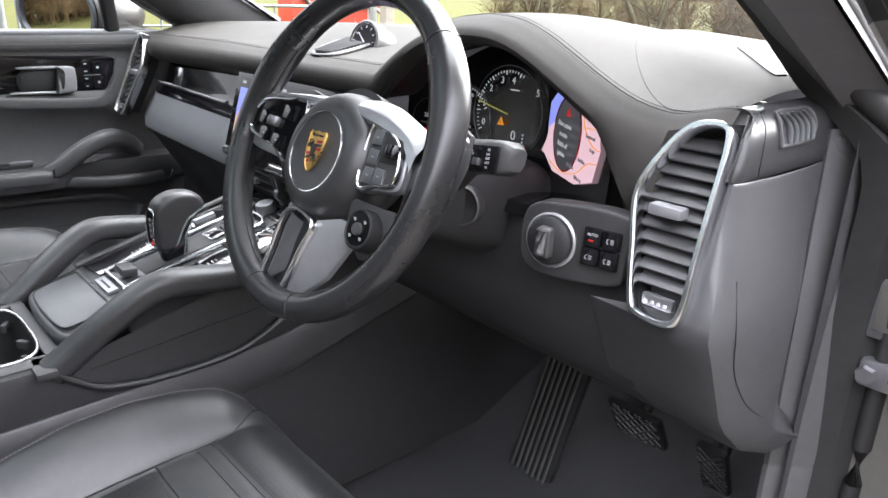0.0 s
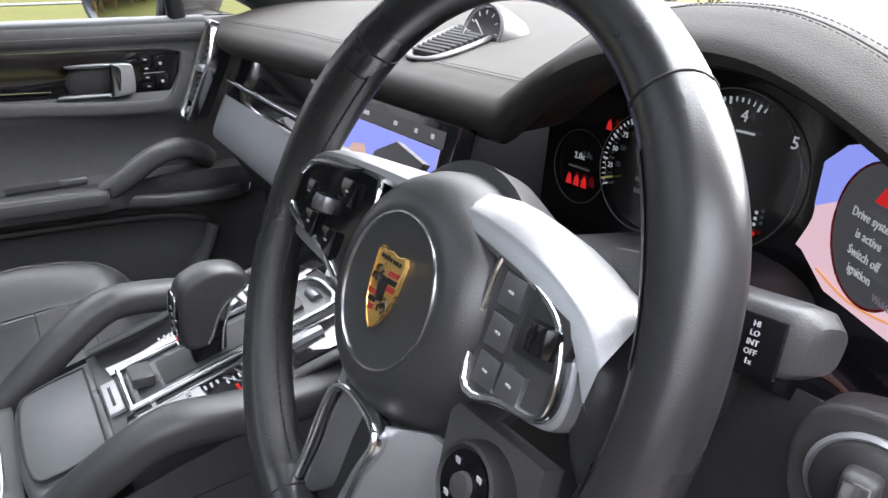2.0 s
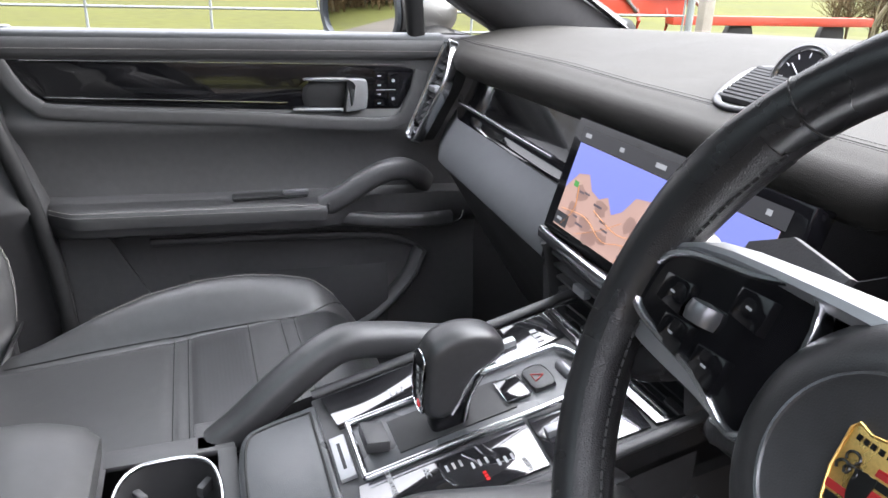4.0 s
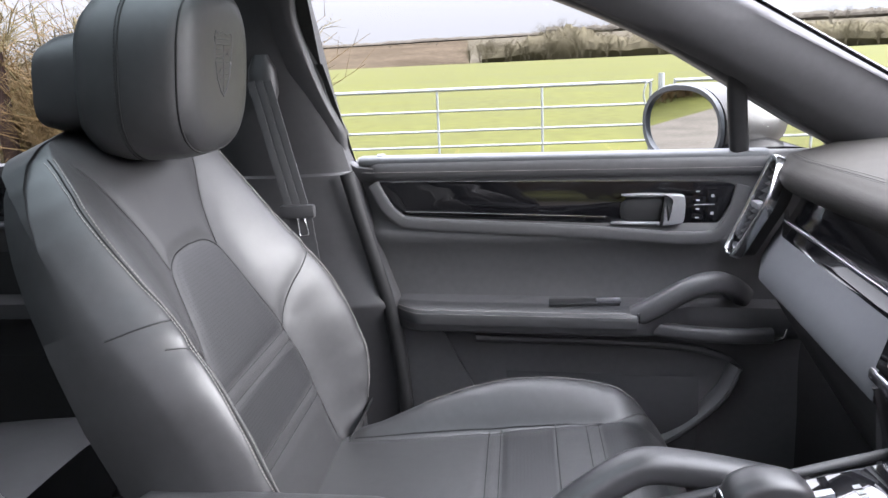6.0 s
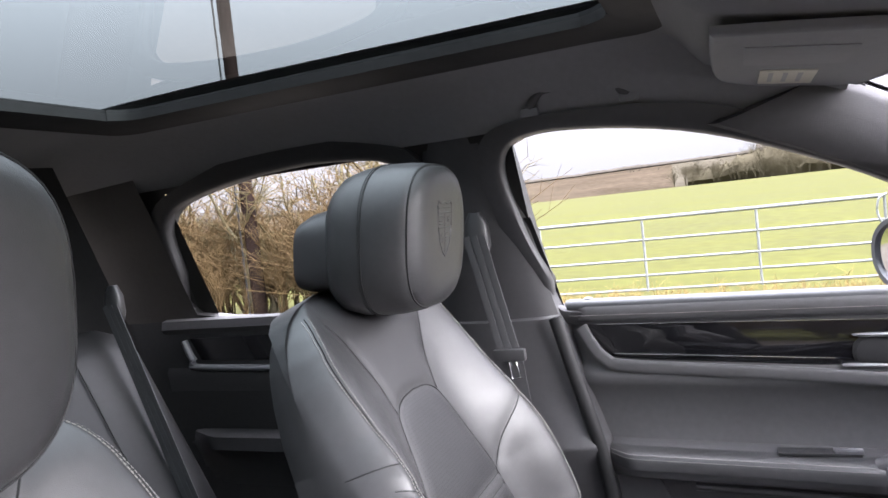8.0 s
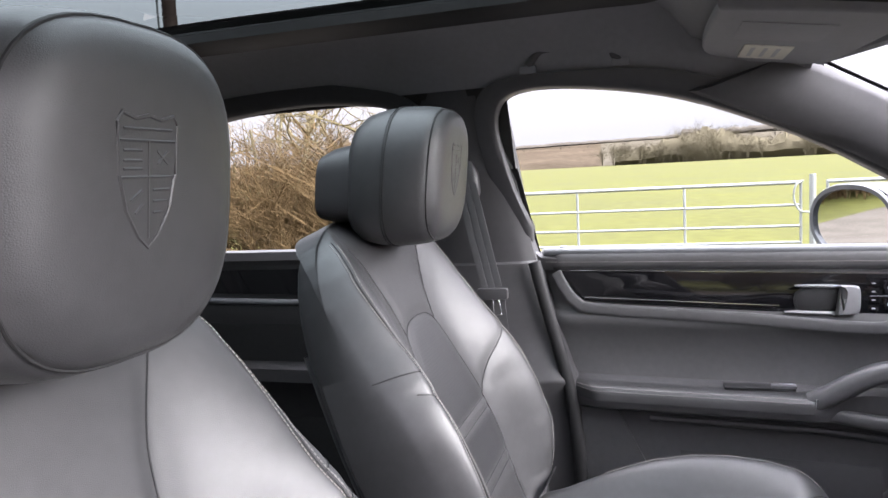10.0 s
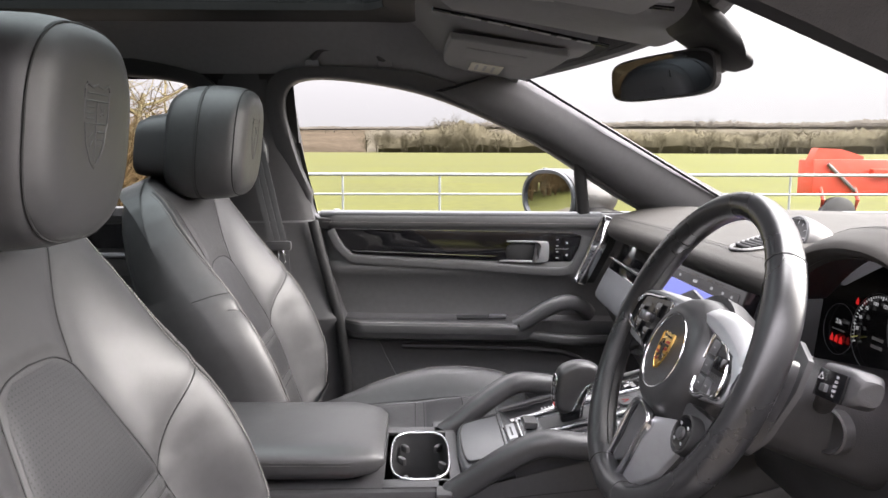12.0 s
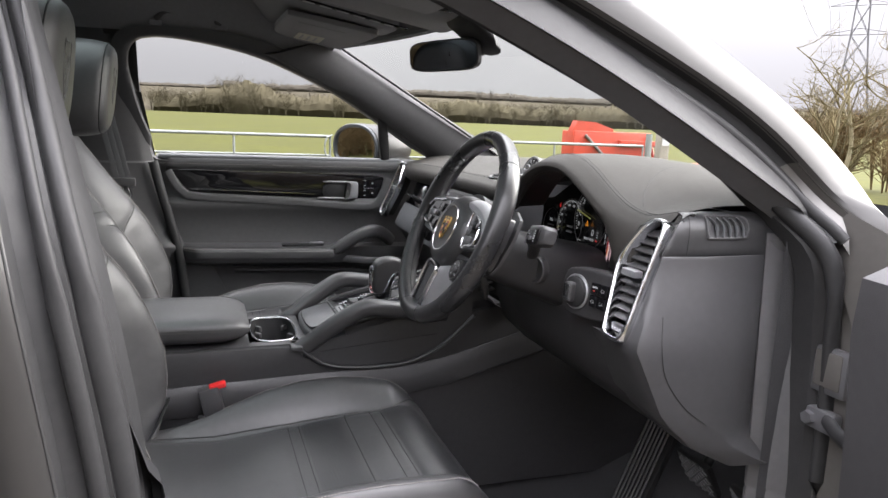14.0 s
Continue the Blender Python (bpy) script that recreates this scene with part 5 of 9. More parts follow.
# map pocket and speaker surround
pk = smoothed([dp(-0.46, 0.775, 0.0), dp(-0.375, 0.775, 0.0), dp(-0.345, 0.73, 0.002), dp(-0.29, 0.62, 0.004), dp(-0.26, 0.55, 0.004), dp(-0.47, 0.55, 0.0)], 3, True)
part("speaker_cover", plate(pk, (0.010, 0, 0), 0.004), DOOR_SKIN, door, "dark speaker cover")
pk = smoothed([dp(-0.30, 0.755, 0.0), dp(0.05, 0.752, 0.0), dp(0.16, 0.735, 0.0), dp(0.19, 0.70, 0.0), dp(0.15, 0.63, 0.0), dp(0.06, 0.56, 0.004), dp(-0.22, 0.55, 0.006)], 5)
part("pocket_rim", tube(pk, 0.007, 0.006, up=(1, 0, 0)), DOOR_SKIN, door)
rows = [[dp(y, 0.70 - 0.15 * t, 0.030 + 0.01 * math.sin(3 * t)) for y in [-0.24 + 0.04 * k for k in range(10)]] for t in (0, 0.3, 0.6, 1.0)]
part("map_pocket", sheet(rows), SOFT_BLACK, door, "dark map pocket")
part("pocket_sweep", tube(smoothed([dp(0.19, 0.72, 0.01), dp(0.16, 0.66, 0.018), dp(0.08, 0.585, 0.024), dp(0.0, 0.545, 0.026)], 6), 0.012, 0.024, up=(1, 0, 0)), DOOR_SKIN, door)
part("lock_pin", lathe([(0, 0), (0.009, 0), (0.009, 0.002), (0.006, 0.004), (0, 0.004)], dp(-0.475, 1.1225, -0.012), (0, 0, 1), 16), GUNMETAL, door)
part("door_seal", tube(smoothed([(-0.735, -0.530, 1.10), (-0.738, -0.512, 1.02), (-0.742, -0.482, 0.90), (-0.744, -0.465, 0.82), (-0.744, -0.45, 0.70), (-0.744, -0.44, 0.5)], 5), 0.010, 0.014), RUBBER, door)
# rear passenger door, seen past the seat; its darker plastic holds the cabin's shade
rd = thing("door_2", (-0.78, -1.1, 0.45), "closed rear passenger door, panel darkened for cabin shade, glossy inlay", "car door", kind="structure")
rows = []
for i in range(31):
    y = -1.55 + 0.80 * i / 30
    x = -0.775
    o = 0.05 * min(1, max(0, (y + 1.5) / 0.1)) * min(1, max(0, (-0.8 - y) / 0.1))
    rows.append([V((x + d, y, z)) for z, d in ((1.125, -0.03), (1.134, -0.01), (1.130, 0.008), (1.11, 0.014), (1.095, 0.004), (1.02, 0.0), (1.00, 0.012), (0.96, 0.006), (0.86, -0.006), (0.85, o), (0.82, o + 0.004), (0.79, o * 0.5), (0.7, 0), (0.45, 0))])
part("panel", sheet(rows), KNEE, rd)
part("inlay", plate([(-0.772, -1.47, 1.085), (-0.772, -1.44, 1.03), (-0.772, -0.80, 1.02), (-0.772, -0.80, 1.09)], (0.003, 0, 0), 0.001), GLOSS_BLACK, rd)
part("bowl_lip", tube(smoothed([(-0.765, -1.485, 1.08), (-0.765, -1.46, 1.03), (-0.765, -1.41, 1.012), (-0.765, -0.80, 1.003)], 5), 0.010, 0.008), SOFT_GREY, rd)

# ---- centre console ----
con = thing("centre_console", (0, -0.15, 0.42), "black centre console with glass touch panels and chrome frame", "console")


def cz(y):
    """Height of the console's sloping top."""
    return 0.812 + 0.25 * (y + 0.115)


SL = V((0, 1, 0.25)).normalized()
SN = V((0, -0.25, 1)).normalized()


def ct(x, y, lift=0.0):
    return V((x, y, cz(y))) + SN * lift


CB = basis((1, 0, 0), SL)
# side walls, with the lower body
for s in (-1, 1):
    rows = []
    for i in range(41):
        y = -0.66 + 1.5 * i / 40
        top = 0.780 if y < -0.21 else 0.780 + min(0.07, 0.236 * max(0, y + 0.13) * 0.8)
        w = 0.128 + 0.02 * max(0, y + 0.1)
        rows.append([V((s * x, y, z)) for x, z in ((w - 0.012, top), (w - 0.003, top - 0.003), (w, top - 0.012), (w + 0.002, 0.735), (w + 0.002, 0.705), (w + 0.004, 0.66), (w + 0.006, 0.60), (w + 0.008, 0.42))])
    part("side_wall", sheet(rows), KNEE, con, "black console side")
    rows = []
    for i in range(31):
        y = -0.66 + 1.05 * i / 30
        zt = float(np.interp(y, [-0.66, -0.45, -0.18, 0.0, 0.10, 0.18, 0.39], [0.708, 0.712, 0.720, 0.722, 0.735, 0.757, 0.815]))
        w = 0.128 + 0.02 * max(0, y + 0.1)
        rows.append([V((s * (w + dx), y, zt + dz)) for dx, dz in ((0.001, -0.002), (0.007, 0.0), (0.010, -0.003), (0.013, -0.03), (0.015, -0.058), (0.012, -0.062), (0.004, -0.063))])
    part("side_trim", sheet(rows), SOFT_BLACK, con, "grey trim strip along the console's foot")
    # leather-covered side pocket below the grab handle
    rim = smoothed([(s * 0.134, -0.215, 0.776), (s * 0.136, -0.19, 0.755), (s * 0.138, -0.155, 0.736), (s * 0.139, -0.09, 0.727), (s * 0.141, 0.0, 0.729), (s * 0.144, 0.06, 0.748), (s * 0.147, 0.11, 0.782), (s * 0.150, 0.16, 0.83)], 6)
    part("pocket_rim", tube(rim, 0.0042, 0.0042), GRIP_LEATHER, con)
    part("pocket_seam", tube([V((p.x + s * 0.0005, p.y, 0.775 + 0.10 * (p.y + 0.1))) for p in rim[9:33]], 0.0008, n=6), SEAM, con)
    rows = [[V((s * (0.1325 + 0.02 * max(0, p.y + 0.1)), p.y, p.z + (max(p.z, cz(max(p.y, -0.19)) - 0.012) - p.z) * k / 4)) for p in rim] for k in range(5)]
    part("pocket_side", sheet(rows), GRIP_LEATHER, con, "black leather side panel")
# top plate round cup holders and behind
rows = []
for y in (-0.66, -0.5, -0.42, -0.32, -0.312):
    rows.append([V((x, y, 0.781)) for x in (-0.118, -0.06, 0, 0.06, 0.118)])
part("rear_top", sheet(rows), SOFT_BLACK, con)
for a in (-1, 1):
    part("top_strip", block((a * 0.105, -0.255, 0.779), (0.027, 0.12, 0.006), 0.002), SOFT_BLACK, con)
part("top_strip", block((0, -0.203, 0.779), (0.19, 0.018, 0.006), 0.002), SOFT_BLACK, con)
# cup holders
path = oval((0.005, -0.257, 0.783), (1, 0, 0), (0, 1, 0), 0.092, 0.047, 3.4, 48)
part("cup_rim", tube(path, 0.0022, 0.0026, closed=True), CHROME, con, "chrome rim of the cup holders")
well = [[V((p.x * k, -0.255 + (p.y + 0.255) * k, z)) for p in path] for k, z in ((0.98, 0.783), (0.96, 0.76), (0.90, 0.71), (0.85, 0.690))]
cup = skin(well, False)
cup.faces.new([cup.verts.new(p) for p in well[-1]])
part("cup_well", cup, DARK, con, "glossy black cup holder well")
for x, y in ((-0.066, -0.285), (-0.066, -0.228), (0.066, -0.285), (0.066, -0.228), (-0.012, -0.29), (0.012, -0.222)):
    part("cup_grip", block((x * 0.92, y * 0.99, 0.765), (0.018, 0.008, 0.012), 0.003, Matrix.Rotation(0.6 * math.copysign(1, x * (y + 0.255)), 3, "Z")), SOFT_BLACK, con)
part("socket", lathe([(0, 0), (0.016, 0), (0.016, 0.02), (0.013, 0.022), (0.012, 0.012), (0, 0.012)], (0.035, -0.262, 0.692), (0, 0.1, 1), 24), CHROME, con, "chrome-ringed power socket")
# arm rest lid with stitched edge
rows = []
for i in range(29):
    t = i / 28
    y = -0.66 + 0.348 * t
    e = min(1, (1 - t) / 0.16) ** 0.45 if t > 0.84 else 1
    e2 = min(1, t / 0.10) ** 0.5
    a, b = 0.118 * (0.80 + 0.20 * e) * e2, 0.030 * (0.35 + 0.65 * e) * e2
    rows.append(oval((0, y, 0.815 - 0.004 * t), (1, 0, 0), (0, 0, 1), a, b, 3.6, 40))
lid = thing("armrest_lid", (0, -0.48, 0.785), "black leather centre arm rest lid with grey stitching", "arm rest")
part("cushion", skin(rows), LEATHER, lid)
for k, dz in ((1.003, 0.006), (1.003, 0.001)):
    line = []
    for i in range(29):
        t = i / 28
        e = min(1, (1 - t) / 0.16) ** 0.45 if t > 0.84 else 1
        line.append(V((0.1185 * (0.80 + 0.20 * e), -0.66 + 0.349 * t, 0.815 - 0.006 * t + dz + 0.004)))
    for side in (-1, 1):
        part("stitched_seam", stitches([V((side * p.x, p.y, p.z)) for p in line[:25]], 0.0045, 0.003, 0.0007), DASH_THREAD, lid)
part("catch", block((0.045, -0.314, 0.806), (0.03, 0.005, 0.026), 0.002), GUNMETAL, lid)
# small storage lid ahead of the cups
pad = smoothed([ct(-0.094, -0.114, 0.004), ct(-0.095, -0.165, 0.002), ct(-0.080, -0.190, 0.001), ct(0.0, -0.196, 0.001), ct(0.080, -0.190, 0.001), ct(0.095, -0.165, 0.002), ct(0.094, -0.114, 0.004)], 5)
part("storage_lid_rim", plate(pad, (0, 0.004, -0.030), 0.006, 3), LID_SATIN, con, "black rounded rim of the storage lid")
pad = [V((p.x * 0.84, -0.150 + (p.y + 0.150) * 0.82, cz(-0.150 + (p.y + 0.150) * 0.82))) + SN * 0.006 for p in pad]
part("storage_lid", plate(pad, SN * -0.004, 0.0015), LID_SATIN, con, "smooth satin storage lid")
part("lid_gap", tube(pad, 0.0014, closed=True, n=6), SEAM, con)
# base of the sloping panel and its glass touch fields
part("panel_base", plate([ct(-0.108, -0.118), ct(0.108, -0.118), ct(0.116, 0.19), ct(-0.116, 0.19)], SN * -0.03, 0.004), SOFT_BLACK, con)
for s in (-1, 1):
    part("touch_panel", plate([ct(s * 0.043, -0.100, 0.003), ct(s * 0.100, -0.108, 0.003), ct(s * 0.104, 0.045, 0.003), ct(s * 0.043, 0.050, 0.003)], SN * -0.004, 0.001), CONSOLE_GLASS, con, "black glass touch panel")
    part("touch_panel", plate([ct(s * 0.043, 0.053, 0.003), ct(s * 0.104, 0.048, 0.003), ct(s * 0.108, 0.135, 0.003), ct(s * 0.055, 0.140, 0.003)], SN * -0.004, 0.001), CONSOLE_GLASS, con, "black glass climate panel")
    part("temperature_switch", block(ct(s * 0.072, 0.075, 0.006), (0.010, 0.036, 0.008), 0.002, CB), SILVER, con, "knurled silver temperature switch")
    part("side_rail", tube(smoothed([ct(s * 0.112, -0.115, 0.002), ct(s * 0.116, 0.0, 0.002), ct(s * 0.120, 0.10, 0.003), ct(s * 0.122, 0.19, 0.004)], 5), 0.006, 0.005), SOFT_BLACK, con)
part("touch_panel", plate([ct(-0.108, 0.140, 0.003), ct(0.108, 0.140, 0.003), ct(0.112, 0.185, 0.003), ct(-0.112, 0.185, 0.003)], SN * -0.004, 0.001), CONSOLE_GLASS, con, "black glass climate panel")
for x0, x1 in ((-0.105, -0.025), (0.025, 0.105)):
    part("chrome_line", tube([ct(x0, 0.152, 0.004), ct(x1, 0.152, 0.004)], 0.0018, 0.001, n=6), CHROME, con)
part("volume_knob", lathe([(0.013, 0), (0.0155, 0.002), (0.0155, 0.014), (0.014, 0.0165), (0, 0.0165)], ct(0.0, 0.148, 0.002), SN, 32), GUNMETAL, con, "round ribbed volume knob")
part("badge", plate([ct(-0.030, -0.112, 0.005), ct(0.030, -0.112, 0.005), ct(0.030, -0.098, 0.005), ct(-0.030, -0.098, 0.005)], SN * -0.004, 0.001), SILVER, con, "silver badge plate")
part("badge_mark", plate([ct(-0.018, -0.107, 0.0056), ct(0.018, -0.107, 0.0056), ct(0.018, -0.104, 0.0056), ct(-0.018, -0.104, 0.0056)], SN * -0.0006, 0), DARK, con)
u = [ct(0.040, -0.092, 0.006), ct(0.040, 0.10, 0.006), ct(0.034, 0.122, 0.006), ct(0.018, 0.130, 0.006), ct(0.0, 0.131, 0.006), ct(-0.018, 0.130, 0.006), ct(-0.034, 0.122, 0.006), ct(-0.040, 0.10, 0.006), ct(-0.040, -0.092, 0.006)]
part("selector_frame", tube(smoothed(u, 5), 0.0028, 0.003, up=SN, power=3), CHROME, con, "chrome frame round the selector")
part("selector_frame", tube([ct(-0.040, -0.092, 0.006), ct(0.040, -0.092, 0.006)], 0.003, 0.003, up=SN), CHROME, con)
part("selector_floor", plate([ct(-0.036, -0.090, 0.003), ct(0.036, -0.090, 0.003), ct(0.036, 0.118, 0.003), ct(-0.036, 0.118, 0.003)], SN * -0.004, 0.001), LID_SATIN, con)
part("selector_slot", plate([ct(-0.024, -0.058, 0.0045), ct(0.024, -0.058, 0.0045), ct(0.024, 0.052, 0.0045), ct(-0.024, 0.052, 0.0045)], SN * -0.003, 0.001), DARK, con)
part("parking_brake_switch", block(ct(0, -0.074, 0.012), (0.034, 0.022, 0.012), 0.003, CB @ Matrix.Rotation(radians(-18), 3, "X")), SOFT_BLACK, con, "parking brake switch")
part("start_stop_tile", block(ct(0.0, 0.058, 0.0045), (0.034, 0.024, 0.005), 0.002, CB), CONSOLE_GLASS, con, "square glass tile behind the selector")
part("tile_frame", tube([ct(x, 0.058 + y, 0.007) for x, y in ((-0.017, -0.012), (0.017, -0.012), (0.017, 0.012), (-0.017, 0.012))], 0.0008, n=5, closed=True), CHROME, con)
part("hazard_button", block(ct(0.0, 0.085, 0.005), (0.032, 0.022, 0.006), 0.002, CB), SOFT_BLACK, con)
part("hazard_gap", tube(smoothed([ct(x, y, 0.0084) for x, y in ((-0.0150, 0.0755), (0.0150, 0.0755), (0.0150, 0.0945), (-0.0150, 0.0945))], 4, True), 0.0005, n=4, closed=True), SEAM, con)
tri = [ct(x, 0.080 + y, 0.0088) for x, y in ((-0.006, 0), (0.006, 0), (0, 0.010))]
part("hazard_mark", tube(tri, 0.0007, n=4, closed=True), RED_ENAMEL, con)
part("scroll_wheel", lathe([(0.0, -0.012), (0.006, -0.012), (0.007, -0.010), (0.007, 0.010), (0.006, 0.012), (0, 0.012)], ct(0, 0.113, 0.003), (1, 0, 0), 20), GUNMETAL, con, "knurled silver scroll wheel")
for x, y in ((0.064, -0.03), (0.072, -0.01), (0.080, 0.01), (-0.066, -0.045), (-0.075, -0.02)):
    for k in range(3):
        part("touch_mark", plate([ct(x + a * 0.004, y + 0.012 * k * 0.5 + b, 0.0036) for a, b in ((-1, 0), (1, 0), (1, 0.0022), (-1, 0.0022))], SN * -0.0003, 0), LIT_WHITE if k == 0 else GREY_MARK, con)
for x, y in ((0.085, -0.005), (-0.062, -0.02)):
    for k in range(3):
        part("heat_mark", plate([ct(x + 0.004 * k + a * 0.0015, y + b, 0.0040) for a, b in ((-1, 0), (1, 0), (1, 0.003), (-1, 0.003))], SN * -0.0003, 0), LIT_RED, con)
for x in (-0.07, 0.07):
    for k in range(3):
        part("temperature_digit", plate([ct(x + 0.009 * (k - 1) + a * 0.003, 0.112 + b, 0.0040) for a, b in ((-1, 0), (1, 0), (1, 0.007), (-1, 0.007))], SN * -0.0003, 0), GREY_MARK, con)
writing("mode_text", "INDIVIDUAL", 0.0065, ct(0.052, -0.075, 0.0038), LIT_WHITE, con, CB)
writing("mode_text", "A/C", 0.0075, ct(0.060, -0.045, 0.0038), LIT_WHITE, con, CB)
writing("mode_text", "AUTO", 0.0060, ct(0.094, 0.030, 0.0038), GREY_MARK, con, CB)


# padded grab handles either side
def console_handle(s):
    g = thing("grab_handle", (s * 0.12, -0.2, 0.775), "black leather-wrapped diagonal grab handle on the console", "grab handle", "console grab handles")
    path = smoothed([(s * 0.118, -0.214, 0.768), (s * 0.121, -0.185, 0.788), (s * 0.128, -0.145, 0.819), (s * 0.135, -0.105, 0.845), (s * 0.139, -0.075, 0.856), (s * 0.141, -0.035, 0.853), (s * 0.140, 0.015, 0.845), (s * 0.134, 0.06, 0.838), (s * 0.120, 0.10, 0.830)], 7)
    part("grip", tube(path, lambda t: 0.0185 + 0.002 * math.sin(math.pi * t), lambda t: 0.0175, power=2.9, n=20), GRIP_LEATHER, g)
    part("foot", block((s * 0.119, -0.222, 0.777), (0.050, 0.024, 0.010), 0.004), SOFT_BLACK, g)
    part("stitched_seam", stitches([p + V((s * -0.017, 0, -0.010)) for p in path], 0.0048, 0.0032, 0.0006), SEAM, g)
    return g


console_handle(1)
console_handle(-1)

# gear selector
gs = thing("gear_selector", (0, 0.006, 0.826), "black leather gear selector with chrome-edged gloss stem", "gear selector")
prof = [(-0.0265, 0.905), (-0.023, 0.924), (-0.012, 0.9355), (0.008, 0.9415), (0.030, 0.9395), (0.044, 0.931), (0.0485, 0.919), (0.041, 0.9115), (0.028, 0.9055), (0.016, 0.895), (0.007, 0.879), (0.001, 0.863), (-0.010, 0.856), (-0.021, 0.859), (-0.0265, 0.868), (-0.0280, 0.888)]
edge = [(p.y, p.z) for p in smoothed([(0, y, z) for y, z in prof], 3, True)]
cy, czz = 0.004, 0.907
rings = []
for x, k in ((-0.0188, 0.70), (-0.0183, 0.82), (-0.0166, 0.92), (-0.012, 0.98), (-0.0065, 1.0), (0.0065, 1.0), (0.012, 0.98), (0.0166, 0.92), (0.0183, 0.82), (0.0188, 0.70)):
    rings.append([V((x, cy + (y - cy) * k, czz + (z - czz) * k)) for y, z in edge])
part("knob", skin(rings), GRIP_LEATHER, gs, "rounded black leather selector knob")
stem = [oval(c, (1, 0, 0), (0, 0.97, 0.15), a, b, 4.5, 24) for c, a, b in ((V((0, 0.002, 0.822)), 0.0125, 0.016), (V((0, 0.001, 0.845)), 0.013, 0.018), (V((0, 0.000, 0.868)), 0.0145, 0.021), (V((0, 0.002, 0.890)), 0.0165, 0.025), (V((0, 0.008, 0.908)), 0.0165, 0.028))]
part("stem", skin(stem), GLOSS_BLACK, gs, "gloss black selector stem")
part("boot", block((0, 0.006, 0.830), (0.034, 0.040, 0.010), 0.004), SOFT_BLACK, gs)
face_p = [V((x, y, z)) for x, y, z in ((-0.0115, -0.0265, 0.918), (0.0115, -0.0265, 0.918), (0.0135, -0.0290, 0.900), (0.0125, -0.0292, 0.880), (0.0105, -0.0275, 0.864), (-0.0105, -0.0275, 0.864), (-0.0125, -0.0292, 0.880), (-0.0135, -0.0290, 0.900))]
disp = part("display", plate(face_p, (0, 0.008, 0), 0.001), GLOSS_BLACK, gs, "gloss black gear display")
part("display_rim", tube(smoothed(face_p, 4, True), 0.0009, n=6, closed=True), CHROME, gs)
part("lit_letter", block((0.003, -0.0285, 0.871), (0.006, 0.001, 0.005), 0), LIT_RED, gs)
for k in range(4):
    part("letter_mark", block((0.003, -0.0296, 0.882 + 0.008 * k), (0.004, 0.001, 0.0035), 0), GREY_MARK, gs)
for s in (-1, 1):
    edge = smoothed([(s * 0.0175, 0.044, 0.9185), (s * 0.0195, 0.031, 0.9105), (s * 0.0200, 0.019, 0.903), (s * 0.0200, 0.010, 0.890), (s * 0.0196, 0.004, 0.876), (s * 0.0185, -0.002, 0.864)], 6)
    part("chrome_edge", tube(edge, 0.0015, n=8), CHROME, gs, "chrome edge line")
    edge = smoothed([(s * 0.0172, 0.026, 0.898), (s * 0.0168, 0.016, 0.878), (s * 0.0155, 0.012, 0.856), (s * 0.0140, 0.010, 0.834)], 6)
    part("chrome_edge", tube(edge, 0.0012, n=8), CHROME, gs, "chrome edge line")
gs.location += V((0.005, -0.010, -0.003))

# driver-side belt buckle
bk = thing("belt_buckle", (0.155, -0.39, 0.62), "black seat belt buckle with red release button", "belt buckle")
part("housing", block((0.158, -0.388, 0.680), (0.026, 0.040, 0.075), 0.006, Matrix.Rotation(radians(12), 3, "X")), SOFT_BLACK, bk)
part("release_button", block((0.158, -0.378, 0.719), (0.020, 0.032, 0.010), 0.003, Matrix.Rotation(radians(12), 3, "X")), RED_PLASTIC, bk, "red release button")
part("strap", block((0.158, -0.40, 0.62), (0.008, 0.03, 0.08), 0.002), BELT, bk)

# ---- steering wheel ----
WC = V((0.383, 0.020, 1.0645))
WT = radians(24)
WU, WV, WN = V((1, 0, 0)), V((0, math.sin(WT), math.cos(WT))), V((0, -math.cos(WT), math.sin(WT)))
wheel = thing("steering_wheel", WC, "black leather sports steering wheel with silver spokes and crest", "steering wheel")


def wp(u, v, n=0.0):
    return WC + WU * u + WV * v + WN * n


def rim_ring(a, grow=0.0, arc=None):
    d = WU * math.cos(a) + WV * math.sin(a)
    grip = 0.0028 * math.exp(-((math.sin(a) - 0.45) / 0.25) ** 2)
    ra, rb = 0.0144 + grip + grow, 0.0163 + grip * 0.5 + grow
    c = WC + d * 0.1670
    out = []
    for k in range(20):
        w = 2 * math.pi * (k + 0.5) / 20
        if arc:
            w = arc[0] + (arc[1] - arc[0]) * k / 19
        cw, sw = math.cos(w), math.sin(w)
        out.append(c + d * (ra * math.copysign(abs(cw) ** 0.85, cw)) + WN * (rb * math.copysign(abs(sw) ** 0.85, sw)))
    return out


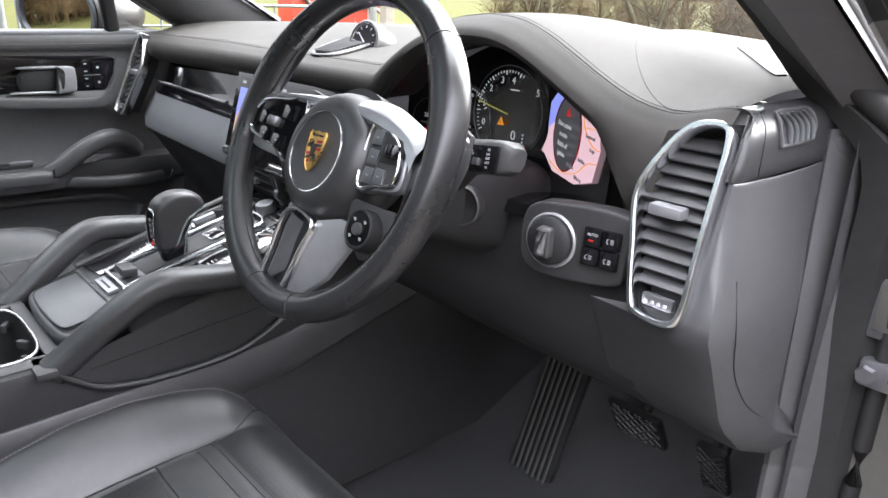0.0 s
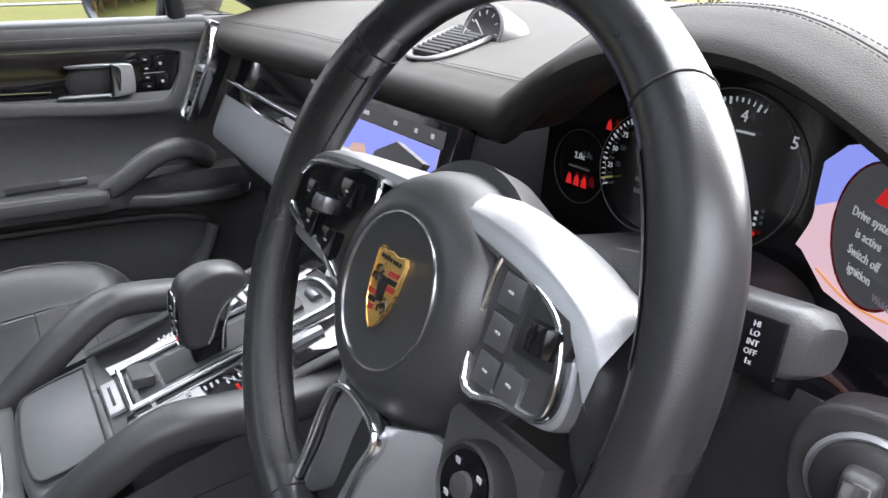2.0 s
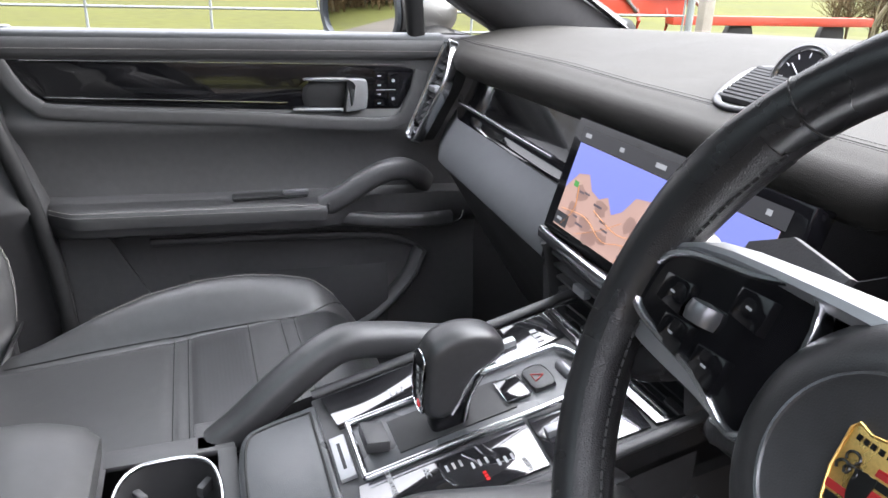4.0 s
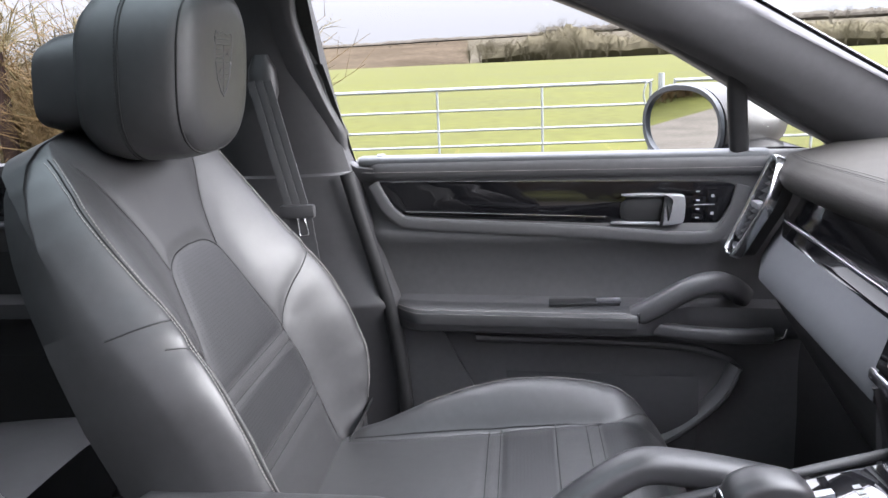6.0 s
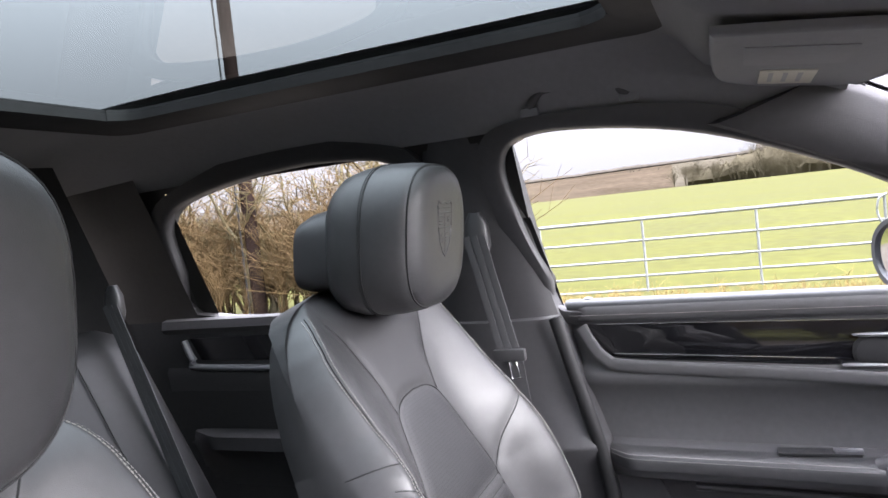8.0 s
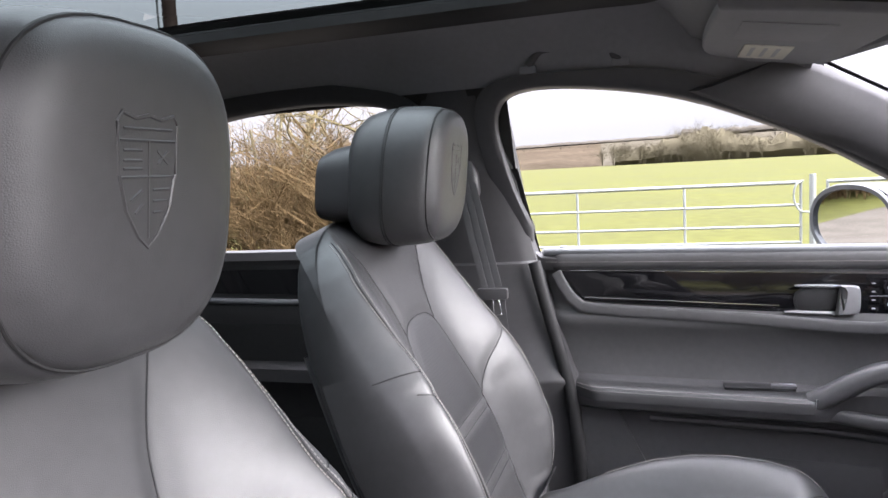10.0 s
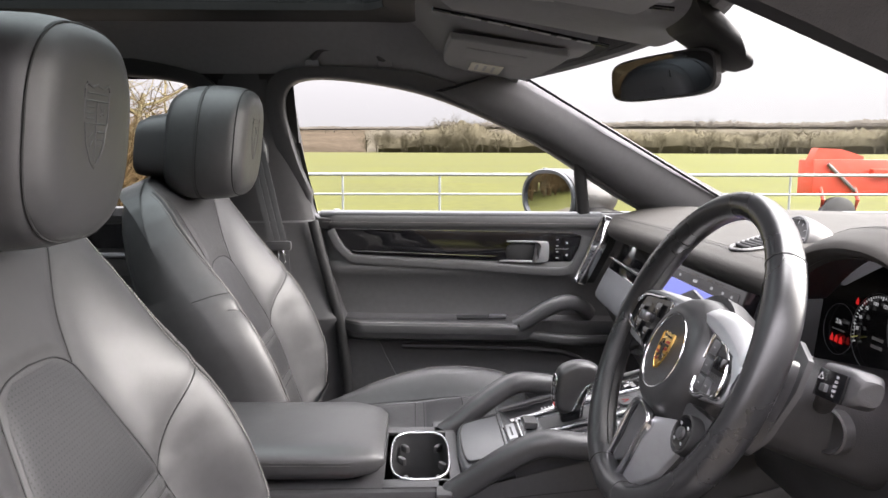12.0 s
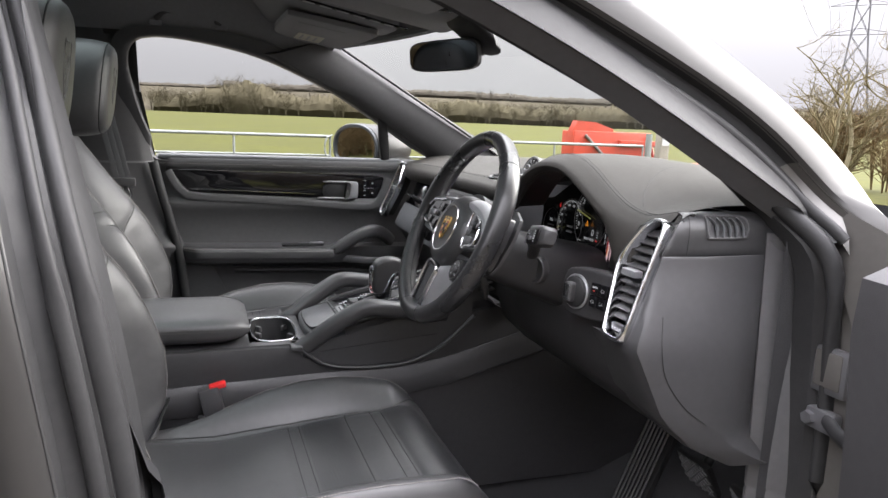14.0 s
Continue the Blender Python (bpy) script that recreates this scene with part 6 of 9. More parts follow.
for a0, a1, label in ((45, 135, "polished black leather rim top"), (135, 256, "black leather rim side"), (256, 284, "black leather rim foot"), (284, 405, "black leather rim side")):
    n = int((a1 - a0) / 2.5)
    part("rim", skin([rim_ring(radians(a0 + 0.2 + (a1 - a0 - 0.4) * i / n)) for i in range(n + 1)]), RIM_LEATHER, wheel, label)
for a in (45, 135, 256, 284):
    part("rim_seam", tube(rim_ring(radians(a), 0.0001), 0.0006, n=6, closed=True), SEAM, wheel)
for a0, a1 in ((142, 172), (186, 250), (290, 354), (8, 38)):
    n = int((a1 - a0) / 2.5)
    part("punched_grip", sheet([rim_ring(radians(a0 + (a1 - a0) * i / n), 0.0006, (radians(125), radians(235))) for i in range(n + 1)]), RIM_PUNCHED, wheel, "punched leather grip")
    line = [rim_ring(radians(a0 + (a1 - a0) * i / (n * 3)), 0.0010, (radians(180), radians(181)))[0] for i in range(n * 3 + 1)]
    part("grip_stitching", stitches(line, 0.0055, 0.004, 0.0009, WN), RUBBER, wheel)

# hub pad, set back behind the rim's plane
HC = WC - WN * 0.020 - WV * 0.009


def hp(u, v, n=0.0):
    return HC + WU * u + WV * v + WN * n


part("hub", lathe([(0.0, -0.040), (0.060, -0.040), (0.0695, -0.030), (0.0722, -0.018), (0.0720, -0.006), (0.0695, 0.007), (0.0645, 0.018), (0.0580, 0.0252), (0.0510, 0.0292), (0.0440, 0.0305), (0.0405, 0.0296), (0.0, 0.0302)], HC + WN * 0.004, WN, 64), GRIP_LEATHER, wheel, "round domed black airbag pad")
part("hub_ring", lathe([(0.0408, 0.0286), (0.0413, 0.0306), (0.0424, 0.0308), (0.0430, 0.0290)], HC + WN * 0.0045, WN, 64), CHROME, wheel, "thin chrome ring on the pad")
shield = [(-0.0165, 0.021), (-0.0140, 0.0245), (-0.0070, 0.0225), (0.0, 0.0240), (0.0070, 0.0225), (0.0140, 0.0245), (0.0165, 0.021), (0.0155, 0.002), (0.0120, -0.011), (0.0055, -0.021), (0.0, -0.0255), (-0.0055, -0.021), (-0.0120, -0.011), (-0.0155, 0.002)]
shield = [(u * 0.82, v * 0.84) for u, v in shield]
crest = part("crest", plate([hp(u, v, 0.0362) for u, v in shield], WN * -0.003, 0.0008), GOLD, wheel, "gold, red and black enamel shield crest")
cp = lambda u, v, n: hp(u * 0.82, v * 0.84, n)
for k, mat in enumerate((RED_ENAMEL, BLACK_ENAMEL, RED_ENAMEL)):
    u0 = 0.0030 + 0.0036 * k
    v0 = 0.0005 + 0.0046 * k
    part("enamel_bar", plate([cp(0.0025, v0, 0.0367), cp(0.0140 - 0.0006 * k, v0 + 0.0008, 0.0367), cp(0.0146 - 0.0002 * k, v0 + 0.0042, 0.0367), cp(0.0025, v0 + 0.0034, 0.0367)], WN * -0.0008, 0), mat, crest)
    v1 = -0.0055 - 0.0046 * k
    half = 0.0138 - 0.0030 * k
    part("enamel_bar", plate([cp(-half, v1 - 0.0008, 0.0367), cp(-0.0025, v1, 0.0367), cp(-0.0025, v1 + 0.0034, 0.0367), cp(-half - 0.0008, v1 + 0.0028, 0.0367)], WN * -0.0008, 0), mat, crest)
part("enamel_shield", plate([hp(u * 0.30, v * 0.34 + 0.0005, 0.0371) for u, v in shield], WN * -0.001, 0), BLACK_ENAMEL, crest)
for u, v in ((-0.0085, 0.0105), (-0.0065, 0.0050), (-0.0105, 0.0050), (0.0065, -0.0065), (0.0055, -0.0115), (0.0090, -0.0090)):
    arcp = [cp(u + 0.0032 * math.cos(a), v + 0.0026 * math.sin(a), 0.0367) for a in [math.pi * (k - 2) / 8 for k in range(13)]]
    part("relief", tube(arcp, 0.0006, n=5), BLACK_ENAMEL, crest)
for u in (-0.011, -0.0075, -0.004, 0.0, 0.004, 0.0075, 0.011):
    part("relief", plate([cp(u + a, 0.0190 + b, 0.0367) for a, b in ((-0.0012, -0.0012), (0.0012, -0.0012), (0.0012, 0.0014), (-0.0012, 0.0014))], WN * -0.0005, 0), BLACK_ENAMEL, crest)
part("crest_edge", tube([cp(u / 0.82, v / 0.84, 0.0364) for u, v in shield], 0.0006, n=5, closed=True), GOLD, crest)

# spokes: silver cover over the hub, button pods left and right
TOPS = {1: [(0.0, 0.042, 0.054), (0.022, 0.041, 0.0565), (0.045, 0.038, 0.0588), (0.060, 0.0355, 0.0580), (0.075, 0.0330, 0.0558), (0.090, 0.0300, 0.0515), (0.105, 0.0255, 0.0460), (0.120, 0.0175, 0.0410), (0.1285, 0.008, 0.0380), (0.136, -0.002, 0.0345)],
        -1: [(0.0, 0.042, 0.054), (0.03, 0.0425, 0.0535), (0.06, 0.0425, 0.0515), (0.09, 0.0415, 0.0495), (0.115, 0.040, 0.0475), (0.135, 0.037, 0.0445), (0.150, 0.031, 0.038), (0.160, 0.022, 0.029)]}
for s in (-1, 1):
    T = TOPS[s]
    rows = [[wp(s * u, v - 0.004, 0.000) for u, v, w in T], [wp(s * u, v, 0.0045) for u, v, w in T], [wp(s * u, v + (w - v) * 0.40, 0.0035) for u, v, w in T], [wp(s * u, v + (w - v) * 0.46, 0.0024) for u, v, w in T],
            [wp(s * u, w, -0.010) for u, v, w in T], [wp(s * u, w + 0.0005, -0.014) for u, v, w in T], [wp(s * u, w - 0.006, -0.040) for u, v, w in T]]
    part("spoke_cover", sheet(rows), SILVER, wheel, "bright silver cover arching over the hub")
PODS = {1: [(0.062, 0.034), (0.085, 0.0305), (0.106, 0.0235), (0.116, 0.012), (0.121, -0.006), (0.117, -0.018), (0.095, -0.022), (0.066, -0.026)],
        -1: [(-0.060, 0.039), (-0.10, 0.0375), (-0.138, 0.032), (-0.154, 0.020), (-0.157, 0.002), (-0.145, -0.008), (-0.100, -0.016), (-0.062, -0.026)]}
for s in (-1, 1):
    ring = smoothed([wp(u, v, -0.003 + 0.06 * (abs(u) - 0.062)) for u, v in PODS[s]], 5, True)
    part("pod_frame", tube(ring, 0.0024, 0.006, up=WN, power=3, closed=True), CHROME, wheel, "thin silver frame of the button pod")
    part("pod", plate([p + WN * 0.003 for p in ring], WN * -0.024, 0), SOFT_BLACK if s > 0 else GLOSS_BLACK, wheel)
    part("spoke_root", plate([p + WN * -0.008 for p in smoothed([wp(s * 0.122, 0.030), wp(s * 0.140, 0.036), wp(s * 0.164, 0.044), wp(s * 0.170, 0.0), wp(s * 0.160, -0.045), wp(s * 0.142, -0.040), wp(s * 0.124, -0.024), wp(s * 0.120, 0.0)], 5, True)], WN * -0.018, 0.007, 3), RIM_LEATHER, wheel)
    k = s * (1.0 if s > 0 else 1.27)
    part("spoke_cheek", plate([p + WN * -0.001 for p in smoothed([wp(k * 0.095, 0.029), wp(k * 0.112, 0.0245), wp(k * 0.1215, 0.012), wp(k * 0.1262, -0.006), wp(k * 0.1222, -0.0212), wp(s * 0.095, -0.0268), wp(s * 0.064, -0.0305), wp(s * 0.060, 0.0)], 4, True)], WN * -0.010, 0.003), SILVER, wheel)
    part("shift_paddle", plate([wp(s * u, v, -0.040) for u, v in ((0.085, 0.055), (0.125, 0.062), (0.150, 0.050), (0.155, 0.02), (0.145, -0.03), (0.13, -0.05), (0.11, -0.02), (0.10, 0.02))], WN * -0.006, 0.002), SOFT_BLACK, wheel, "black shift paddle")
for u, v, w in ((0.078, 0.022, 0.0075), (0.079, 0.003, 0.0075), (0.080, -0.015, 0.0075), (0.0975, -0.0135, 0.0075)):
    part("wheel_button", plate([wp(u + a * w, v + b * 0.0078, 0.003 + 0.06 * (u - 0.062)) for a, b in ((-1, -1), (1, -0.92), (1, 0.92), (-1, 1))], WN * -0.005, 0.0012), GUNMETAL, wheel)
    part("button_mark", plate([wp(u + a, v + b, 0.0036 + 0.06 * (abs(u) - 0.062)) for a, b in ((-0.0017, -0.0004), (0.0017, -0.0008), (0.0017, 0.0003), (-0.0017, 0.0006))], WN * -0.0004, 0), WHITE_MARK, wheel)
part("wheel_button", plate([wp(0.107 + a, 0.010 + b, 0.005) for a, b in ((-0.016, -0.010), (0.012, -0.009), (0.014, 0.006), (0.008, 0.014), (-0.016, 0.020))], WN * -0.005, 0.0014), DARK, wheel)
part("thumb_wheel", lathe([(0.0, -0.007), (0.009, -0.006), (0.010, 0), (0.009, 0.006), (0, 0.007)], wp(0.107, 0.012, 0.003), WV, 20), GLOSS_BLACK, wheel, "ribbed thumb wheel")
part("thumb_wheel", lathe([(0.0, -0.006), (0.009, -0.005), (0.010, 0), (0.009, 0.005), (0, 0.006)], wp(-0.110, 0.010, 0.003), WV, 20), GUNMETAL, wheel, "ribbed thumb wheel")
for u, v in ((-0.088, 0.024), (-0.132, 0.012), (-0.121, -0.006), (-0.094, -0.010)):
    part("wheel_button", plate([wp(u + a, v + b, 0.003 + 0.06 * (abs(u) - 0.062)) for a, b in ((-0.010, -0.007), (0.010, -0.009), (0.010, 0.008), (-0.010, 0.007))], WN * -0.005, 0.0012), GLOSS_BLACK, wheel)
    part("button_mark", plate([wp(u + a, v + b, 0.0036 + 0.06 * (abs(u) - 0.062)) for a, b in ((-0.0017, -0.0004), (0.0017, -0.0008), (0.0017, 0.0003), (-0.0017, 0.0006))], WN * -0.0004, 0), WHITE_MARK, wheel)
# lower spoke: a thin frame round a recess, with a wide flank on each side
VF = [(-0.020, -0.074, 0.006), (0.026, -0.077, 0.006), (0.020, -0.105, 0.004), (-0.004, -0.158, -0.003), (-0.040, -0.158, -0.003), (-0.034, -0.120, 0.002)]
vf = smoothed([wp(*q) for q in VF], 5, True)
part("lower_spoke_frame", tube(vf, 0.0024, 0.005, up=WN, power=3, closed=True, n=12), CHROME, wheel, "thin bright frame of the lower spoke")
part("lower_spoke_recess", plate([wp(u, v, n - 0.010) for u, v, n in VF], WN * -0.003, 0), DARK, wheel)
part("lower_spoke_cheek", plate([wp(-0.020, -0.076, 0.004), wp(0.000, -0.085, -0.008), wp(-0.018, -0.138, -0.010), wp(-0.038, -0.156, -0.004)], WN * -0.003, 0.001), GUNMETAL, wheel)
part("lower_spoke_flank", plate([wp(0.025, -0.074, 0.003), wp(0.050, -0.064, -0.006), wp(0.074, -0.068, -0.018), wp(0.040, -0.128, -0.020), wp(0.012, -0.158, -0.014), wp(-0.004, -0.160, -0.005), wp(0.020, -0.105, 0.002)], WN * -0.006, 0.0015), SILVER, wheel, "wide silver spoke flank")
part("lower_spoke_flank", plate([wp(-0.022, -0.074, 0.003), wp(-0.048, -0.066, -0.010), wp(-0.066, -0.072, -0.020), wp(-0.060, -0.130, -0.020), wp(-0.050, -0.157, -0.012), wp(-0.040, -0.160, -0.005)], WN * -0.006, 0.0015), SILVER, wheel, "wide silver spoke flank")
part("hub_back", lathe([(0.0, -0.07), (0.055, -0.07), (0.068, -0.04), (0.070, -0.02), (0, -0.02)], WC, WN, 40), SOFT_BLACK, wheel)
# drive mode dial
mc = wp(0.091, -0.066, 0.000)
part("mode_dial", lathe([(0.0, -0.030), (0.020, -0.030), (0.0205, -0.004), (0.0195, 0.002), (0.018, 0.003), (0.0165, 0.001), (0.0, 0.001)], mc, WN, 40), RUBBER, wheel, "knurled black drive mode dial")
part("mode_dial_face", lathe([(0.0, 0.001), (0.016, 0.001), (0.016, 0.0022), (0.0, 0.0022)], mc, WN, 32), GLOSS_BLACK, wheel)
part("mode_button", lathe([(0.0, 0.002), (0.0065, 0.002), (0.006, 0.005), (0.0, 0.0055)], mc, WN, 24), SOFT_BLACK, wheel)
for k in range(4):
    a = radians(45 + 90 * k)
    p = mc + WU * 0.0115 * math.cos(a) + WV * 0.0115 * math.sin(a) + WN * 0.0026
    part("mode_mark", block(p, (0.003, 0.0006, 0.003), 0), WHITE_MARK, wheel)
part("mode_bracket", plate([wp(0.055, -0.040, -0.006), wp(0.12, -0.040, -0.010), wp(0.122, -0.085, -0.016), wp(0.085, -0.095, -0.014), wp(0.06, -0.075, -0.008)], WN * -0.012, 0.003), SOFT_BLACK, wheel)

# wiper stalk and cruise stalk on the column
st = thing("wiper_stalk", (0.43, 0.15, 1.03), "black column stalk with wiper settings", "control stalk")
rows = [oval(c, V((0.05, 0.25, 0.97)), V((0.30, 0.92, -0.2)), a, b, p, 24) for c, a, b, p in ((V((0.430, 0.150, 1.015)), 0.010, 0.010, 2.2), (V((0.455, 0.140, 1.035)), 0.012, 0.011, 2.2), (V((0.472, 0.132, 1.050)), 0.015, 0.013, 3), (V((0.480, 0.130, 1.054)), 0.0175, 0.015, 5), (V((0.512, 0.127, 1.059)), 0.0170, 0.015, 5), (V((0.524, 0.127, 1.060)), 0.0165, 0.014, 4), (V((0.532, 0.128, 1.060)), 0.011, 0.010, 3))]
part("arm", skin(rows), SOFT_BLACK, st)
SB2 = basis((1, -0.06, 0.12), (0.03, 0.30, 0.95))
part("setting_plate", block((0.500, 0.1125, 1.058), (0.046, 0.026, 0.003), 0.001, SB2), GLOSS_BLACK, st)
for i, tx in enumerate(("HI", "LO", "INT", "OFF", "1x")):
    writing("setting_text", tx, 0.0037, V((0.508, 0.1125, 1.059)) + SB2 @ V((0.002, 0.0085 - 0.0042 * i, 0.0022)), WHITE_MARK, st, SB2)
part("setting_slider", block(V((0.496, 0.1125, 1.058)) + SB2 @ V((0, -0.004, 0.003)), (0.009, 0.007, 0.004), 0.001, SB2), GUNMETAL, st)
part("wiper_mark", tube([V((0.486, 0.1125, 1.058)) + SB2 @ V(q) for q in ((-0.004, 0.002, 0.002), (0, 0.008, 0.002), (0.004, 0.002, 0.002), (-0.004, 0.002, 0.002))], 0.0005, n=4), WHITE_MARK, st)
part("column_socket", lathe([(0.018, 0.0), (0.022, 0.004), (0.024, 0.002), (0.024, -0.01)], V((0.425, 0.160, 0.985)), (0.25, -0.95, 0.1), 32), SOFT_BLACK, st)
part("column_socket_well", lathe([(0, 0.0), (0.019, 0.0), (0.019, -0.004), (0, -0.004)], V((0.425, 0.161, 0.985)), (0.25, -0.95, 0.1), 32), DARK, st)
ls = thing("cruise_stalk", (0.29, 0.12, 0.98), "short black column stalk with cruise control settings", "control stalk")
part("arm", skin([oval(c, V((0, 0.25, 0.97)), V((0, 0.97, -0.25)), a, b, 3, 16) for c, a, b in ((V((0.30, 0.12, 0.985)), 0.008, 0.008), (V((0.255, 0.10, 0.965)), 0.012, 0.010), (V((0.205, 0.095, 0.955)), 0.012, 0.010), (V((0.195, 0.095, 0.953)), 0.007, 0.006))]), SOFT_BLACK, ls)
for k in range(3):
    part("setting_bar", block((0.23 - 0.012 * k, 0.0855, 0.962), (0.008, 0.001, 0.002), 0), WHITE_MARK, ls)

st.location += V((0.018, -0.005, 0.008))
ls.location += V((0.020, 0.0, 0.007))

# ---- front seats ----
SX = -0.368                      # middle of the passenger seat
SUP, SFW = V((0, -0.36, 0.933)), V((0, 0.933, 0.36))
SBASE = V((SX, -0.534, 0.700))


def poly_distance(px, py, lines):
    """Smallest distance from the grid points to a set of polylines."""
    best = np.full(px.shape, 9.0)
    for pts in lines:
        for (ax, ay), (bx, by) in zip(pts, pts[1:]):
            dx, dy = bx - ax, by - ay
            t = np.clip(((px - ax) * dx + (py - ay) * dy) / max(dx * dx + dy * dy, 1e-9), 0, 1)
            best = np.minimum(best, np.hypot(px - ax - t * dx, py - ay - t * dy))
    return best


def mirrored(lines):
    return [[(s * x, y) for x, y in l] for l in lines for s in (1, -1)]


def flatten(points, n=6):
    return [(p.x, p.y) for p in smoothed([(x, y, 0) for x, y in points], n)]


PANEL = flatten([(0.150, -0.02), (0.149, 0.08), (0.130, 0.195), (0.103, 0.275), (0.085, 0.335), (0.072, 0.364), (0.045, 0.380), (0.0, 0.385)], 5)
BACK_SEAMS = mirrored([PANEL, flatten([(0.074, 0.365), (0.088, 0.42), (0.117, 0.475), (0.146, 0.525)], 5), flatten([(0.130, 0.195), (0.165, 0.240), (0.205, 0.272), (0.245, 0.300)], 5)])
BACK_CROSS = [[(-0.129, 0.190), (0.129, 0.190)], [(-0.133, 0.170), (0.133, 0.170)], [(-0.147, 0.080), (0.147, 0.080)], [(-0.148, 0.060), (0.148, 0.060)]]
RIDGE = flatten([(0.216, 0.0), (0.238, 0.10), (0.236, 0.20), (0.222, 0.29), (0.214, 0.335), (0.214, 0.38), (0.212, 0.44), (0.206, 0.48), (0.194, 0.515), (0.176, 0.542)], 5)
NOTCH = flatten([(0.213, 0.322), (0.230, 0.328), (0.247, 0.333), (0.262, 0.336)], 6)


def half_width(s):
    return np.interp(s, [-0.06, -0.03, 0, 0.03, 0.06, 0.10, 0.25, 0.33, 0.40, 0.45, 0.49, 0.52, 0.545, 0.565, 0.578], [0.165, 0.205, 0.232, 0.248, 0.259, 0.267, 0.272, 0.264, 0.252, 0.242, 0.230, 0.214, 0.190, 0.150, 0.09])


def back_depth(x, s):
    """How far the back's cover stands out of the seat-back plane."""
    ax = np.abs(x)
    w = half_width(s)
    p = np.interp(s, [0, 0.08, 0.2, 0.30, 0.37, 0.56], [0.150, 0.149, 0.130, 0.100, 0.085, 0.11])
    wing = np.interp(s, [-0.06, -0.02, 0.03, 0.08, 0.16, 0.23, 0.30, 0.36, 0.42, 0.48, 0.56], [0.012, 0.045, 0.070, 0.080, 0.078, 0.072, 0.061, 0.047, 0.032, 0.018, 0.006])
    u = np.clip((ax - p) / np.maximum(w - p, 1e-3), 0, 1)
    d = wing * (0.5 - 0.5 * np.cos(np.clip(u * 1.25, 0, 1) * math.pi)) - 0.055 * np.clip((u - 0.72) / 0.28, 0, 1) ** 2.2
    d += 0.010 * np.sin(np.clip((s - 0.02) / 0.35, 0, 1) * math.pi)
    d -= 0.045 * np.clip((s - 0.48) / 0.098, 0, 1) ** 2.2
    near = poly_distance(x, s, BACK_SEAMS)
    d -= 0.0026 * np.exp(-(near / 0.011) ** 2)
    d -= 0.0008 * np.exp(-(poly_distance(x, s, mirrored([RIDGE, NOTCH])) / 0.006) ** 2)
    d -= 0.0022 * np.exp(-(poly_distance(x, s, BACK_CROSS) / 0.008) ** 2)
    return d


def back_point(x, s, lift=0.0):
    d = float(back_depth(np.array([x]), np.array([s]))[0]) + lift
    return SBASE + V((x, 0, 0)) + SUP * s + SFW * d


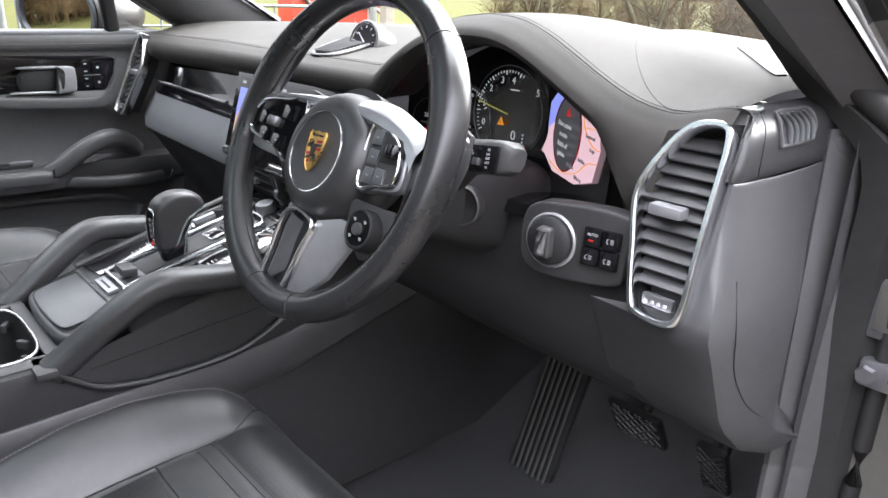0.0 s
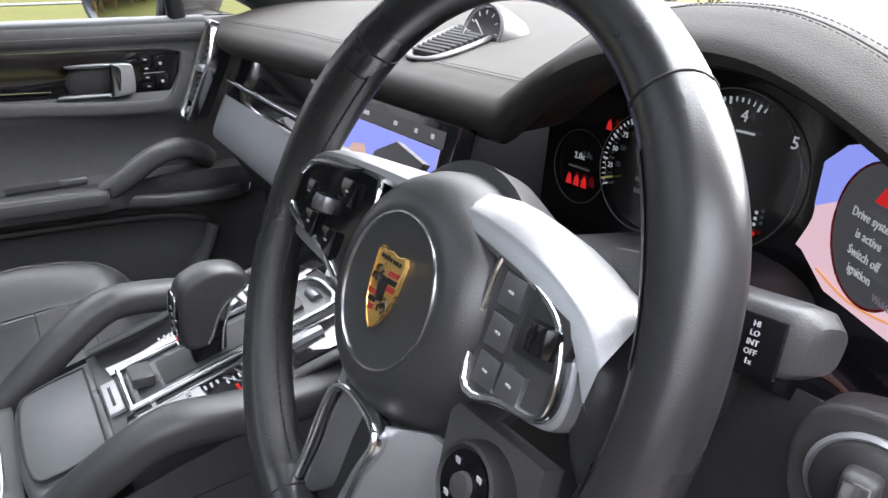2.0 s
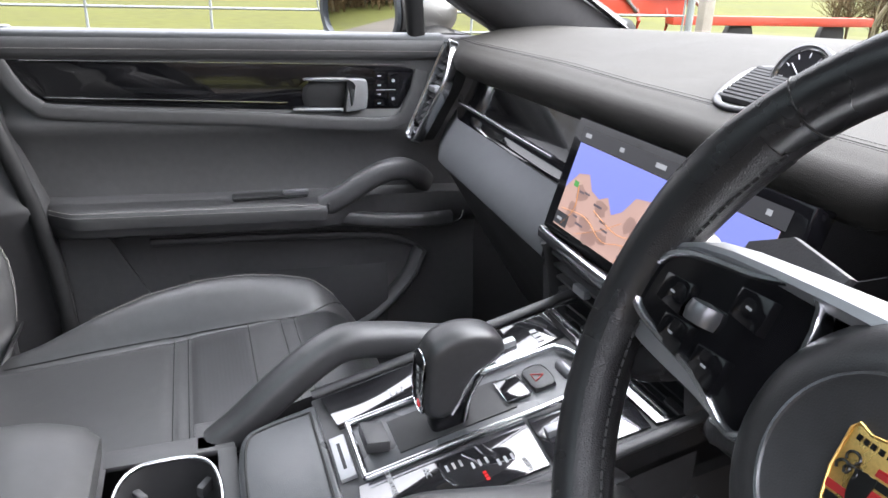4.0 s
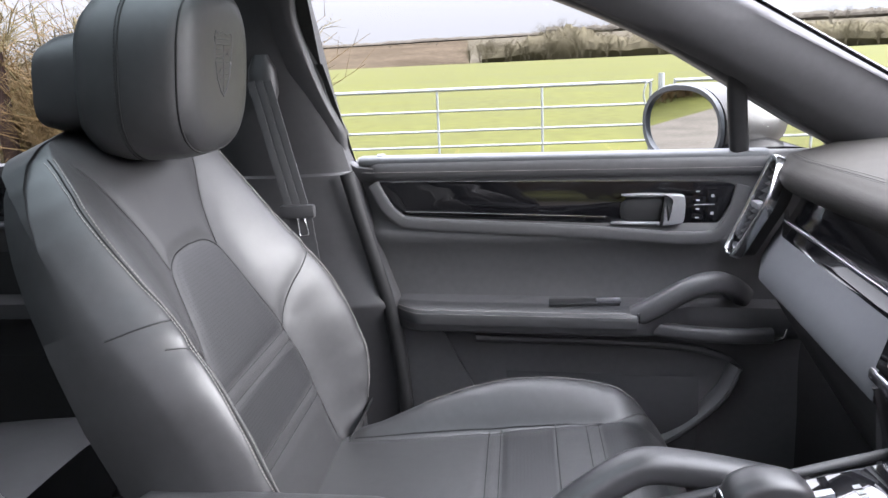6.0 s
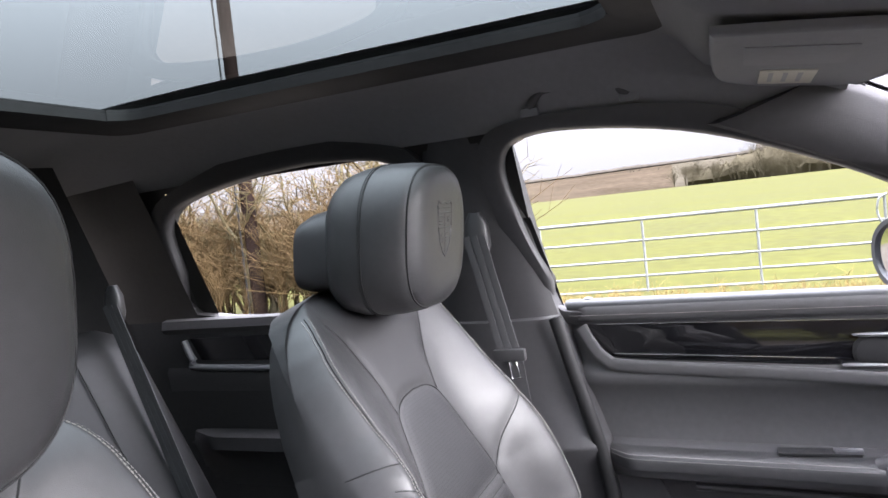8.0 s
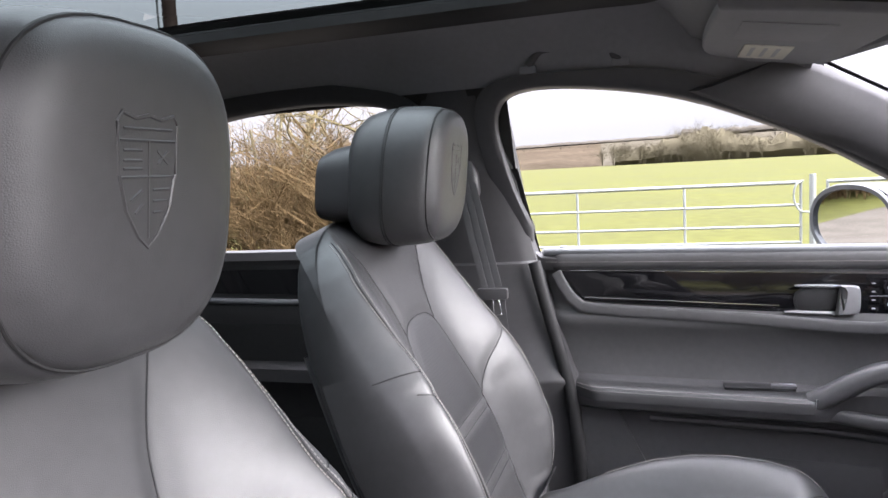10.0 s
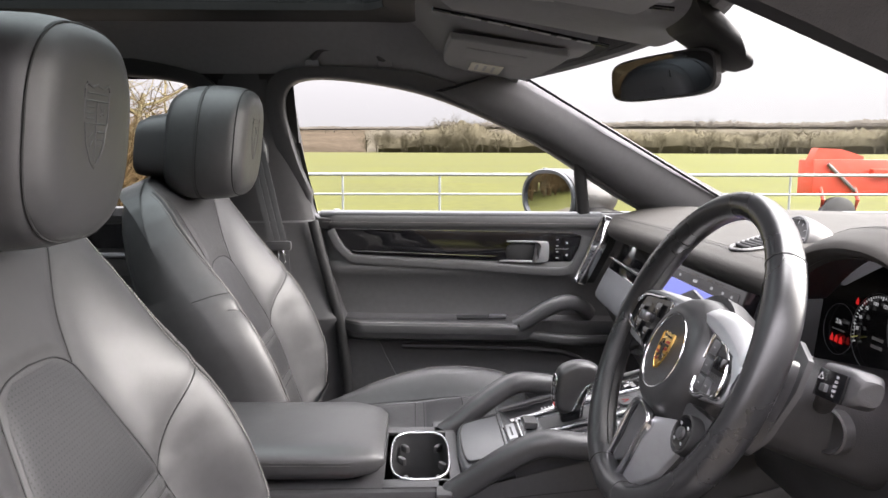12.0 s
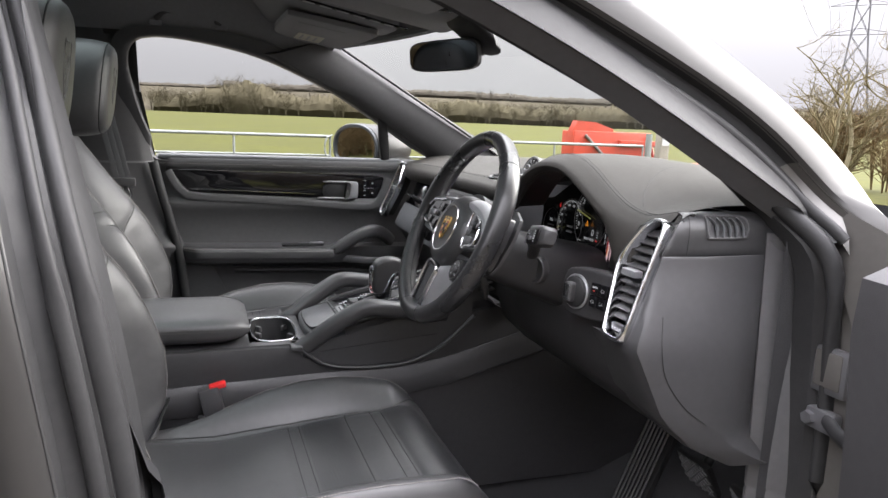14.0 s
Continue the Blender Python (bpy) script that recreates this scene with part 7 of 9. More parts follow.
def front_seat(drop=0.0):
    seat = thing("front_seat", (SX, -0.35, 0.42), "black leather sports seat with stitched bolsters and punched middle panel", "car seat", "front seats")
    nx, ns = 121, 121
    ss = np.linspace(-0.06, 0.578, ns)
    uu = np.linspace(-1, 1, nx)
    S, U = np.meshgrid(ss, uu, indexing="ij")
    X = U * half_width(S)
    D = back_depth(X, S)
    rows = []
    for i in range(ns):
        row = [SBASE + V((X[i, j], 0, 0)) + SUP * ss[i] + SFW * D[i, j] for j in range(nx)]
        w, back = float(half_width(ss[i])), []
        for k in range(13):
            t = k / 12
            x = w * math.cos(math.pi * t)
            deep = 0.095 - 0.05 * max(0, (ss[i] - 0.40) / 0.178) ** 1.5
            back.append(SBASE + V((x * (1.0 + 0.02 * math.sin(math.pi * t)), 0, 0)) + SUP * ss[i] + SFW * (-0.03 - deep * math.sin(math.pi * t) ** 0.55))
        rows.append(row + back)
    rear = skin(rows, True)
    part("backrest", rear, LEATHER, seat, "black leather backrest with raised side bolsters")
    # punched middle panels
    for s0, s1 in ((0.197, 0.377), (0.087, 0.163)):
        rr = []
        for i in range(25):
            s = s0 + (s1 - s0) * i / 24
            w = float(np.interp(s, [0, 0.08, 0.195, 0.275, 0.335, 0.364, 0.377], [0.141, 0.140, 0.121, 0.094, 0.077, 0.063, 0.038]))
            rr.append([back_point(w * k / 10, s, 0.0006) for k in range(-10, 11)])
        part("middle_panel", sheet(rr), BACK_PUNCHED, seat, "punched leather middle panel")
    for line in mirrored([RIDGE]):
        a = [back_point(x - math.copysign(0.0035, x), s, 0.0012) for x, s in line]
        b = [back_point(x + math.copysign(0.0035, x), s, 0.0012) for x, s in line]
        part("stitched_seam", stitches(a, 0.0048, 0.0032, 0.0007, SFW), THREAD, seat)
        part("stitched_seam", stitches(b, 0.0048, 0.0032, 0.0007, SFW), THREAD, seat)
        part("seam", tube([back_point(x, s, 0.0004) for x, s in line], 0.0012, n=5), SEAM, seat)
    for line in BACK_SEAMS + mirrored([NOTCH]):
        part("seam", tube([back_point(x, s, 0.0002) for x, s in line], 0.0011, n=5), SEAM, seat)
    for line in BACK_CROSS:
        part("seam", tube([back_point(line[0][0] * (1 - k / 8), line[0][1], 0.0002) for k in range(17)], 0.0009, n=5), SEAM, seat)
    # shell behind
    shell = []
    for i in range(21):
        s = -0.06 + 0.46 * i / 20
        w = float(half_width(max(0, s))) * 0.80
        shell.append([SBASE + V((w * math.cos(math.pi * k / 16), 0, 0)) + SUP * s + SFW * (-0.080 - 0.070 * math.sin(math.pi * k / 16) ** 0.5) for k in range(17)])
    part("back_shell", sheet(shell), SOFT_BLACK, seat, "dark plastic seat-back shell")

    # head rest
    def hring(y, a, b, dz=0.0, power=2.9):
        return oval((SX - 0.005, y - 0.012, 1.293 + dz), (1, 0, 0), (0, 0.12, 1), a * 0.90, b * 1.06, power, 48)
    rings = [hring(-0.5815, 0.050, 0.042), hring(-0.5825, 0.080, 0.070), hring(-0.5855, 0.098, 0.085), hring(-0.5905, 0.109, 0.0935), hring(-0.5975, 0.1165, 0.0985), hring(-0.5990, 0.1165, 0.0985), hring(-0.6005, 0.1195, 0.1005), hring(-0.612, 0.1255, 0.1035), hring(-0.630, 0.131, 0.106), hring(-0.655, 0.134, 0.107), hring(-0.690, 0.134, 0.105), hring(-0.715, 0.128, 0.099), hring(-0.730, 0.116, 0.088), hring(-0.737, 0.09, 0.066)]
    part("head_rest", skin(rings), LEATHER, seat, "large black leather head rest")
    part("seam", tube(hring(-0.5984, 0.1172, 0.0990), 0.0014, n=6, closed=True), SEAM, seat)
    part("stitched_seam", stitches(hring(-0.668, 0.1346, 0.1072) + [hring(-0.668, 0.1346, 0.1072)[0]], 0.0048, 0.0032, 0.0008, (0, 1, 0)), RUBBER, seat)
    part("seam", tube(hring(-0.664, 0.1342, 0.1070), 0.0011, n=6, closed=True), SEAM, seat)
    back = [hring(-0.725, 0.118, 0.062, -0.005, 4), hring(-0.77, 0.118, 0.058, -0.008, 4), hring(-0.788, 0.112, 0.052, -0.01, 4), hring(-0.792, 0.09, 0.04, -0.01, 4)]
    part("head_rest_back", skin(back), SOFT_BLACK, seat, "dark rear shell of the head rest")
    em = [(u * 2.0, v * 1.95) for u, v in shield]
    cr = [V((SX + u, -0.5931 + 0.12 * v, 1.302 + v)) for u, v in em]
    part("embossed_crest", tube(cr, 0.0017, n=6, closed=True), LEATHER, seat, "embossed shield crest")
    bm = bmesh.new()
    for u0, v0, u1, v1 in ((-0.025, 0.024, 0.025, 0.024), (-0.024, 0.002, 0.024, 0.002), (0, 0.024, 0, -0.036), (0.006, 0.018, 0.022, 0.018), (0.006, 0.012, 0.022, 0.012), (0.006, 0.007, 0.022, 0.007), (-0.020, -0.006, -0.004, -0.006), (-0.017, -0.013, -0.004, -0.013), (-0.013, -0.020, -0.004, -0.020), (-0.018, 0.018, -0.008, 0.010), (-0.008, 0.018, -0.018, 0.010), (0.006, -0.006, 0.016, -0.012), (0.005, -0.014, 0.012, -0.020), (-0.022, 0.031, 0.022, 0.031)):
        tube([(SX + u0, -0.5931 + 0.12 * v0, 1.302 + v0), (SX + u1, -0.5931 + 0.12 * v1, 1.302 + v1)], 0.0014, n=5, bm=bm)
    part("embossed_relief", bm, LEATHER, seat)

    # cushion
    seams = mirrored([flatten([(0.160, -0.50), (0.158, -0.30), (0.155, -0.16), (0.150, -0.055)], 4), flatten([(0.150, -0.055), (0.165, -0.03), (0.19, 0.0)], 4)]) + [[(-0.155, -0.155), (0.155, -0.155)]]
    cross = [[(-0.15, -0.085), (0.15, -0.085)], [(-0.15, -0.105), (0.15, -0.105)], [(-0.155, -0.245), (0.155, -0.245)], [(-0.155, -0.265), (0.155, -0.265)]]

    def cush_w(y):
        return np.interp(y, [-0.53, -0.45, -0.38, -0.30, -0.22, -0.14, -0.08, -0.04, -0.01, 0.02, 0.045], [0.185, 0.205, 0.226, 0.247, 0.257, 0.258, 0.250, 0.238, 0.222, 0.198, 0.165])

    def cush_z(x, y):
        ax = np.abs(x)
        w = cush_w(y)
        u = np.clip((ax - 0.150) / np.maximum(w - 0.150, 0.02), 0, 1)
        wing = np.interp(y, [-0.53, -0.45, -0.38, -0.30, -0.23, -0.16, -0.10, -0.05, 0.0, 0.045], [0.002, 0.018, 0.038, 0.053, 0.058, 0.053, 0.042, 0.028, 0.012, 0.0])
        z = 0.665 - drop * np.clip((y + 0.56) / 0.16, 0, 1) + 0.045 * np.clip((y + 0.50) / 0.45, 0, 1) ** 1.2
        z = z + wing * np.sin(np.clip(u * 1.4, 0, 1) * math.pi / 2) ** 1.2 - 0.07 * np.clip((u - 0.72) / 0.28, 0, 1) ** 2
        z = z - 0.085 * np.clip((y + 0.06) / 0.105, 0, 1) ** 2.4
        near = poly_distance(x, y, seams)
        z = z - 0.0032 * np.exp(-(near / 0.011) ** 2)
        return z - 0.0022 * np.exp(-(poly_distance(x, y, cross) / 0.008) ** 2)

    def cpoint(x, y, lift=0.0):
        return V((SX + x, y, float(cush_z(np.array([x]), np.array([y]))[0]) + lift))

    ys = np.concatenate([np.linspace(-0.53, -0.04, 70), np.linspace(-0.035, 0.045, 36)])
    Y, U2 = np.meshgrid(ys, np.linspace(-1, 1, 101), indexing="ij")
    XX = U2 * cush_w(Y)
    Z = cush_z(XX, Y)
    rows = []
    for i in range(len(ys)):
        w = float(cush_w(ys[i]))
        side = 0.575 + 0.0 * i
        rows.append([V((SX - w * 0.97, ys[i], side))] + [V((SX + XX[i, j], ys[i], Z[i, j])) for j in range(101)] + [V((SX + w * 0.97, ys[i], side))])
    part("cushion", skin(rows), LEATHER, seat, "black leather seat cushion with raised sides")
    rr = [[cpoint(0.148 * k / 10, y, 0.0006) for k in range(-10, 11)] for y in [-0.080 + 0.075 * i / 12 for i in range(13)]]
    part("front_panel", sheet(rr), SEAT_PUNCHED, seat, "punched leather front of the cushion")
    rr = [[cpoint(0.150 * k / 10, y, 0.0006) for k in range(-10, 11)] for y in [-0.240 + 0.080 * i / 12 for i in range(13)]]
    part("middle_panel", sheet(rr), SEAT_PUNCHED, seat)
    for line in seams:
        part("seam", tube([cpoint(x, y, 0.0002) for x, y in (line if len(line) > 2 else [(line[0][0] + (line[1][0] - line[0][0]) * k / 14, line[0][1]) for k in range(15)])], 0.0012, n=5), SEAM, seat)
    for line in cross:
        part("seam", tube([cpoint(line[0][0] + (line[1][0] - line[0][0]) * k / 14, line[0][1], 0.0002) for k in range(15)], 0.0009, n=5), SEAM, seat)
    for s in (-1, 1):
        line = [cpoint(s * (float(cush_w(y)) * 0.90), y, 0.001) for y in np.linspace(-0.38, -0.01, 40)]
        part("stitched_seam", stitches(line, 0.0048, 0.0032, 0.0008), THREAD, seat)
    part("seat_base", skin([oval((SX, -0.26, z), (1, 0, 0), (0, 1, 0), a, b, 5, 32) for z, a, b in ((0.42, 0.16, 0.24), (0.50, 0.17, 0.255), (0.585, 0.18, 0.272))]), SOFT_BLACK, seat, "dark plastic seat base")
    part("seat_hinge", block((SX + 0.255, -0.545, 0.66), (0.03, 0.09, 0.12), 0.012), SOFT_BLACK, seat)
    part("seat_hinge", block((SX - 0.255, -0.545, 0.66), (0.03, 0.09, 0.12), 0.012), SOFT_BLACK, seat)
    for s in (-1, 1):
        wing = [oval((SX + s * x, y, z), (1, 0, 0), (0, 0.5, 0.85), a, b, 2.5, 20) for x, y, z, a, b in ((0.160, -0.505, 0.670, 0.010, 0.020), (0.175, -0.500, 0.680, 0.02, 0.034), (0.20, -0.495, 0.685, 0.03, 0.038), (0.225, -0.495, 0.680, 0.02, 0.032), (0.238, -0.497, 0.672, 0.010, 0.018))]
        part("corner_bolster", skin(wing), LEATHER, seat)
    return seat


passenger_seat = front_seat()
driver_seat = front_seat(0.026)
driver_seat.location = (0.391, -0.338, 0.415)
tagged(driver_seat, "creased black leather driver seat with stitched bolsters and embossed head rest")


# rear bench: darker than the front leather, with cabin shade in its colour
bench = thing("rear_bench", (0, -1.35, 0.42), "black leather rear bench seat", "car seat")
for s in (-1, 1):
    rows = []
    for i in range(25):
        t = i / 24
        c = V((s * 0.36, -1.36 - 0.24 * t, 0.68 + 0.46 * t))
        e = min(1, (1 - t) / 0.15) ** 0.5 if t > 0.85 else 1
        rows.append(oval(c, (1, 0, 0), (0, 0.88, 0.46), 0.31 * (0.8 + 0.2 * e), 0.065 * max(0.25, e), 3.2, 36))
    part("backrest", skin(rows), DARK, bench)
    for x in (-0.10, 0.10):
        part("seam", tube([V((s * 0.36 + x, -1.36 - 0.24 * t + 0.060, 0.68 + 0.46 * t + 0.032)) for t in [k / 12 for k in range(12)]], 0.002, n=6), SEAM, bench)
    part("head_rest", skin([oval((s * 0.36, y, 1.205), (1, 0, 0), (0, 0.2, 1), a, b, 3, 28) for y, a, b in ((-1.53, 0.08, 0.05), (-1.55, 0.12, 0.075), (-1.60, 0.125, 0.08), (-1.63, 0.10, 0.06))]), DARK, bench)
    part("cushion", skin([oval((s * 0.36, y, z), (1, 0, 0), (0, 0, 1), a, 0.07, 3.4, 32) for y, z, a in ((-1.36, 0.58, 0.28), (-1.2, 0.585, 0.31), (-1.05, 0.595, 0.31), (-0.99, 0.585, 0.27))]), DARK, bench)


# seat belts: upper guide, webbing, tongue
def seat_belt(name, label, guide, tongue, foot, out):
    b = thing(name, foot, label, "seat belt", "seat belts")
    g, t, f = V(guide), V(tongue), V(foot)
    part("upper_guide", skin([oval(g + V((0, 0, dz)), (0, 1, 0), V(out), a, c, 3, 20) for dz, a, c in ((-0.045, 0.016, 0.012), (-0.02, 0.026, 0.018), (0.02, 0.024, 0.018), (0.045, 0.012, 0.010))]), SOFT_BLACK, b)
    across = V((0, 1, 0))
    for side in (-1, 0, 1):
        o = across * 0.0155 * side
        w = 0.0068
        path = [g + V(out) * 0.02 + o, g.lerp(t, 0.5) + V(out) * 0.018 + o, t + V(out) * 0.014 + o]
        part("webbing", tube(path, 0.0012, w, up=(0, 1, 0), power=6, n=8), BELT, b)
    part("webbing", tube([t + V(out) * 0.008, t.lerp(f, 0.5) + V((0, 0.01, 0)), f], 0.0012, 0.022, up=(0, 1, 0), power=6, n=8), BELT, b)
    part("tongue_grip", block(t + V(out) * 0.016, (0.018, 0.064, 0.024), 0.006), SOFT_BLACK, b)
    part("tongue", tube([t + V(out) * 0.018 + V((0, 0.012, -0.012)), t + V(out) * 0.02 + V((0, 0.018, -0.042)), t + V(out) * 0.02 + V((0, 0.002, -0.044)), t + V(out) * 0.018 + V((0, 0.0, -0.012))], 0.003, 0.0015, n=6), CHROME, b, "steel belt tongue")
    return b


seat_belt("seat_belt", "dark grey three-striped seat belt hanging on the middle pillar", (-0.685, -0.655, 1.275), (-0.672, -0.605, 1.045), (-0.72, -0.60, 0.55), (1, 0, 0))
seat_belt("seat_belt", "dark seat belt hanging beside the rear seat", (-0.60, -1.52, 1.20), (-0.56, -1.30, 0.72), (-0.62, -1.25, 0.55), (1, 0.3, 0))

# ---- roof fittings and mirrors ----
vs = thing("sun_visor", (-0.40, -0.05, 1.475), "dark folded sun visor with a pale warning label", "sun visor")


VIS = lambda x, y: V((x, y, 1.470 - 0.15 * (y + 0.14) - 0.03 * max(0, -x - 0.45)))
part("pad", plate(smoothed([VIS(-0.600, -0.030), VIS(-0.612, -0.09), VIS(-0.575, -0.165), VIS(-0.51, -0.200), VIS(-0.24, -0.200), VIS(-0.205, -0.18), VIS(-0.195, -0.02), VIS(-0.225, 0.02), VIS(-0.53, 0.005)], 4, True), (0, 0, 0.012), 0.005, 3), HEADLINER, vs)
lab = [VIS(-0.545, -0.143), VIS(-0.438, -0.143), VIS(-0.438, -0.074), VIS(-0.545, -0.074)]
part("warning_label", plate([p - V((0, 0, 0.004)) for p in lab], (0, 0, 0.003), 0), LABEL_PAPER, vs, "pale printed airbag warning label")
for k in range(3):
    part("label_print", plate([VIS(-0.525 + a, -0.132 + 0.018 * k + b) - V((0, 0, 0.0046)) for a, b in ((0, 0), (0.07, 0), (0.07, 0.006), (0, 0.006))], (0, 0, 0.0005), 0), GREY_MARK, vs)
part("mirror_lid", plate([VIS(x, y) - V((0, 0, 0.002)) for x, y in ((-0.40, -0.165), (-0.27, -0.165), (-0.27, -0.05), (-0.40, -0.05))], (0, 0, 0.003), 0.001), HEADLINER, vs)
dv = copy_thing(vs, pose(0.40, -0.05, 1.475))
dv.scale = (-1, 1, 1)
tagged(dv, "dark folded sun visor above the driver")
for ob in [c for c in dv.children if c.name.split(".")[0] in ("label_print", "warning_label", "mirror_lid")]:
    bpy.data.objects.remove(ob)

oc = thing("overhead_console", (0, -0.06, 1.49), "black overhead console with a row of roof switches", "overhead console")
rings = []
for i in range(25):
    t = i / 24
    w = 0.050 + 0.132 * t ** 0.8
    e = min(1, t / 0.12) ** 0.5
    rings.append(oval((0.006, -0.252 + 0.405 * t, 1.533 - 0.048 * t ** 1.15 + 0.02 * (1 - e)), (1, 0, 0), (0, 0.12, 1), w * (0.6 + 0.4 * e), 0.034 * e, 3.0, 36))
part("pod", skin(rings), HEADLINER, oc)
for s in (-1, 1):
    line = smoothed([(s * 0.058, -0.236, 1.502), (s * 0.098, -0.13, 1.490), (s * 0.136, -0.02, 1.476), (s * 0.160, 0.078, 1.462)], 8)
    part("gloss_band", tube(line, lambda t: 0.003 + 0.007 * math.sin(math.pi * t), 0.003, up=(0, 0, 1)), GLOSS_BLACK, oc, "curved black switch band")
    for k in range(6):
        p, q = line[4 + 3 * k], line[6 + 3 * k]
        part("roof_switch", tube([p + V((0.002 * -s, 0, -0.003)), q + V((0.002 * -s, 0, -0.003))], 0.0032, 0.0012, power=4, n=10), GREY_MARK, oc, "pale roof switch")

rm = thing("rear_view_mirror", (0.08, 0.12, 1.40), "dark frameless rear-view mirror on the windscreen", "mirror")
mn = V((0.35, -0.92, -0.10)).normalized()
mr = mn.cross(V((0, 0, 1))).normalized()
mu = mr.cross(mn)
MC = V((0.035, 0.105, 1.388))
part("housing", skin([oval(MC + mn * d, mr, mu, a, b, 4.5, 36) for d, a, b in ((-0.030, 0.07, 0.016), (-0.022, 0.10, 0.026), (-0.006, 0.118, 0.034), (0.002, 0.117, 0.033), (0.003, 0.112, 0.030))]), SOFT_BLACK, rm)
part("glass", skin([oval(MC + mn * d, mr, mu, 0.113, 0.030, 4.5, 36) for d in (0.0032, 0.0040)]), material("dark_mirror", (0.20, 0.21, 0.23), 0.03, metal=1.0, vary=0.0, rough_vary=0.0), rm, "dimmed mirror glass")
part("stem", tube(smoothed([MC - mn * 0.02 + V((0.02, 0, 0)), MC + V((0.045, 0.05, 0.008)), (0.10, 0.19, 1.412)], 6), 0.020, 0.016), SOFT_BLACK, rm)
part("sensor_pod", skin([oval(c, (1, 0, 0), (0, -0.4, 0.9), a, b, 3.5, 24) for c, a, b in ((V((0.11, 0.105, 1.462)), 0.066, 0.026), (V((0.12, 0.138, 1.438)), 0.066, 0.032), (V((0.125, 0.160, 1.420)), 0.060, 0.032), (V((0.128, 0.180, 1.405)), 0.042, 0.020))]), RUBBER, rm)

# roof grab handle over the passenger
gh = thing("roof_handle", (-0.60, -0.42, 1.50), "dark folded roof grab handle above the passenger window", "grab handle")
hx = lambda y, z: V((-0.600 - 0.35 * (1.505 - z), y, z))
for s in (-1, 1):
    part("foot", block(hx(-0.42 + s * 0.085, 1.487) + V((0.004, 0, -0.004)), (0.010, 0.032, 0.014), 0.004), HEADLINER, gh)
part("bar", tube(smoothed([hx(-0.505, 1.492), hx(-0.485, 1.512), hx(-0.46, 1.515), hx(-0.38, 1.512), hx(-0.36, 1.508), hx(-0.335, 1.485)], 6), 0.009, 0.008), SOFT_BLACK, gh)

# passenger wing mirror
wm = thing("wing_mirror", (-0.80, 0.25, 1.09), "grey body-coloured wing mirror with oval glass", "wing mirror")
wn_ = V((0.42, -0.90, -0.02)).normalized()
wr = wn_.cross(V((0, 0, 1))).normalized()
wu = wr.cross(wn_)
WMC = V((-0.945, 0.130, 1.149))
part("housing", skin([oval(WMC + wn_ * d + wr * sx, wr, wu, a, b, p, 40) for d, sx, a, b, p in ((0.004, 0, 0.128, 0.082, 2.3), (-0.010, 0.0, 0.132, 0.085, 2.3), (-0.06, -0.006, 0.130, 0.082, 2.3), (-0.11, -0.012, 0.118, 0.072, 2.3), (-0.155, -0.018, 0.094, 0.056, 2.2), (-0.185, -0.022, 0.058, 0.036, 2.1), (-0.195, -0.024, 0.02, 0.012, 2.0))]), PAINT, wm, "grey metallic mirror housing")
part("bezel", skin([oval(WMC + wn_ * d, wr, wu, a, b, 2.3, 40) for d, a, b in ((0.010, 0.130, 0.084), (0.016, 0.126, 0.081), (0.015, 0.117, 0.072), (0.006, 0.115, 0.070))], False), material("mirror_bezel", (0.05, 0.055, 0.06), 0.35, vary=0.1), wm)
part("glass", skin([oval(WMC + wn_ * d, wr, wu, 0.115, 0.070, 2.3, 40) for d in (0.008, 0.0085)]), MIRROR, wm, "oval mirror glass")
part("foot", skin([oval(c, (0, 1, 0), (0, 0, 1), a, b, 3, 24) for c, a, b in ((V((-0.90, 0.205, 1.112)), 0.06, 0.025), (V((-0.85, 0.235, 1.105)), 0.065, 0.022), (V((-0.775, 0.25, 1.100)), 0.07, 0.020))]), GLOSS_BLACK, wm)

# pedals and foot rest
def pedal(name, label, c, w, h, lean, cells):
    p = thing(name, (c[0], c[1] + 0.06, c[2] - 0.1), label, "pedal")
    m = Matrix.Rotation(radians(lean), 3, "X")
    part("pad", block(c, (w, 0.014, h), 0.006, m), RUBBER, p)
    for k in range(-cells, cells + 1):
        for sg in (-1, 1):
            a = V((k * w / cells / 1.6 - sg * h * 0.5, -0.008, -h * 0.5))
            b = V((k * w / cells / 1.6 + sg * h * 0.5, -0.008, h * 0.5))
            pts = [a.lerp(b, t) for t in [i / 24 for i in range(25)]]
            pts = [q for q in pts if abs(q.x) < w * 0.46 and abs(q.z) < h * 0.46]
            if len(pts) > 1:
                part("metal_rib", tube([V(c) + m @ pts[0], V(c) + m @ pts[-1]], 0.0020, n=5), PEDAL_METAL, p)
    part("arm", tube(smoothed([V(c) + V((0, 0.01, 0)), V(c) + V((0, 0.06, 0.09)), V(c) + V((0, 0.12, 0.22))], 5), 0.010), DARK, p)
    return p


pedal("brake_pedal", "wide brake pedal with a diamond metal grid", (0.490, 0.515, 0.585), 0.095, 0.075, 28, 3)
pedal("accelerator_pedal", "narrow accelerator pedal with a diamond metal grid", (0.622, 0.515, 0.575), 0.046, 0.10, 25, 2)
fr_ = thing("foot_rest", (0.30, 0.55, 0.40), "ribbed metal foot rest beside the pedals", "foot rest")
part("plate", block((0.315, 0.52, 0.51), (0.095, 0.015, 0.29), 0.006, Matrix.Rotation(radians(-24.3), 3, "X")), RUBBER, fr_)
for k in range(7):
    part("rib", tube([V((0.279 + 0.012 * k, 0.560, 0.640)), V((0.279 + 0.012 * k, 0.452, 0.385))], 0.0032, n=5), PEDAL_METAL, fr_)

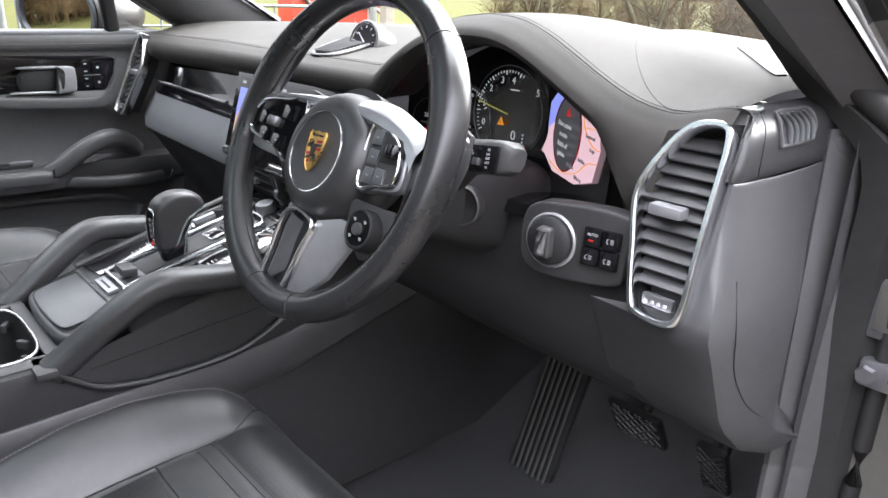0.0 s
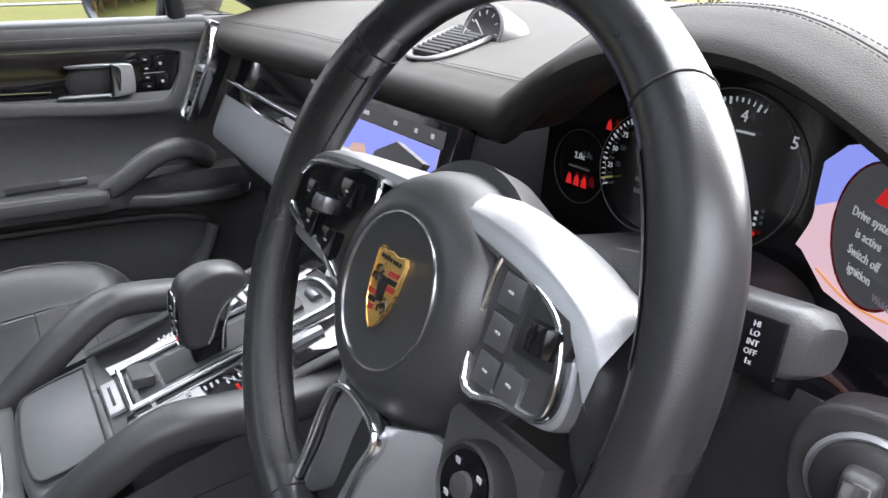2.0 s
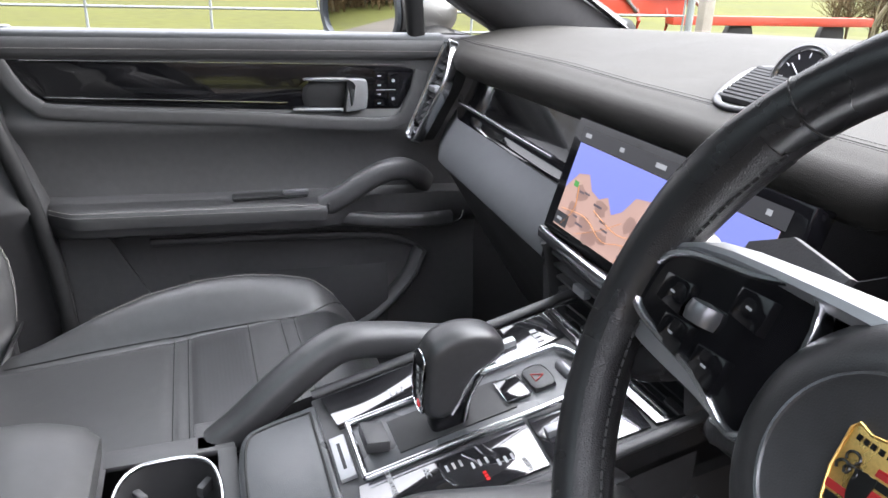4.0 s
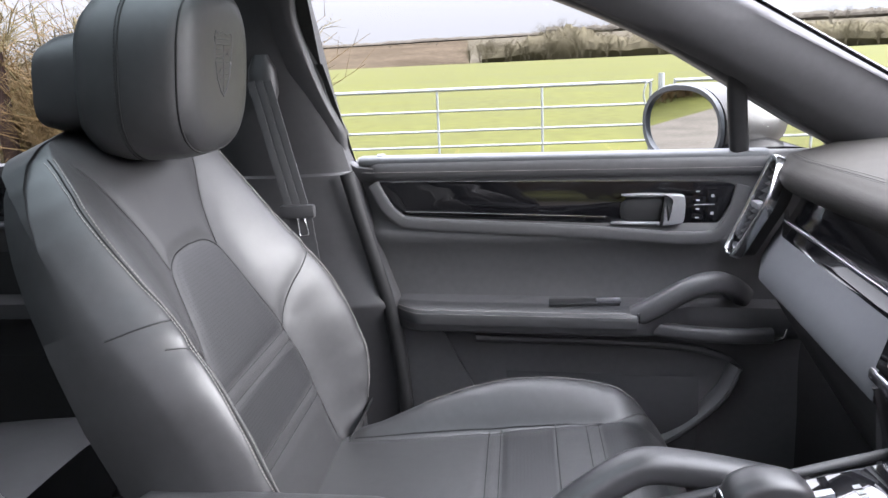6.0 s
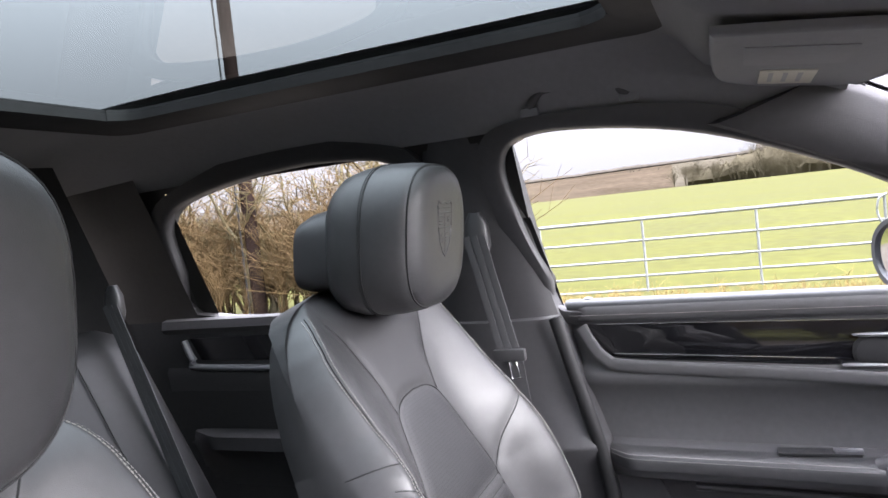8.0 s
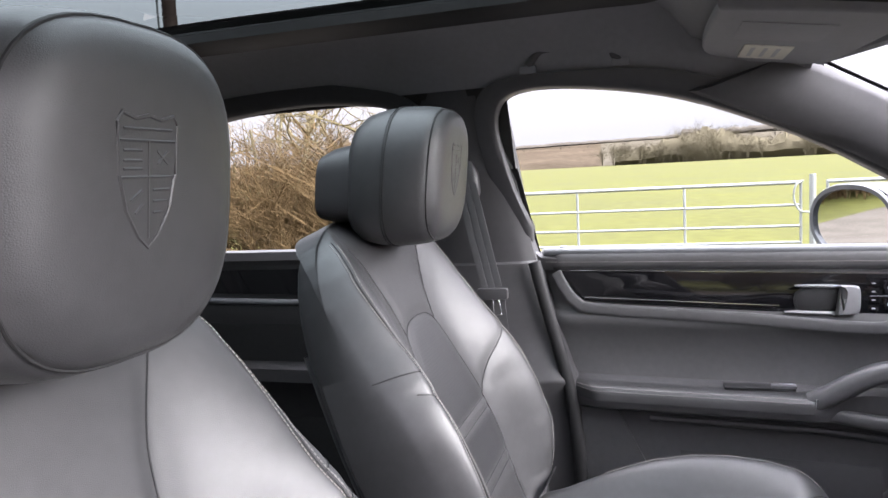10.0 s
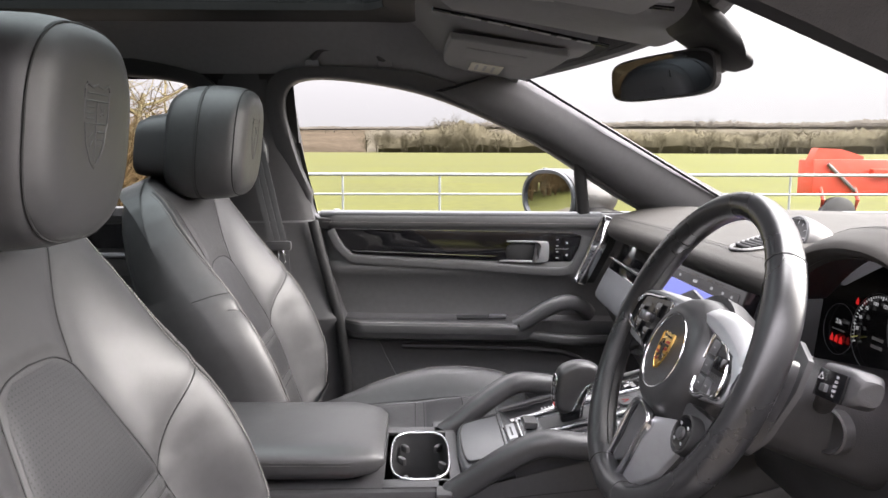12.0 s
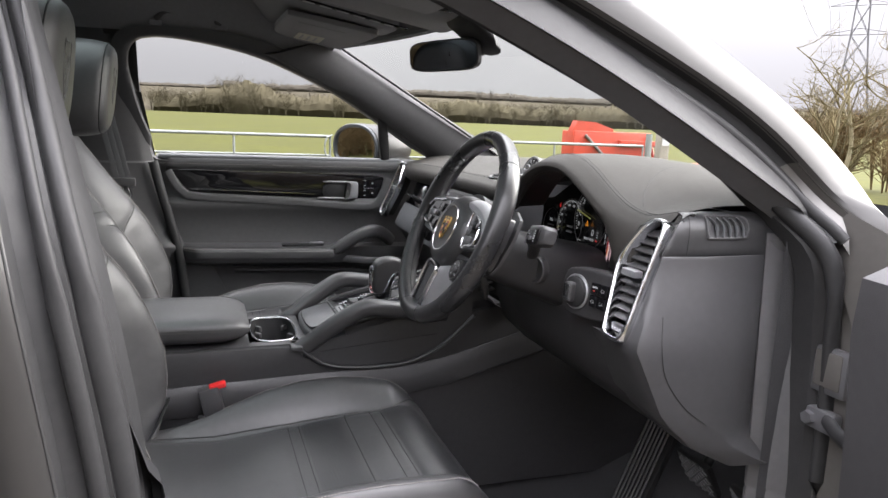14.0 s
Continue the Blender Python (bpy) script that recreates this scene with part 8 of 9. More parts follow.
# ---- driver's side: door opening, painted frame, open door ----
opening = [(-0.455, 0.44), (-0.456, 0.70), (-0.470, 0.90), (-0.502, 1.10), (-0.540, 1.254), (-0.566, 1.356), (-0.566, 1.42), (-0.525, 1.458), (-0.45, 1.468), (-0.33, 1.458), (-0.21, 1.436), (-0.09, 1.394), (0.02, 1.345), (0.19, 1.262), (0.29, 1.205), (0.368, 1.137), (0.408, 1.07), (0.428, 0.96), (0.436, 0.85), (0.440, 0.70), (0.440, 0.44)]


def gate(k, out):
    """The door opening, grown outwards by k, at depth out from the inner trim."""
    res = []
    c = V((0, -0.08, 0.95))
    for y, z in opening:
        d = (V((0, y, z)) - c).normalized()
        y2, z2 = y + d.y * k, z + d.z * k
        x = -glass_x(y2, z2) if z2 > 1.1 else 0.775 - 0.0 * (1.1 - z2)
        res.append(V((max(0.60, min(x, 0.79)) + out, y2, z2)))
    return smoothed(res, 4)


fr = thing("door_frame", (0.85, -0.1, 0.34), "grey painted door opening with black rubber seals", "door frame", kind="structure")
rowsf = [gate(0.0, -0.02), gate(0.004, 0.012), gate(0.014, 0.020), gate(0.020, 0.030)]
part("inner_trim_edge", sheet(rowsf), RUBBER, fr)
part("inner_return", sheet([[V((p.x - 0.03 * k, p.y - 0.05 * k, p.z)) for p in gate(0.0, -0.02)[:27]] for k in (0, 0.5, 1, 1.6)]), DARK, fr)
part("rubber_seal", tube(gate(0.018, 0.034), 0.010, 0.014), RUBBER, fr, "thick black rubber door seal")
part("jamb", sheet([r[:64] for r in (gate(0.024, 0.030), gate(0.028, 0.046), gate(0.040, 0.050))]), RUBBER, fr)
jamb = [gate(0.040, 0.046), gate(0.050, 0.052), gate(0.066, 0.060), gate(0.072, 0.078)]
part("jamb_cover", sheet([r[:59] for r in jamb]), RUBBER, fr, "black plastic cover of the door opening")
part("jamb_paint", sheet([r[58:66] for r in jamb]), PAINT_IN, fr, "pale grey painted jamb")
part("rubber_seal", tube(gate(0.040, 0.054)[:64], 0.006, 0.009), RUBBER, fr)
part("painted_frame", sheet([r[:66] for r in (gate(0.070, 0.074), gate(0.078, 0.084), gate(0.105, 0.090), gate(0.135, 0.080), gate(0.17, 0.03))]), PAINT, fr, "grey metallic painted body frame")
# front jamb with hinge, wing behind
rows = [[V((x, 0.452 + 0.004 * k, z)) for k, x in enumerate((0.770, 0.80, 0.86, 0.92, 0.945))] for z in (1.09, 0.95, 0.8, 0.6, 0.4)]
part("hinge_wall", sheet(rows), PAINT_IN, fr, "bare grey painted hinge wall")
# Same grey wing; the pale colour here stands in for reflected sky.
rows = [[V((0.742, 0.455, 1.165)), V((0.82, 0.452, 1.135)), V((0.93, 0.448, 1.10))], [V((0.775, 0.448, 1.10)), V((0.84, 0.446, 1.085)), V((0.93, 0.444, 1.07))], [V((0.815, 0.446, 1.03)), V((0.85, 0.445, 1.025)), V((0.92, 0.443, 1.02))], [V((0.838, 0.447, 0.985)), V((0.85, 0.446, 0.98)), V((0.90, 0.445, 0.975))]]
part("wing_shoulder", sheet(rows), PAINT_IN, fr, "front wing shoulder, its sky reflection painted pale")
part("wall_recess", block((0.815, 0.447, 0.912), (0.062, 0.014, 0.070), 0.006), GUNMETAL, fr, "recess pressed in the hinge wall")
part("recess_floor", block((0.815, 0.441, 0.914), (0.046, 0.006, 0.054), 0.004), PAINT_IN, fr)
part("hinge", block((0.815, 0.444, 0.838), (0.050, 0.020, 0.032), 0.006), GUNMETAL, fr, "dark steel door hinge")
part("bolt", lathe([(0, 0), (0.011, 0), (0.010, 0.008), (0, 0.008)], (0.800, 0.434, 0.838), (0, -1, 0), 6), GUNMETAL, fr)
part("check_strap", tube(smoothed([(0.825, 0.440, 0.842), (0.86, 0.425, 0.835), (0.90, 0.41, 0.838)], 5), 0.008, 0.012), DARK, fr, "door check strap")
wing = thing("front_wing", (0.90, 0.9, 0.5), "grey metallic front wing and bonnet edge", "car body", kind="structure")
rows = []
for i in range(13):
    y = 0.50 + 0.10 * i
    rows.append([V((x, y, z)) for x, z in ((0.945, 0.45), (0.965, 0.70), (0.965, 0.90), (0.945, 1.02), (0.90, 1.05 - 0.006 * i), (0.80, 1.075 - 0.008 * i), (0.55, 1.085 - 0.010 * i), (0.0, 1.09 - 0.010 * i))])
part("wing_panel", sheet(rows[3:]), PAINT, wing)
part("wing_panel", sheet([r[:5] for r in rows[:4]]), PAINT, wing)
rows = [[V((-p.x, p.y, p.z)) for p in r] for r in rows[4:]]
part("wing_panel", sheet(rows), PAINT, wing)
part("scuttle", sheet([[V((x, 0.50 + 0.34 * (1 - (x / 0.72) ** 2) + dy, 1.085 + dz)) for x in [-0.75 + 0.1 * k for k in range(16)]] for dy, dz in ((0.0, 0.0), (0.06, -0.01), (0.14, -0.03))]), SOFT_BLACK, wing)
# rear quarter: body behind the opening
qb = thing("body_side", (0.93, -0.9, 0.4), "grey metallic rear door and body side", "car body", kind="structure")
# Skins take the lighter jamb paint: sky highlights are put into the colour.
rows = []
for z, x in ((0.40, 0.93), (0.60, 0.955), (0.80, 0.965), (0.95, 0.955), (1.05, 0.935), (1.10, 0.915)):
    rows.append([V((x, -0.60 - 0.12 * k, z)) for k in range(12)])
part("rear_door_skin", sheet(rows), PAINT_IN, qb)
rows = []
for z, x, y in ((0.40, 0.93, -0.60), (0.7, 0.955, -0.60), (0.95, 0.955, -0.615), (1.10, 0.915, -0.635), (1.25, 0.85, -0.66), (1.38, 0.785, -0.68), (1.48, 0.72, -0.70)):
    rows.append([V((x - 0.10, y + 0.025, z)), V((x - 0.045, y + 0.026, z)), V((x - 0.026, y + 0.023, z)), V((x - 0.013, y + 0.016, z)), V((x - 0.004, y + 0.006, z)), V((x, y - 0.008, z)), V((x, y - 0.03, z)), V((x, y - 0.12, z))])
part("pillar_skin", sheet(rows), PAINT_IN, qb, "grey painted middle pillar")
part("latch", block((0.885, -0.575, 0.72), (0.05, 0.012, 0.06), 0.006), GUNMETAL, qb)
part("latch_loop", tube(smoothed([(0.875, -0.565, 0.735), (0.875, -0.545, 0.73), (0.875, -0.545, 0.71), (0.875, -0.565, 0.705)], 5), 0.004), CHROME, qb)
rf = thing("roof_skin", (0, -0.6, 1.6), "grey metallic roof edge", "car body", kind="structure")
for s in (-1, 1):
    rows = []
    for i in range(25):
        y = 0.02 - 1.9 * i / 24
        z = 1.50 - 0.30 * max(0, y + 0.30) ** 1.5 - 0.05 * max(0, -y - 1.0) ** 2
        rows.append([V((s * x, y, z + dz)) for x, dz in ((0.705, -0.02), (0.70, 0.02), (0.67, 0.06), (0.60, 0.09), (0.47, 0.115))])
    part("roof_edge", sheet(rows), PAINT, rf)
# open driver's door: inner panel near the hinge
od = thing("open_door", (1.1, 0.35, 0.40), "open driver door seen edge-on, dark inner panel", "car door")
hd0, hd1 = V((0.958, 0.415, 0)), V((1.90, 0.25, 0))
nd = V((-0.17, -0.98, 0)).normalized()
rows = []
for z, k in ((0.40, 0.02), (0.45, 0.05), (0.70, 0.09), (0.90, 0.10), (1.02, 0.11), (1.085, 0.105), (1.10, 0.07), (1.10, 0.0), (1.05, -0.06), (0.4, -0.06)):
    rows.append([hd0.lerp(hd1, t) + nd * k * (0.55 if t == 0 else 1) + V((0, 0, z)) for t in (0, 0.02, 0.05, 0.2, 0.5, 0.8, 1.0)])
part("inner_panel", skin([list(c) for c in zip(*rows)], True), KNEE, od)
rows = [[hd0.lerp(hd1, t) + nd * k + V((0, 0, z)) for t in (0.0, 0.25, 0.5)] for z, k in ((1.10, 0.0), (1.16, 0.01), (1.20, 0.03))]
part("mirror_triangle", sheet(rows), GLOSS_BLACK, od)

# ---- outside: field, gate, hedges, woods ----
GRASS = material("young_crop_green", (0.050, 0.051, 0.011), 0.9, vary=0.35, scale=0.22, bump=0.6, bump_scale=20, spec=0.1)
TRACK = material("gravel_track", (0.075, 0.067, 0.056), 0.95, vary=0.3, scale=1.5, bump=0.8, bump_scale=60, spec=0.0)
STRAW = material("dead_grass", (0.24, 0.18, 0.08), 0.9, vary=0.35, scale=3, spec=0.0)
PLOUGH = material("ploughed_brown_field", (0.044, 0.035, 0.025), 0.95, vary=0.55, scale=0.03, spec=0.0)
BARK = material("mossy_bark", (0.105, 0.090, 0.048), 0.9, vary=0.5, scale=4, bump=1.0, bump_scale=60)
TWIG = material("olive_twigs", (0.098, 0.082, 0.046), 0.9, vary=0.5, scale=2, spec=0.0)
BRAMBLE = material("dry_bramble", (0.090, 0.062, 0.032), 0.9, vary=0.5, scale=3, spec=0.0)
WOOD_FAR = material("far_winter_wood", (0.066, 0.058, 0.039), 0.95, vary=0.25, scale=0.30, spec=0.0)
WOOD_FAR_B = material("far_hill_wood", (0.058, 0.052, 0.044), 0.95, vary=0.18, scale=0.15, spec=0.0)
WOOD_HILL = material("wooded_hill_side", (0.062, 0.055, 0.042), 0.95, vary=0.35, scale=0.10, spec=0.0)
GALV = material("galvanised_steel", (0.19, 0.205, 0.20), 0.5, metal=0.3, vary=0.2, scale=3)
ORANGE = material("orange_machine_paint", (0.34, 0.034, 0.014), 0.5, vary=0.25, scale=4)
POLE_WOOD = material("creosoted_pole", (0.020, 0.013, 0.011), 0.9, vary=0.4, scale=3, bump=0.8, bump_scale=40, spec=0.05)
POST_WOOD = material("weathered_post", (0.20, 0.18, 0.15), 0.9, vary=0.35, scale=6)
PYLON = material("pylon_steel", (0.06, 0.06, 0.065), 0.6, vary=0.1)


def field_z(x, y):
    """The field lies level by the lane and lifts gently towards the wood."""
    d = max(0.0, math.hypot(x, y) - 12)
    return 2.3 * min(1, d / 240) ** 1.2


xs = [-1600, -900, -500, -300, -250, -180, -120, -70, -40, -20, -12, -9, -6, 0, 6, 15, 40, 100, 300, 900, 1600]
ys = [-1600, -600, -250, -120, -60, -25, -12, -5, 0, 5, 12, 25, 60, 120, 250, 600, 1600]
solo("ground", sheet([[(x, y, field_z(x, y)) for x in xs] for y in ys]), GRASS, (0, 0, 0), "wide green field of young crop", "field", kind="structure")
rows = [[(x + 0.25 * math.sin(y * 0.7), y, 0.006) for x in (-6.3, -3.0, 0.0, 3.0, 5.0)] for y in range(-60, 41, 4)]
solo("road", sheet(rows), TRACK, (0, 0, 0), "pale gravel lane beside the field gate", "lane", kind="structure")
# rising brown land and wooded hill beyond


def hill_z(t, a):
    return 1.8 + 15.5 * math.sin(min(1, t) * math.pi / 2) * (0.78 + 0.22 * math.sin(3 * a + 1.0)) + 2.5 * t


for name, a0, a1, mat, label in (("backdrop_hill", -80, -4, PLOUGH, "low brown ploughed hill beyond the field"), ("backdrop_woods", -4, 100, WOOD_HILL, "low wooded hill in winter haze beyond the field")):
    rows = [[(-(252 + 260 * k / 8) * math.cos(a), (252 + 260 * k / 8) * math.sin(a), hill_z(k / 8, a)) for a in [radians(a0 + (a1 - a0) * j / 26) for j in range(27)]] for k in range(9)]
    solo(name, sheet(rows), mat, (-380, 0, 2), label, "hill", kind="structure")


def brush(rng, spots, mat, name, label, category, per=40, kind="stuff", thick=0.02, slender=1.0):
    """Bare winter growth as joined slivers: upright stems that fork into finer sprays."""
    verts, faces = [], []

    def sliver(a, b, r0, r1):
        i = len(verts)
        d = (b - a)
        s = d.orthogonal().normalized()
        q = d.cross(s).normalized()
        for c, r in ((a, r0), (b, r1)):
            for k in range(3):
                w = k * 2.094
                verts.append(c + (s * math.cos(w) + q * math.sin(w)) * r)
        for k in range(3):
            faces.append((i + k, i + (k + 1) % 3, i + 3 + (k + 1) % 3, i + 3 + k))

    for x, y, z, h in spots:
        root = V((x, y, z))
        for m in range(3):
            lean = V((rng.uniform(-0.16, 0.16), rng.uniform(-0.16, 0.16), 1)) * h * rng.uniform(0.5, 0.75)
            top = root + lean
            sliver(root, top, h * thick, h * thick * 0.4)
            for k in range(per // 3):
                t = rng.uniform(0.25, 1.0)
                a = root.lerp(top, t)
                d = V((rng.gauss(0, 0.22), rng.gauss(0, 0.22), rng.uniform(0.10, 0.36))) * h * slender
                b = a + d
                sliver(a, b, h * thick * 0.35, h * thick * 0.14)
                for j in range(2):
                    a2 = a.lerp(b, rng.uniform(0.4, 1))
                    sliver(a2, a2 + V((rng.gauss(0, 0.09), rng.gauss(0, 0.09), rng.uniform(0.02, 0.16))) * h * slender, h * thick * 0.2, h * thick * 0.08)
    me = bpy.data.meshes.new(name)
    me.from_pydata([tuple(v) for v in verts], [], faces)
    me.materials.append(mat)
    return tagged(new(name, me), label, category, "", kind)


rng = random.Random(11)
spots = []
for i in range(900):
    a = radians(rng.uniform(-4, 78))
    r = 250 + rng.uniform(0, 30)
    x, y = -r * math.cos(a), r * math.sin(a)
    h = rng.uniform(6, 9.5) + (4.0 if 1 < math.degrees(a) < 6 and rng.random() < 0.3 else 0)
    spots.append((x, y, field_z(x, y) - 0.3, h))
brush(rng, spots, WOOD_FAR, "far_wood", "line of bare brown winter trees along the field edge", "woodland", per=36, thick=0.013, slender=1.2)
spots = []
for i in range(520):
    a = radians(rng.uniform(-60, 88))
    r = 360 + rng.uniform(0, 140)
    t = (r - 252) / 260
    spots.append((-r * math.cos(a), r * math.sin(a), 1.8 + 15.5 * math.sin(min(1, t) * math.pi / 2) * (0.78 + 0.22 * math.sin(3 * a + 1.0)) + 1.5 * t, rng.uniform(3.5, 7.5) if math.degrees(a) > 2 else rng.uniform(2, 3.5)))
brush(rng, spots, WOOD_FAR_B, "hill_wood", "hazy grey-brown woodland on the far hill", "woodland", per=24, thick=0.014, slender=1.2)


def wood_edge(name, radius, a0, a1, height, mat, label, seed):
    """A long uneven belt of far winter trees: a lumpy body with a ragged top."""
    r = random.Random(seed)
    n = int((a1 - a0) * radius / 57.3 / 0.9)
    lumps = [[r.uniform(-1, 1) for _ in range(n // k + 3)] for k in (24, 9, 4, 1)]
    rows = [[] for _ in range(6)]
    for i in range(n + 1):
        a = radians(a0 + (a1 - a0) * i / n)
        w = 0.0
        for k, amp, l in zip((24, 9, 4, 1), (0.16, 0.12, 0.06, 0.03), lumps):
            f = i / k
            j = int(f)
            w += amp * (l[j] + (l[j + 1] - l[j]) * (f - j))
        h = height(math.degrees(a)) * (1 + w)
        for k, (zf, out) in enumerate(((0, 0), (0.35, -2.0), (0.65, -1.5), (0.85, 0.5), (1.0, 2.5), (0.6, 9))):
            rad = radius + out + r.uniform(-0.25, 0.25) * (k > 0)
            x, y = -rad * math.cos(a), rad * math.sin(a)
            rows[k].append((x, y, (hill_z((radius - 252) / 260, a) if radius > 300 else field_z(x, y)) - 0.3 + h * zf * (1 + 0.13 * r.uniform(-1, 1) * (k > 2))))
    bm = sheet(rows)
    return solo(name, bm, mat, (-radius, 0, 2), label, "woodland", kind="stuff")


wood_edge("wood_belt", 256, -3, 80, lambda d: 6.6 + (4.0 * math.exp(-((d - 3.5) / 2.2) ** 2)) - 2.5 * max(0, 1 - (d + 3) / 4), WOOD_FAR, "belt of hazy brown winter trees along the field edge", 5)
wood_edge("hill_belt", 430, -40, 90, lambda d: 4.4 if d > 2 else 2.2, WOOD_FAR_B, "grey-brown wood along the far hill's crest", 6)


# bare trees of the near hedge
def bare_tree(name, base, height, seed, label, mat=BARK, spread=0.5, twigs=3, group="hedge trees"):
    r = random.Random(seed)
    tr = thing(name, base, label, "tree", group)
    trunk, crown = bmesh.new(), ([], [])

    def sliver(a, b, r0, r1):
        vs, fs = crown
        i = len(vs)
        d = b - a
        s = d.orthogonal().normalized()
        q = d.cross(s).normalized()
        for c, rad in ((a, r0), (b, r1)):
            for k in range(4):
                w = k * math.pi / 2
                vs.append(c + (s * math.cos(w) + q * math.sin(w)) * rad - V(base))
        for k in range(4):
            fs.append((i + k, i + (k + 1) % 4, i + 4 + (k + 1) % 4, i + 4 + k))

    def limb(p, d, length, rad, level):
        pts = [p]
        for k in range(4):
            d = (d + V((r.gauss(0, 0.22), r.gauss(0, 0.22), r.gauss(0.05, 0.12)))).normalized()
            pts.append(pts[-1] + d * length / 4)
        if level == 0:
            tube(smoothed(pts, 3), lambda t: rad * (1 - 0.55 * t), n=8, bm=trunk)
        else:
            for k, (a, b) in enumerate(zip(pts, pts[1:])):
                sliver(a, b, rad * (1 - 0.16 * k), rad * (1 - 0.16 * (k + 1)))
        if level < twigs:
            for k in range(6 if level < 2 else 4):
                t = r.uniform(0.2, 1.0)
                i = min(3, int(t * 4))
                a = pts[i].lerp(pts[i + 1], t * 4 - i)
                side = V((r.gauss(0, 1), r.gauss(0, 1), r.gauss(0.25, 0.5))).normalized()
                limb(a, (d * 0.5 + side * (0.6 + spread)).normalized(), length * r.uniform(0.35, 0.6), rad * r.uniform(0.35, 0.5), level + 1)

    for k in range(r.choice((1, 2, 2, 3))):
        limb(V(base) + V((r.uniform(-0.25, 0.25), r.uniform(-0.25, 0.25), -0.05)), V((r.gauss(0, 0.18), r.gauss(0, 0.18), 1)).normalized(), height * r.uniform(0.65, 0.9), height * r.uniform(0.014, 0.024), 0)
    part("trunk", trunk, mat, tr)
    me = bpy.data.meshes.new("crown")
    me.from_pydata([tuple(v) for v in crown[0]], [], crown[1])
    me.materials.append(TWIG)
    c = new("crown", me)
    c.parent = tr
    return tr


k = 0
for x, y, h in ((-8.4, -3.6, 2.4), (-8.8, -4.7, 2.9), (-8.2, -5.4, 3.0), (-9.2, -6.0, 3.1), (-8.3, -6.7, 3.0), (-9.0, -7.5, 3.1), (-8.2, -8.2, 3.1), (-8.9, -9.0, 3.2), (-8.4, -9.9, 3.2), (-9.1, -10.8, 3.3), (-8.6, -11.8, 3.4), (-8.3, -12.9, 3.4), (-8.9, -14.2, 3.5), (-8.4, -15.8, 3.6), (-8.8, -17.6, 3.8), (-8.5, -19.5, 4.0)):
    bare_tree("hedge_tree", (x, y, 0.0), h * 0.92, 20 + k, "bare mossy hedge tree with tangled twigs", twigs=3)
    k += 1
for x, y, h in ((-9.6, 11.8, 3.6), (-8.8, 14.6, 3.6), (-11.8, 14.4, 3.2)):
    bare_tree("thorn_tree", (x, y, 0.0), h, 63 + k, "bare thorn tree beside the lane", spread=0.75, twigs=4, group="thorn trees")
    k += 1
rng = random.Random(5)
spots = [(-8.6 + rng.gauss(0, 0.5), -3.6 - 16.5 * rng.random(), 0, rng.uniform(0.7, 2.5)) for i in range(520)]
brush(rng, spots, BRAMBLE, "bramble_undergrowth", "dry brown bramble under the hedge", "undergrowth", per=36, thick=0.010, slender=1.2)
spots = [(-13 + 17 * t + rng.gauss(0, 0.6), 14.5 + 6 * t + rng.gauss(0, 0.7), 0, rng.uniform(1.3, 2.3)) for t in [rng.random() for i in range(130)]]
brush(rng, spots, BRAMBLE, "hedge_row", "brown winter hedge ahead of the car", "hedge", per=48, thick=0.012, slender=1.2)
# Unseen hedge, added to hold back low sky light from the open side.
spots = [(6.4 + rng.gauss(0, 0.5), -16 + 34 * rng.random(), 0, rng.uniform(1.8, 3.3)) for i in range(260)]
brush(rng, spots, BRAMBLE, "hedge_row", "unseen hedge added across the lane to cut low side light", "hedge", per=48, thick=0.012, slender=1.2)
spots = [(-7.4 + rng.gauss(0, 0.35), -3 + 11 * rng.random(), 0, rng.uniform(0.12, 0.36)) for i in range(1300)]
brush(rng, spots, STRAW, "verge_grass", "straw-coloured grass along the gate", "grass", per=6, thick=0.016, slender=1.0)

# utility pole
pole = thing("utility_pole", (-8.1, -6.8, 0), "dark creosoted wooden utility pole in the hedge", "utility pole")
part("shaft", tube([(-8.1, -6.8, -0.2), (-8.1, -6.8, 4), (-8.1, -6.8, 9)], lambda t: 0.108 - 0.02 * t, n=16), POLE_WOOD, pole)
part("cable_guard", tube([(-8.0, -6.92, 0), (-8.0, -6.92, 9)], 0.014, n=8), DARK, pole)


# galvanised field gates
def field_gate(y0, y1, label):
    g = thing("field_gate", (-8.0, (y0 + y1) / 2, 0), label, "gate", "field gates")
    for z in (1.03, 0.78, 0.545, 0.36, 0.19):
        part("rail", tube([(-8.0, y0, z), (-8.0, y1, z)], 0.021 if z > 1 else 0.015, n=10), GALV, g)
    n = max(2, round((y1 - y0) / 1.32))
    for i in range(n + 1):
        y = y0 + (y1 - y0) * i / n
        part("upright", tube([(-8.0, y, 0.17), (-8.0, y, 1.05)], 0.016, n=8), GALV, g)
    return g


field_gate(-2.42, 1.28, "galvanised tubular steel field gate, closed")
field_gate(1.55, 6.15, "long galvanised steel field gate, closed")
gp = thing("gate_post", (-8.0, 1.40, 0), "galvanised gate post with looped latch", "gate post", "gate posts")
part("post", tube([(-8.0, 1.40, -0.1), (-8.0, 1.40, 1.12)], 0.035, n=12), GALV, gp)
part("latch_loop", tube(smoothed([(-7.97, 1.30, 1.05), (-7.95, 1.22, 1.0), (-7.95, 1.20, 0.85), (-7.95, 1.26, 0.72), (-7.97, 1.36, 0.70)], 5), 0.012, n=8), GALV, gp)
gp = thing("gate_post", (-8.0, 6.25, 0), "galvanised gate hanging post", "gate post", "gate posts")
part("post", tube([(-8.0, 6.25, -0.1), (-8.0, 6.25, 1.22)], 0.05, n=12), GALV, gp)
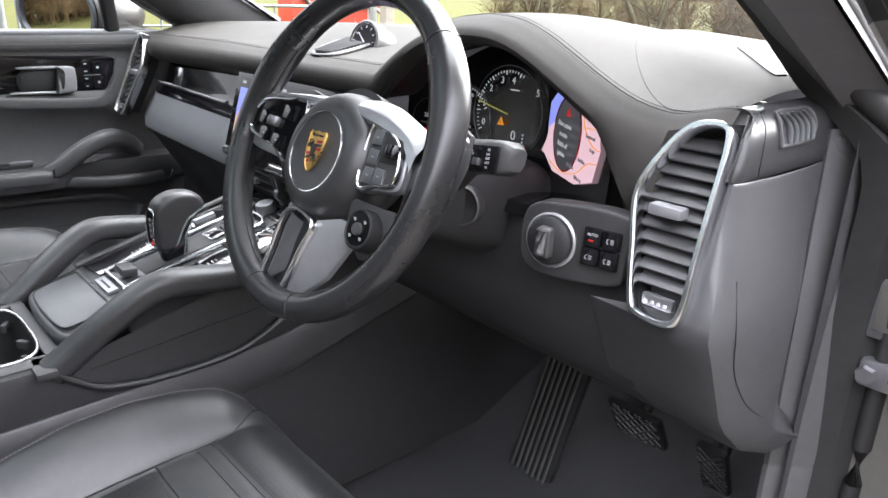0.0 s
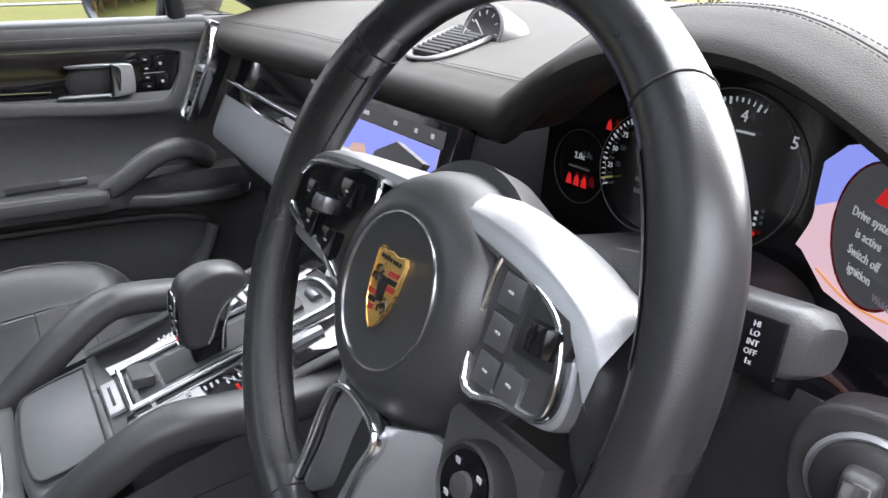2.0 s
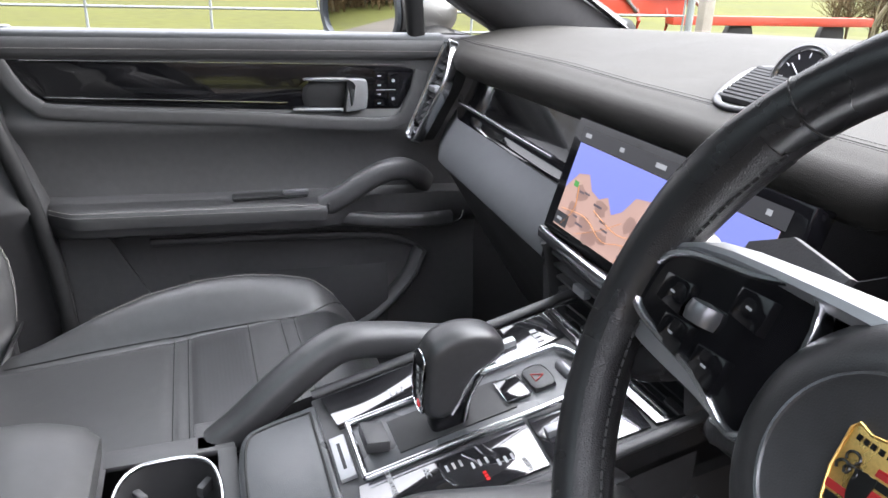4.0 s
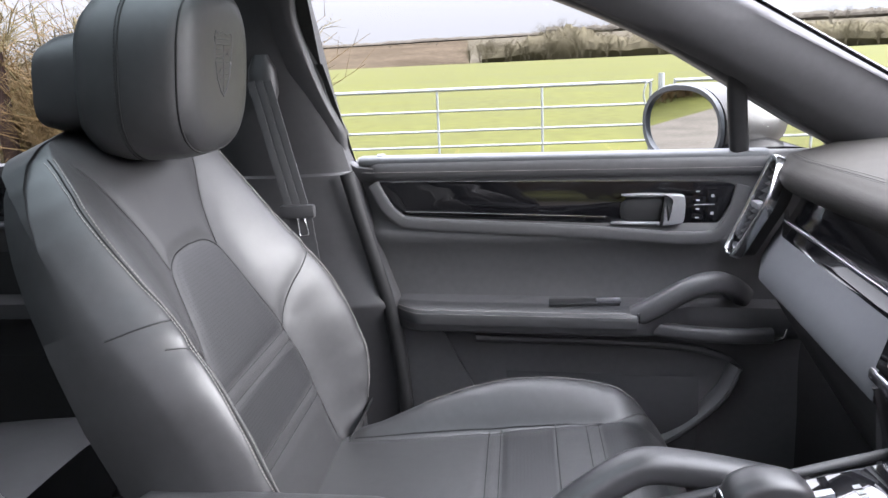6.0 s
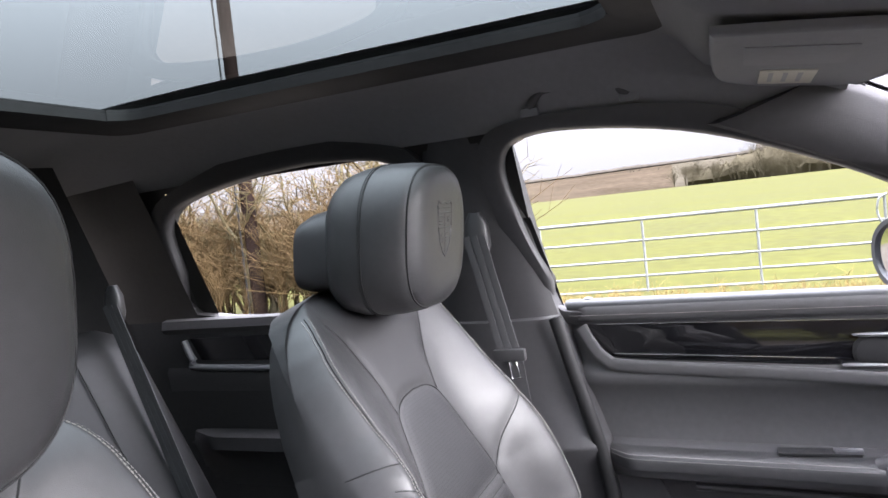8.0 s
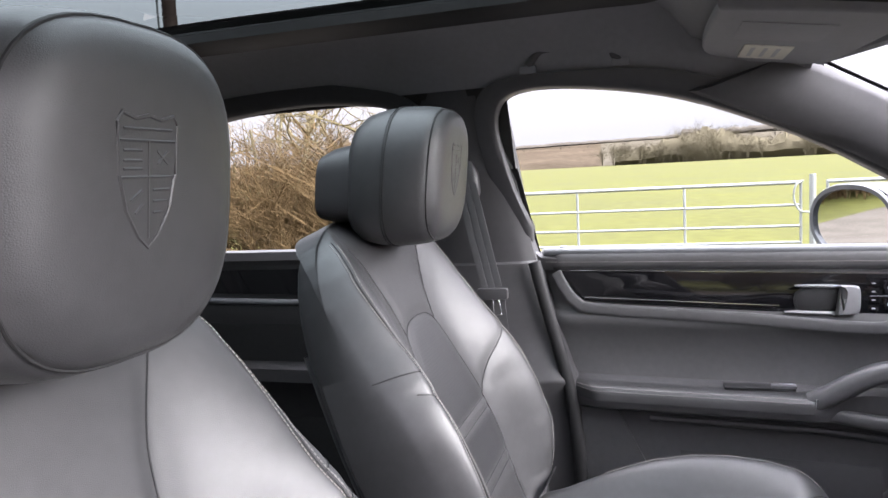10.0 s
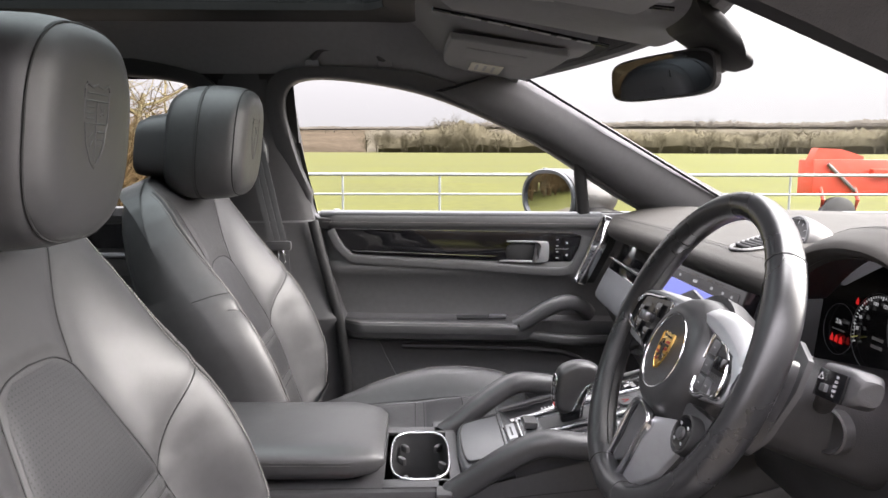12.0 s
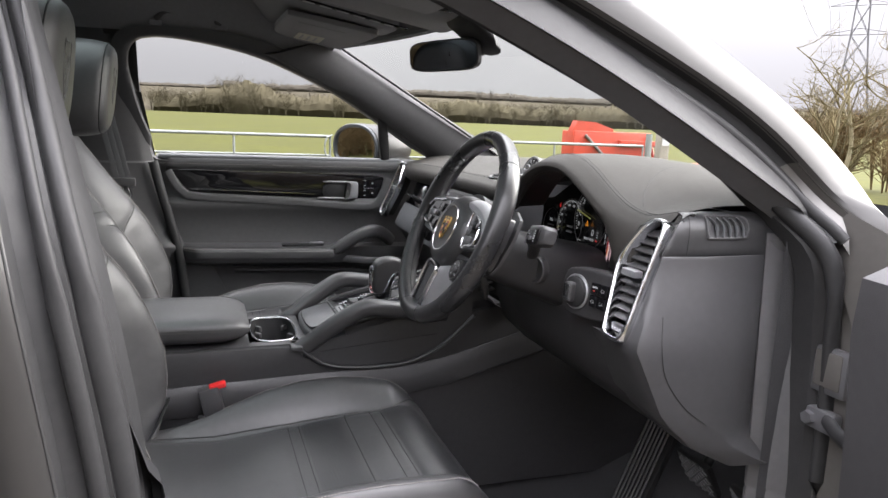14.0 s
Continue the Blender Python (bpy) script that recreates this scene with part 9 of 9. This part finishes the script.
gp = thing("gate_post", (-8.0, 6.50, 0), "weathered square wooden gate post with a small white notice", "gate post", "gate posts")
part("post", block((-8.0, 6.50, 0.62), (0.16, 0.16, 1.28), 0.015), POST_WOOD, gp)
part("notice", block((-7.91, 6.50, 1.13), (0.006, 0.13, 0.16), 0), WHITE_MARK, gp)

# orange farm implement behind the gate
fm = thing("farm_implement", (-11.0, 7.5, 0), "orange folded farm implement parked behind the gate", "farm machine")
part("frame", block((-11.0, 7.35, 0.92), (0.5, 1.75, 0.62), 0.03), ORANGE, fm, "flat orange steel frame")
part("headstock", plate([(-11.0, 6.45, 1.2), (-11.0, 6.55, 1.42), (-11.0, 6.95, 1.40), (-11.0, 7.35, 1.28), (-11.0, 7.35, 1.1), (-11.0, 6.5, 1.0)], (0.22, 0, 0), 0.02), ORANGE, fm)
part("boom", block((-10.6, 10.1, 0.58), (0.25, 4.6, 0.16), 0.02), ORANGE, fm, "long low orange boom")
for y in (6.6, 7.2, 7.8, 8.3):
    part("tine", tube([(-10.85, y, 0.95), (-10.7, y + 0.05, 0.55), (-10.8, y + 0.02, 0.1)], 0.035, n=8), ORANGE, fm)
for y in (6.7, 8.1):
    part("hydraulic_ram", tube([(-10.72, y, 1.15), (-10.72, y + 0.5, 0.7)], 0.03, n=8), GUNMETAL, fm)
for y in (6.9, 9.4, 11.6):
    part("support_wheel", lathe([(0.0, -0.1), (0.24, -0.1), (0.30, -0.06), (0.30, 0.06), (0.24, 0.1), (0, 0.1)], (-10.7, y, 0.30), (1, 0, 0), 24), RUBBER, fm)
part("cross_arm", block((-10.7, 7.9, 1.02), (0.12, 0.9, 0.10), 0.01), ORANGE, fm)

# transmission tower and lines
pt = thing("transmission_tower", (-197, 221, 0), "steel lattice electricity pylon on the skyline", "pylon")
PB = V((-197, 221, 0))
bm = bmesh.new()
lev = [(0, 7.0), (14, 5.2), (28, 3.6), (38, 2.7), (48, 2.2), (58, 1.6), (64, 0.4)]
ax_, ay_ = V((0.74, 0.67, 0)), V((-0.67, 0.74, 0))
for (z0, w0), (z1, w1) in zip(lev, lev[1:]):
    cs0 = [PB + ax_ * a * w0 + ay_ * b * w0 + V((0, 0, z0)) for a, b in ((-1, -1), (1, -1), (1, 1), (-1, 1))]
    cs1 = [PB + ax_ * a * w1 + ay_ * b * w1 + V((0, 0, z1)) for a, b in ((-1, -1), (1, -1), (1, 1), (-1, 1))]
    for i in range(4):
        tube([cs0[i], cs1[i]], 0.24, n=4, bm=bm)
        tube([cs0[i], cs1[(i + 1) % 4]], 0.13, n=4, bm=bm)
        tube([cs0[(i + 1) % 4], cs1[i]], 0.13, n=4, bm=bm)
part("lattice_mast", bm, PYLON, pt)
for z, w in ((38, 12), (48, 10), (58, 8)):
    bm = bmesh.new()
    tube([PB - ax_ * w + V((0, 0, z)), PB + ax_ * w + V((0, 0, z))], 0.16, n=4, bm=bm)
    tube([PB - ax_ * w + V((0, 0, z)), PB + V((0, 0, z + 2.2)), PB + ax_ * w + V((0, 0, z))], 0.12, n=4, bm=bm)
    part("cross_arm", bm, PYLON, pt)
    for s in (-1, 1):
        for far in (-1, 1):
            a = PB + ax_ * s * w + V((0, 0, z - 1.5))
            b = a + ay_ * far * 330
            pts = [a.lerp(b, t) - V((0, 0, 9 * 4 * t * (1 - t) * 0.8)) for t in [k / 12 for k in range(13)]]
            part("power_line", tube(pts, 0.08, n=4), PYLON, pt)
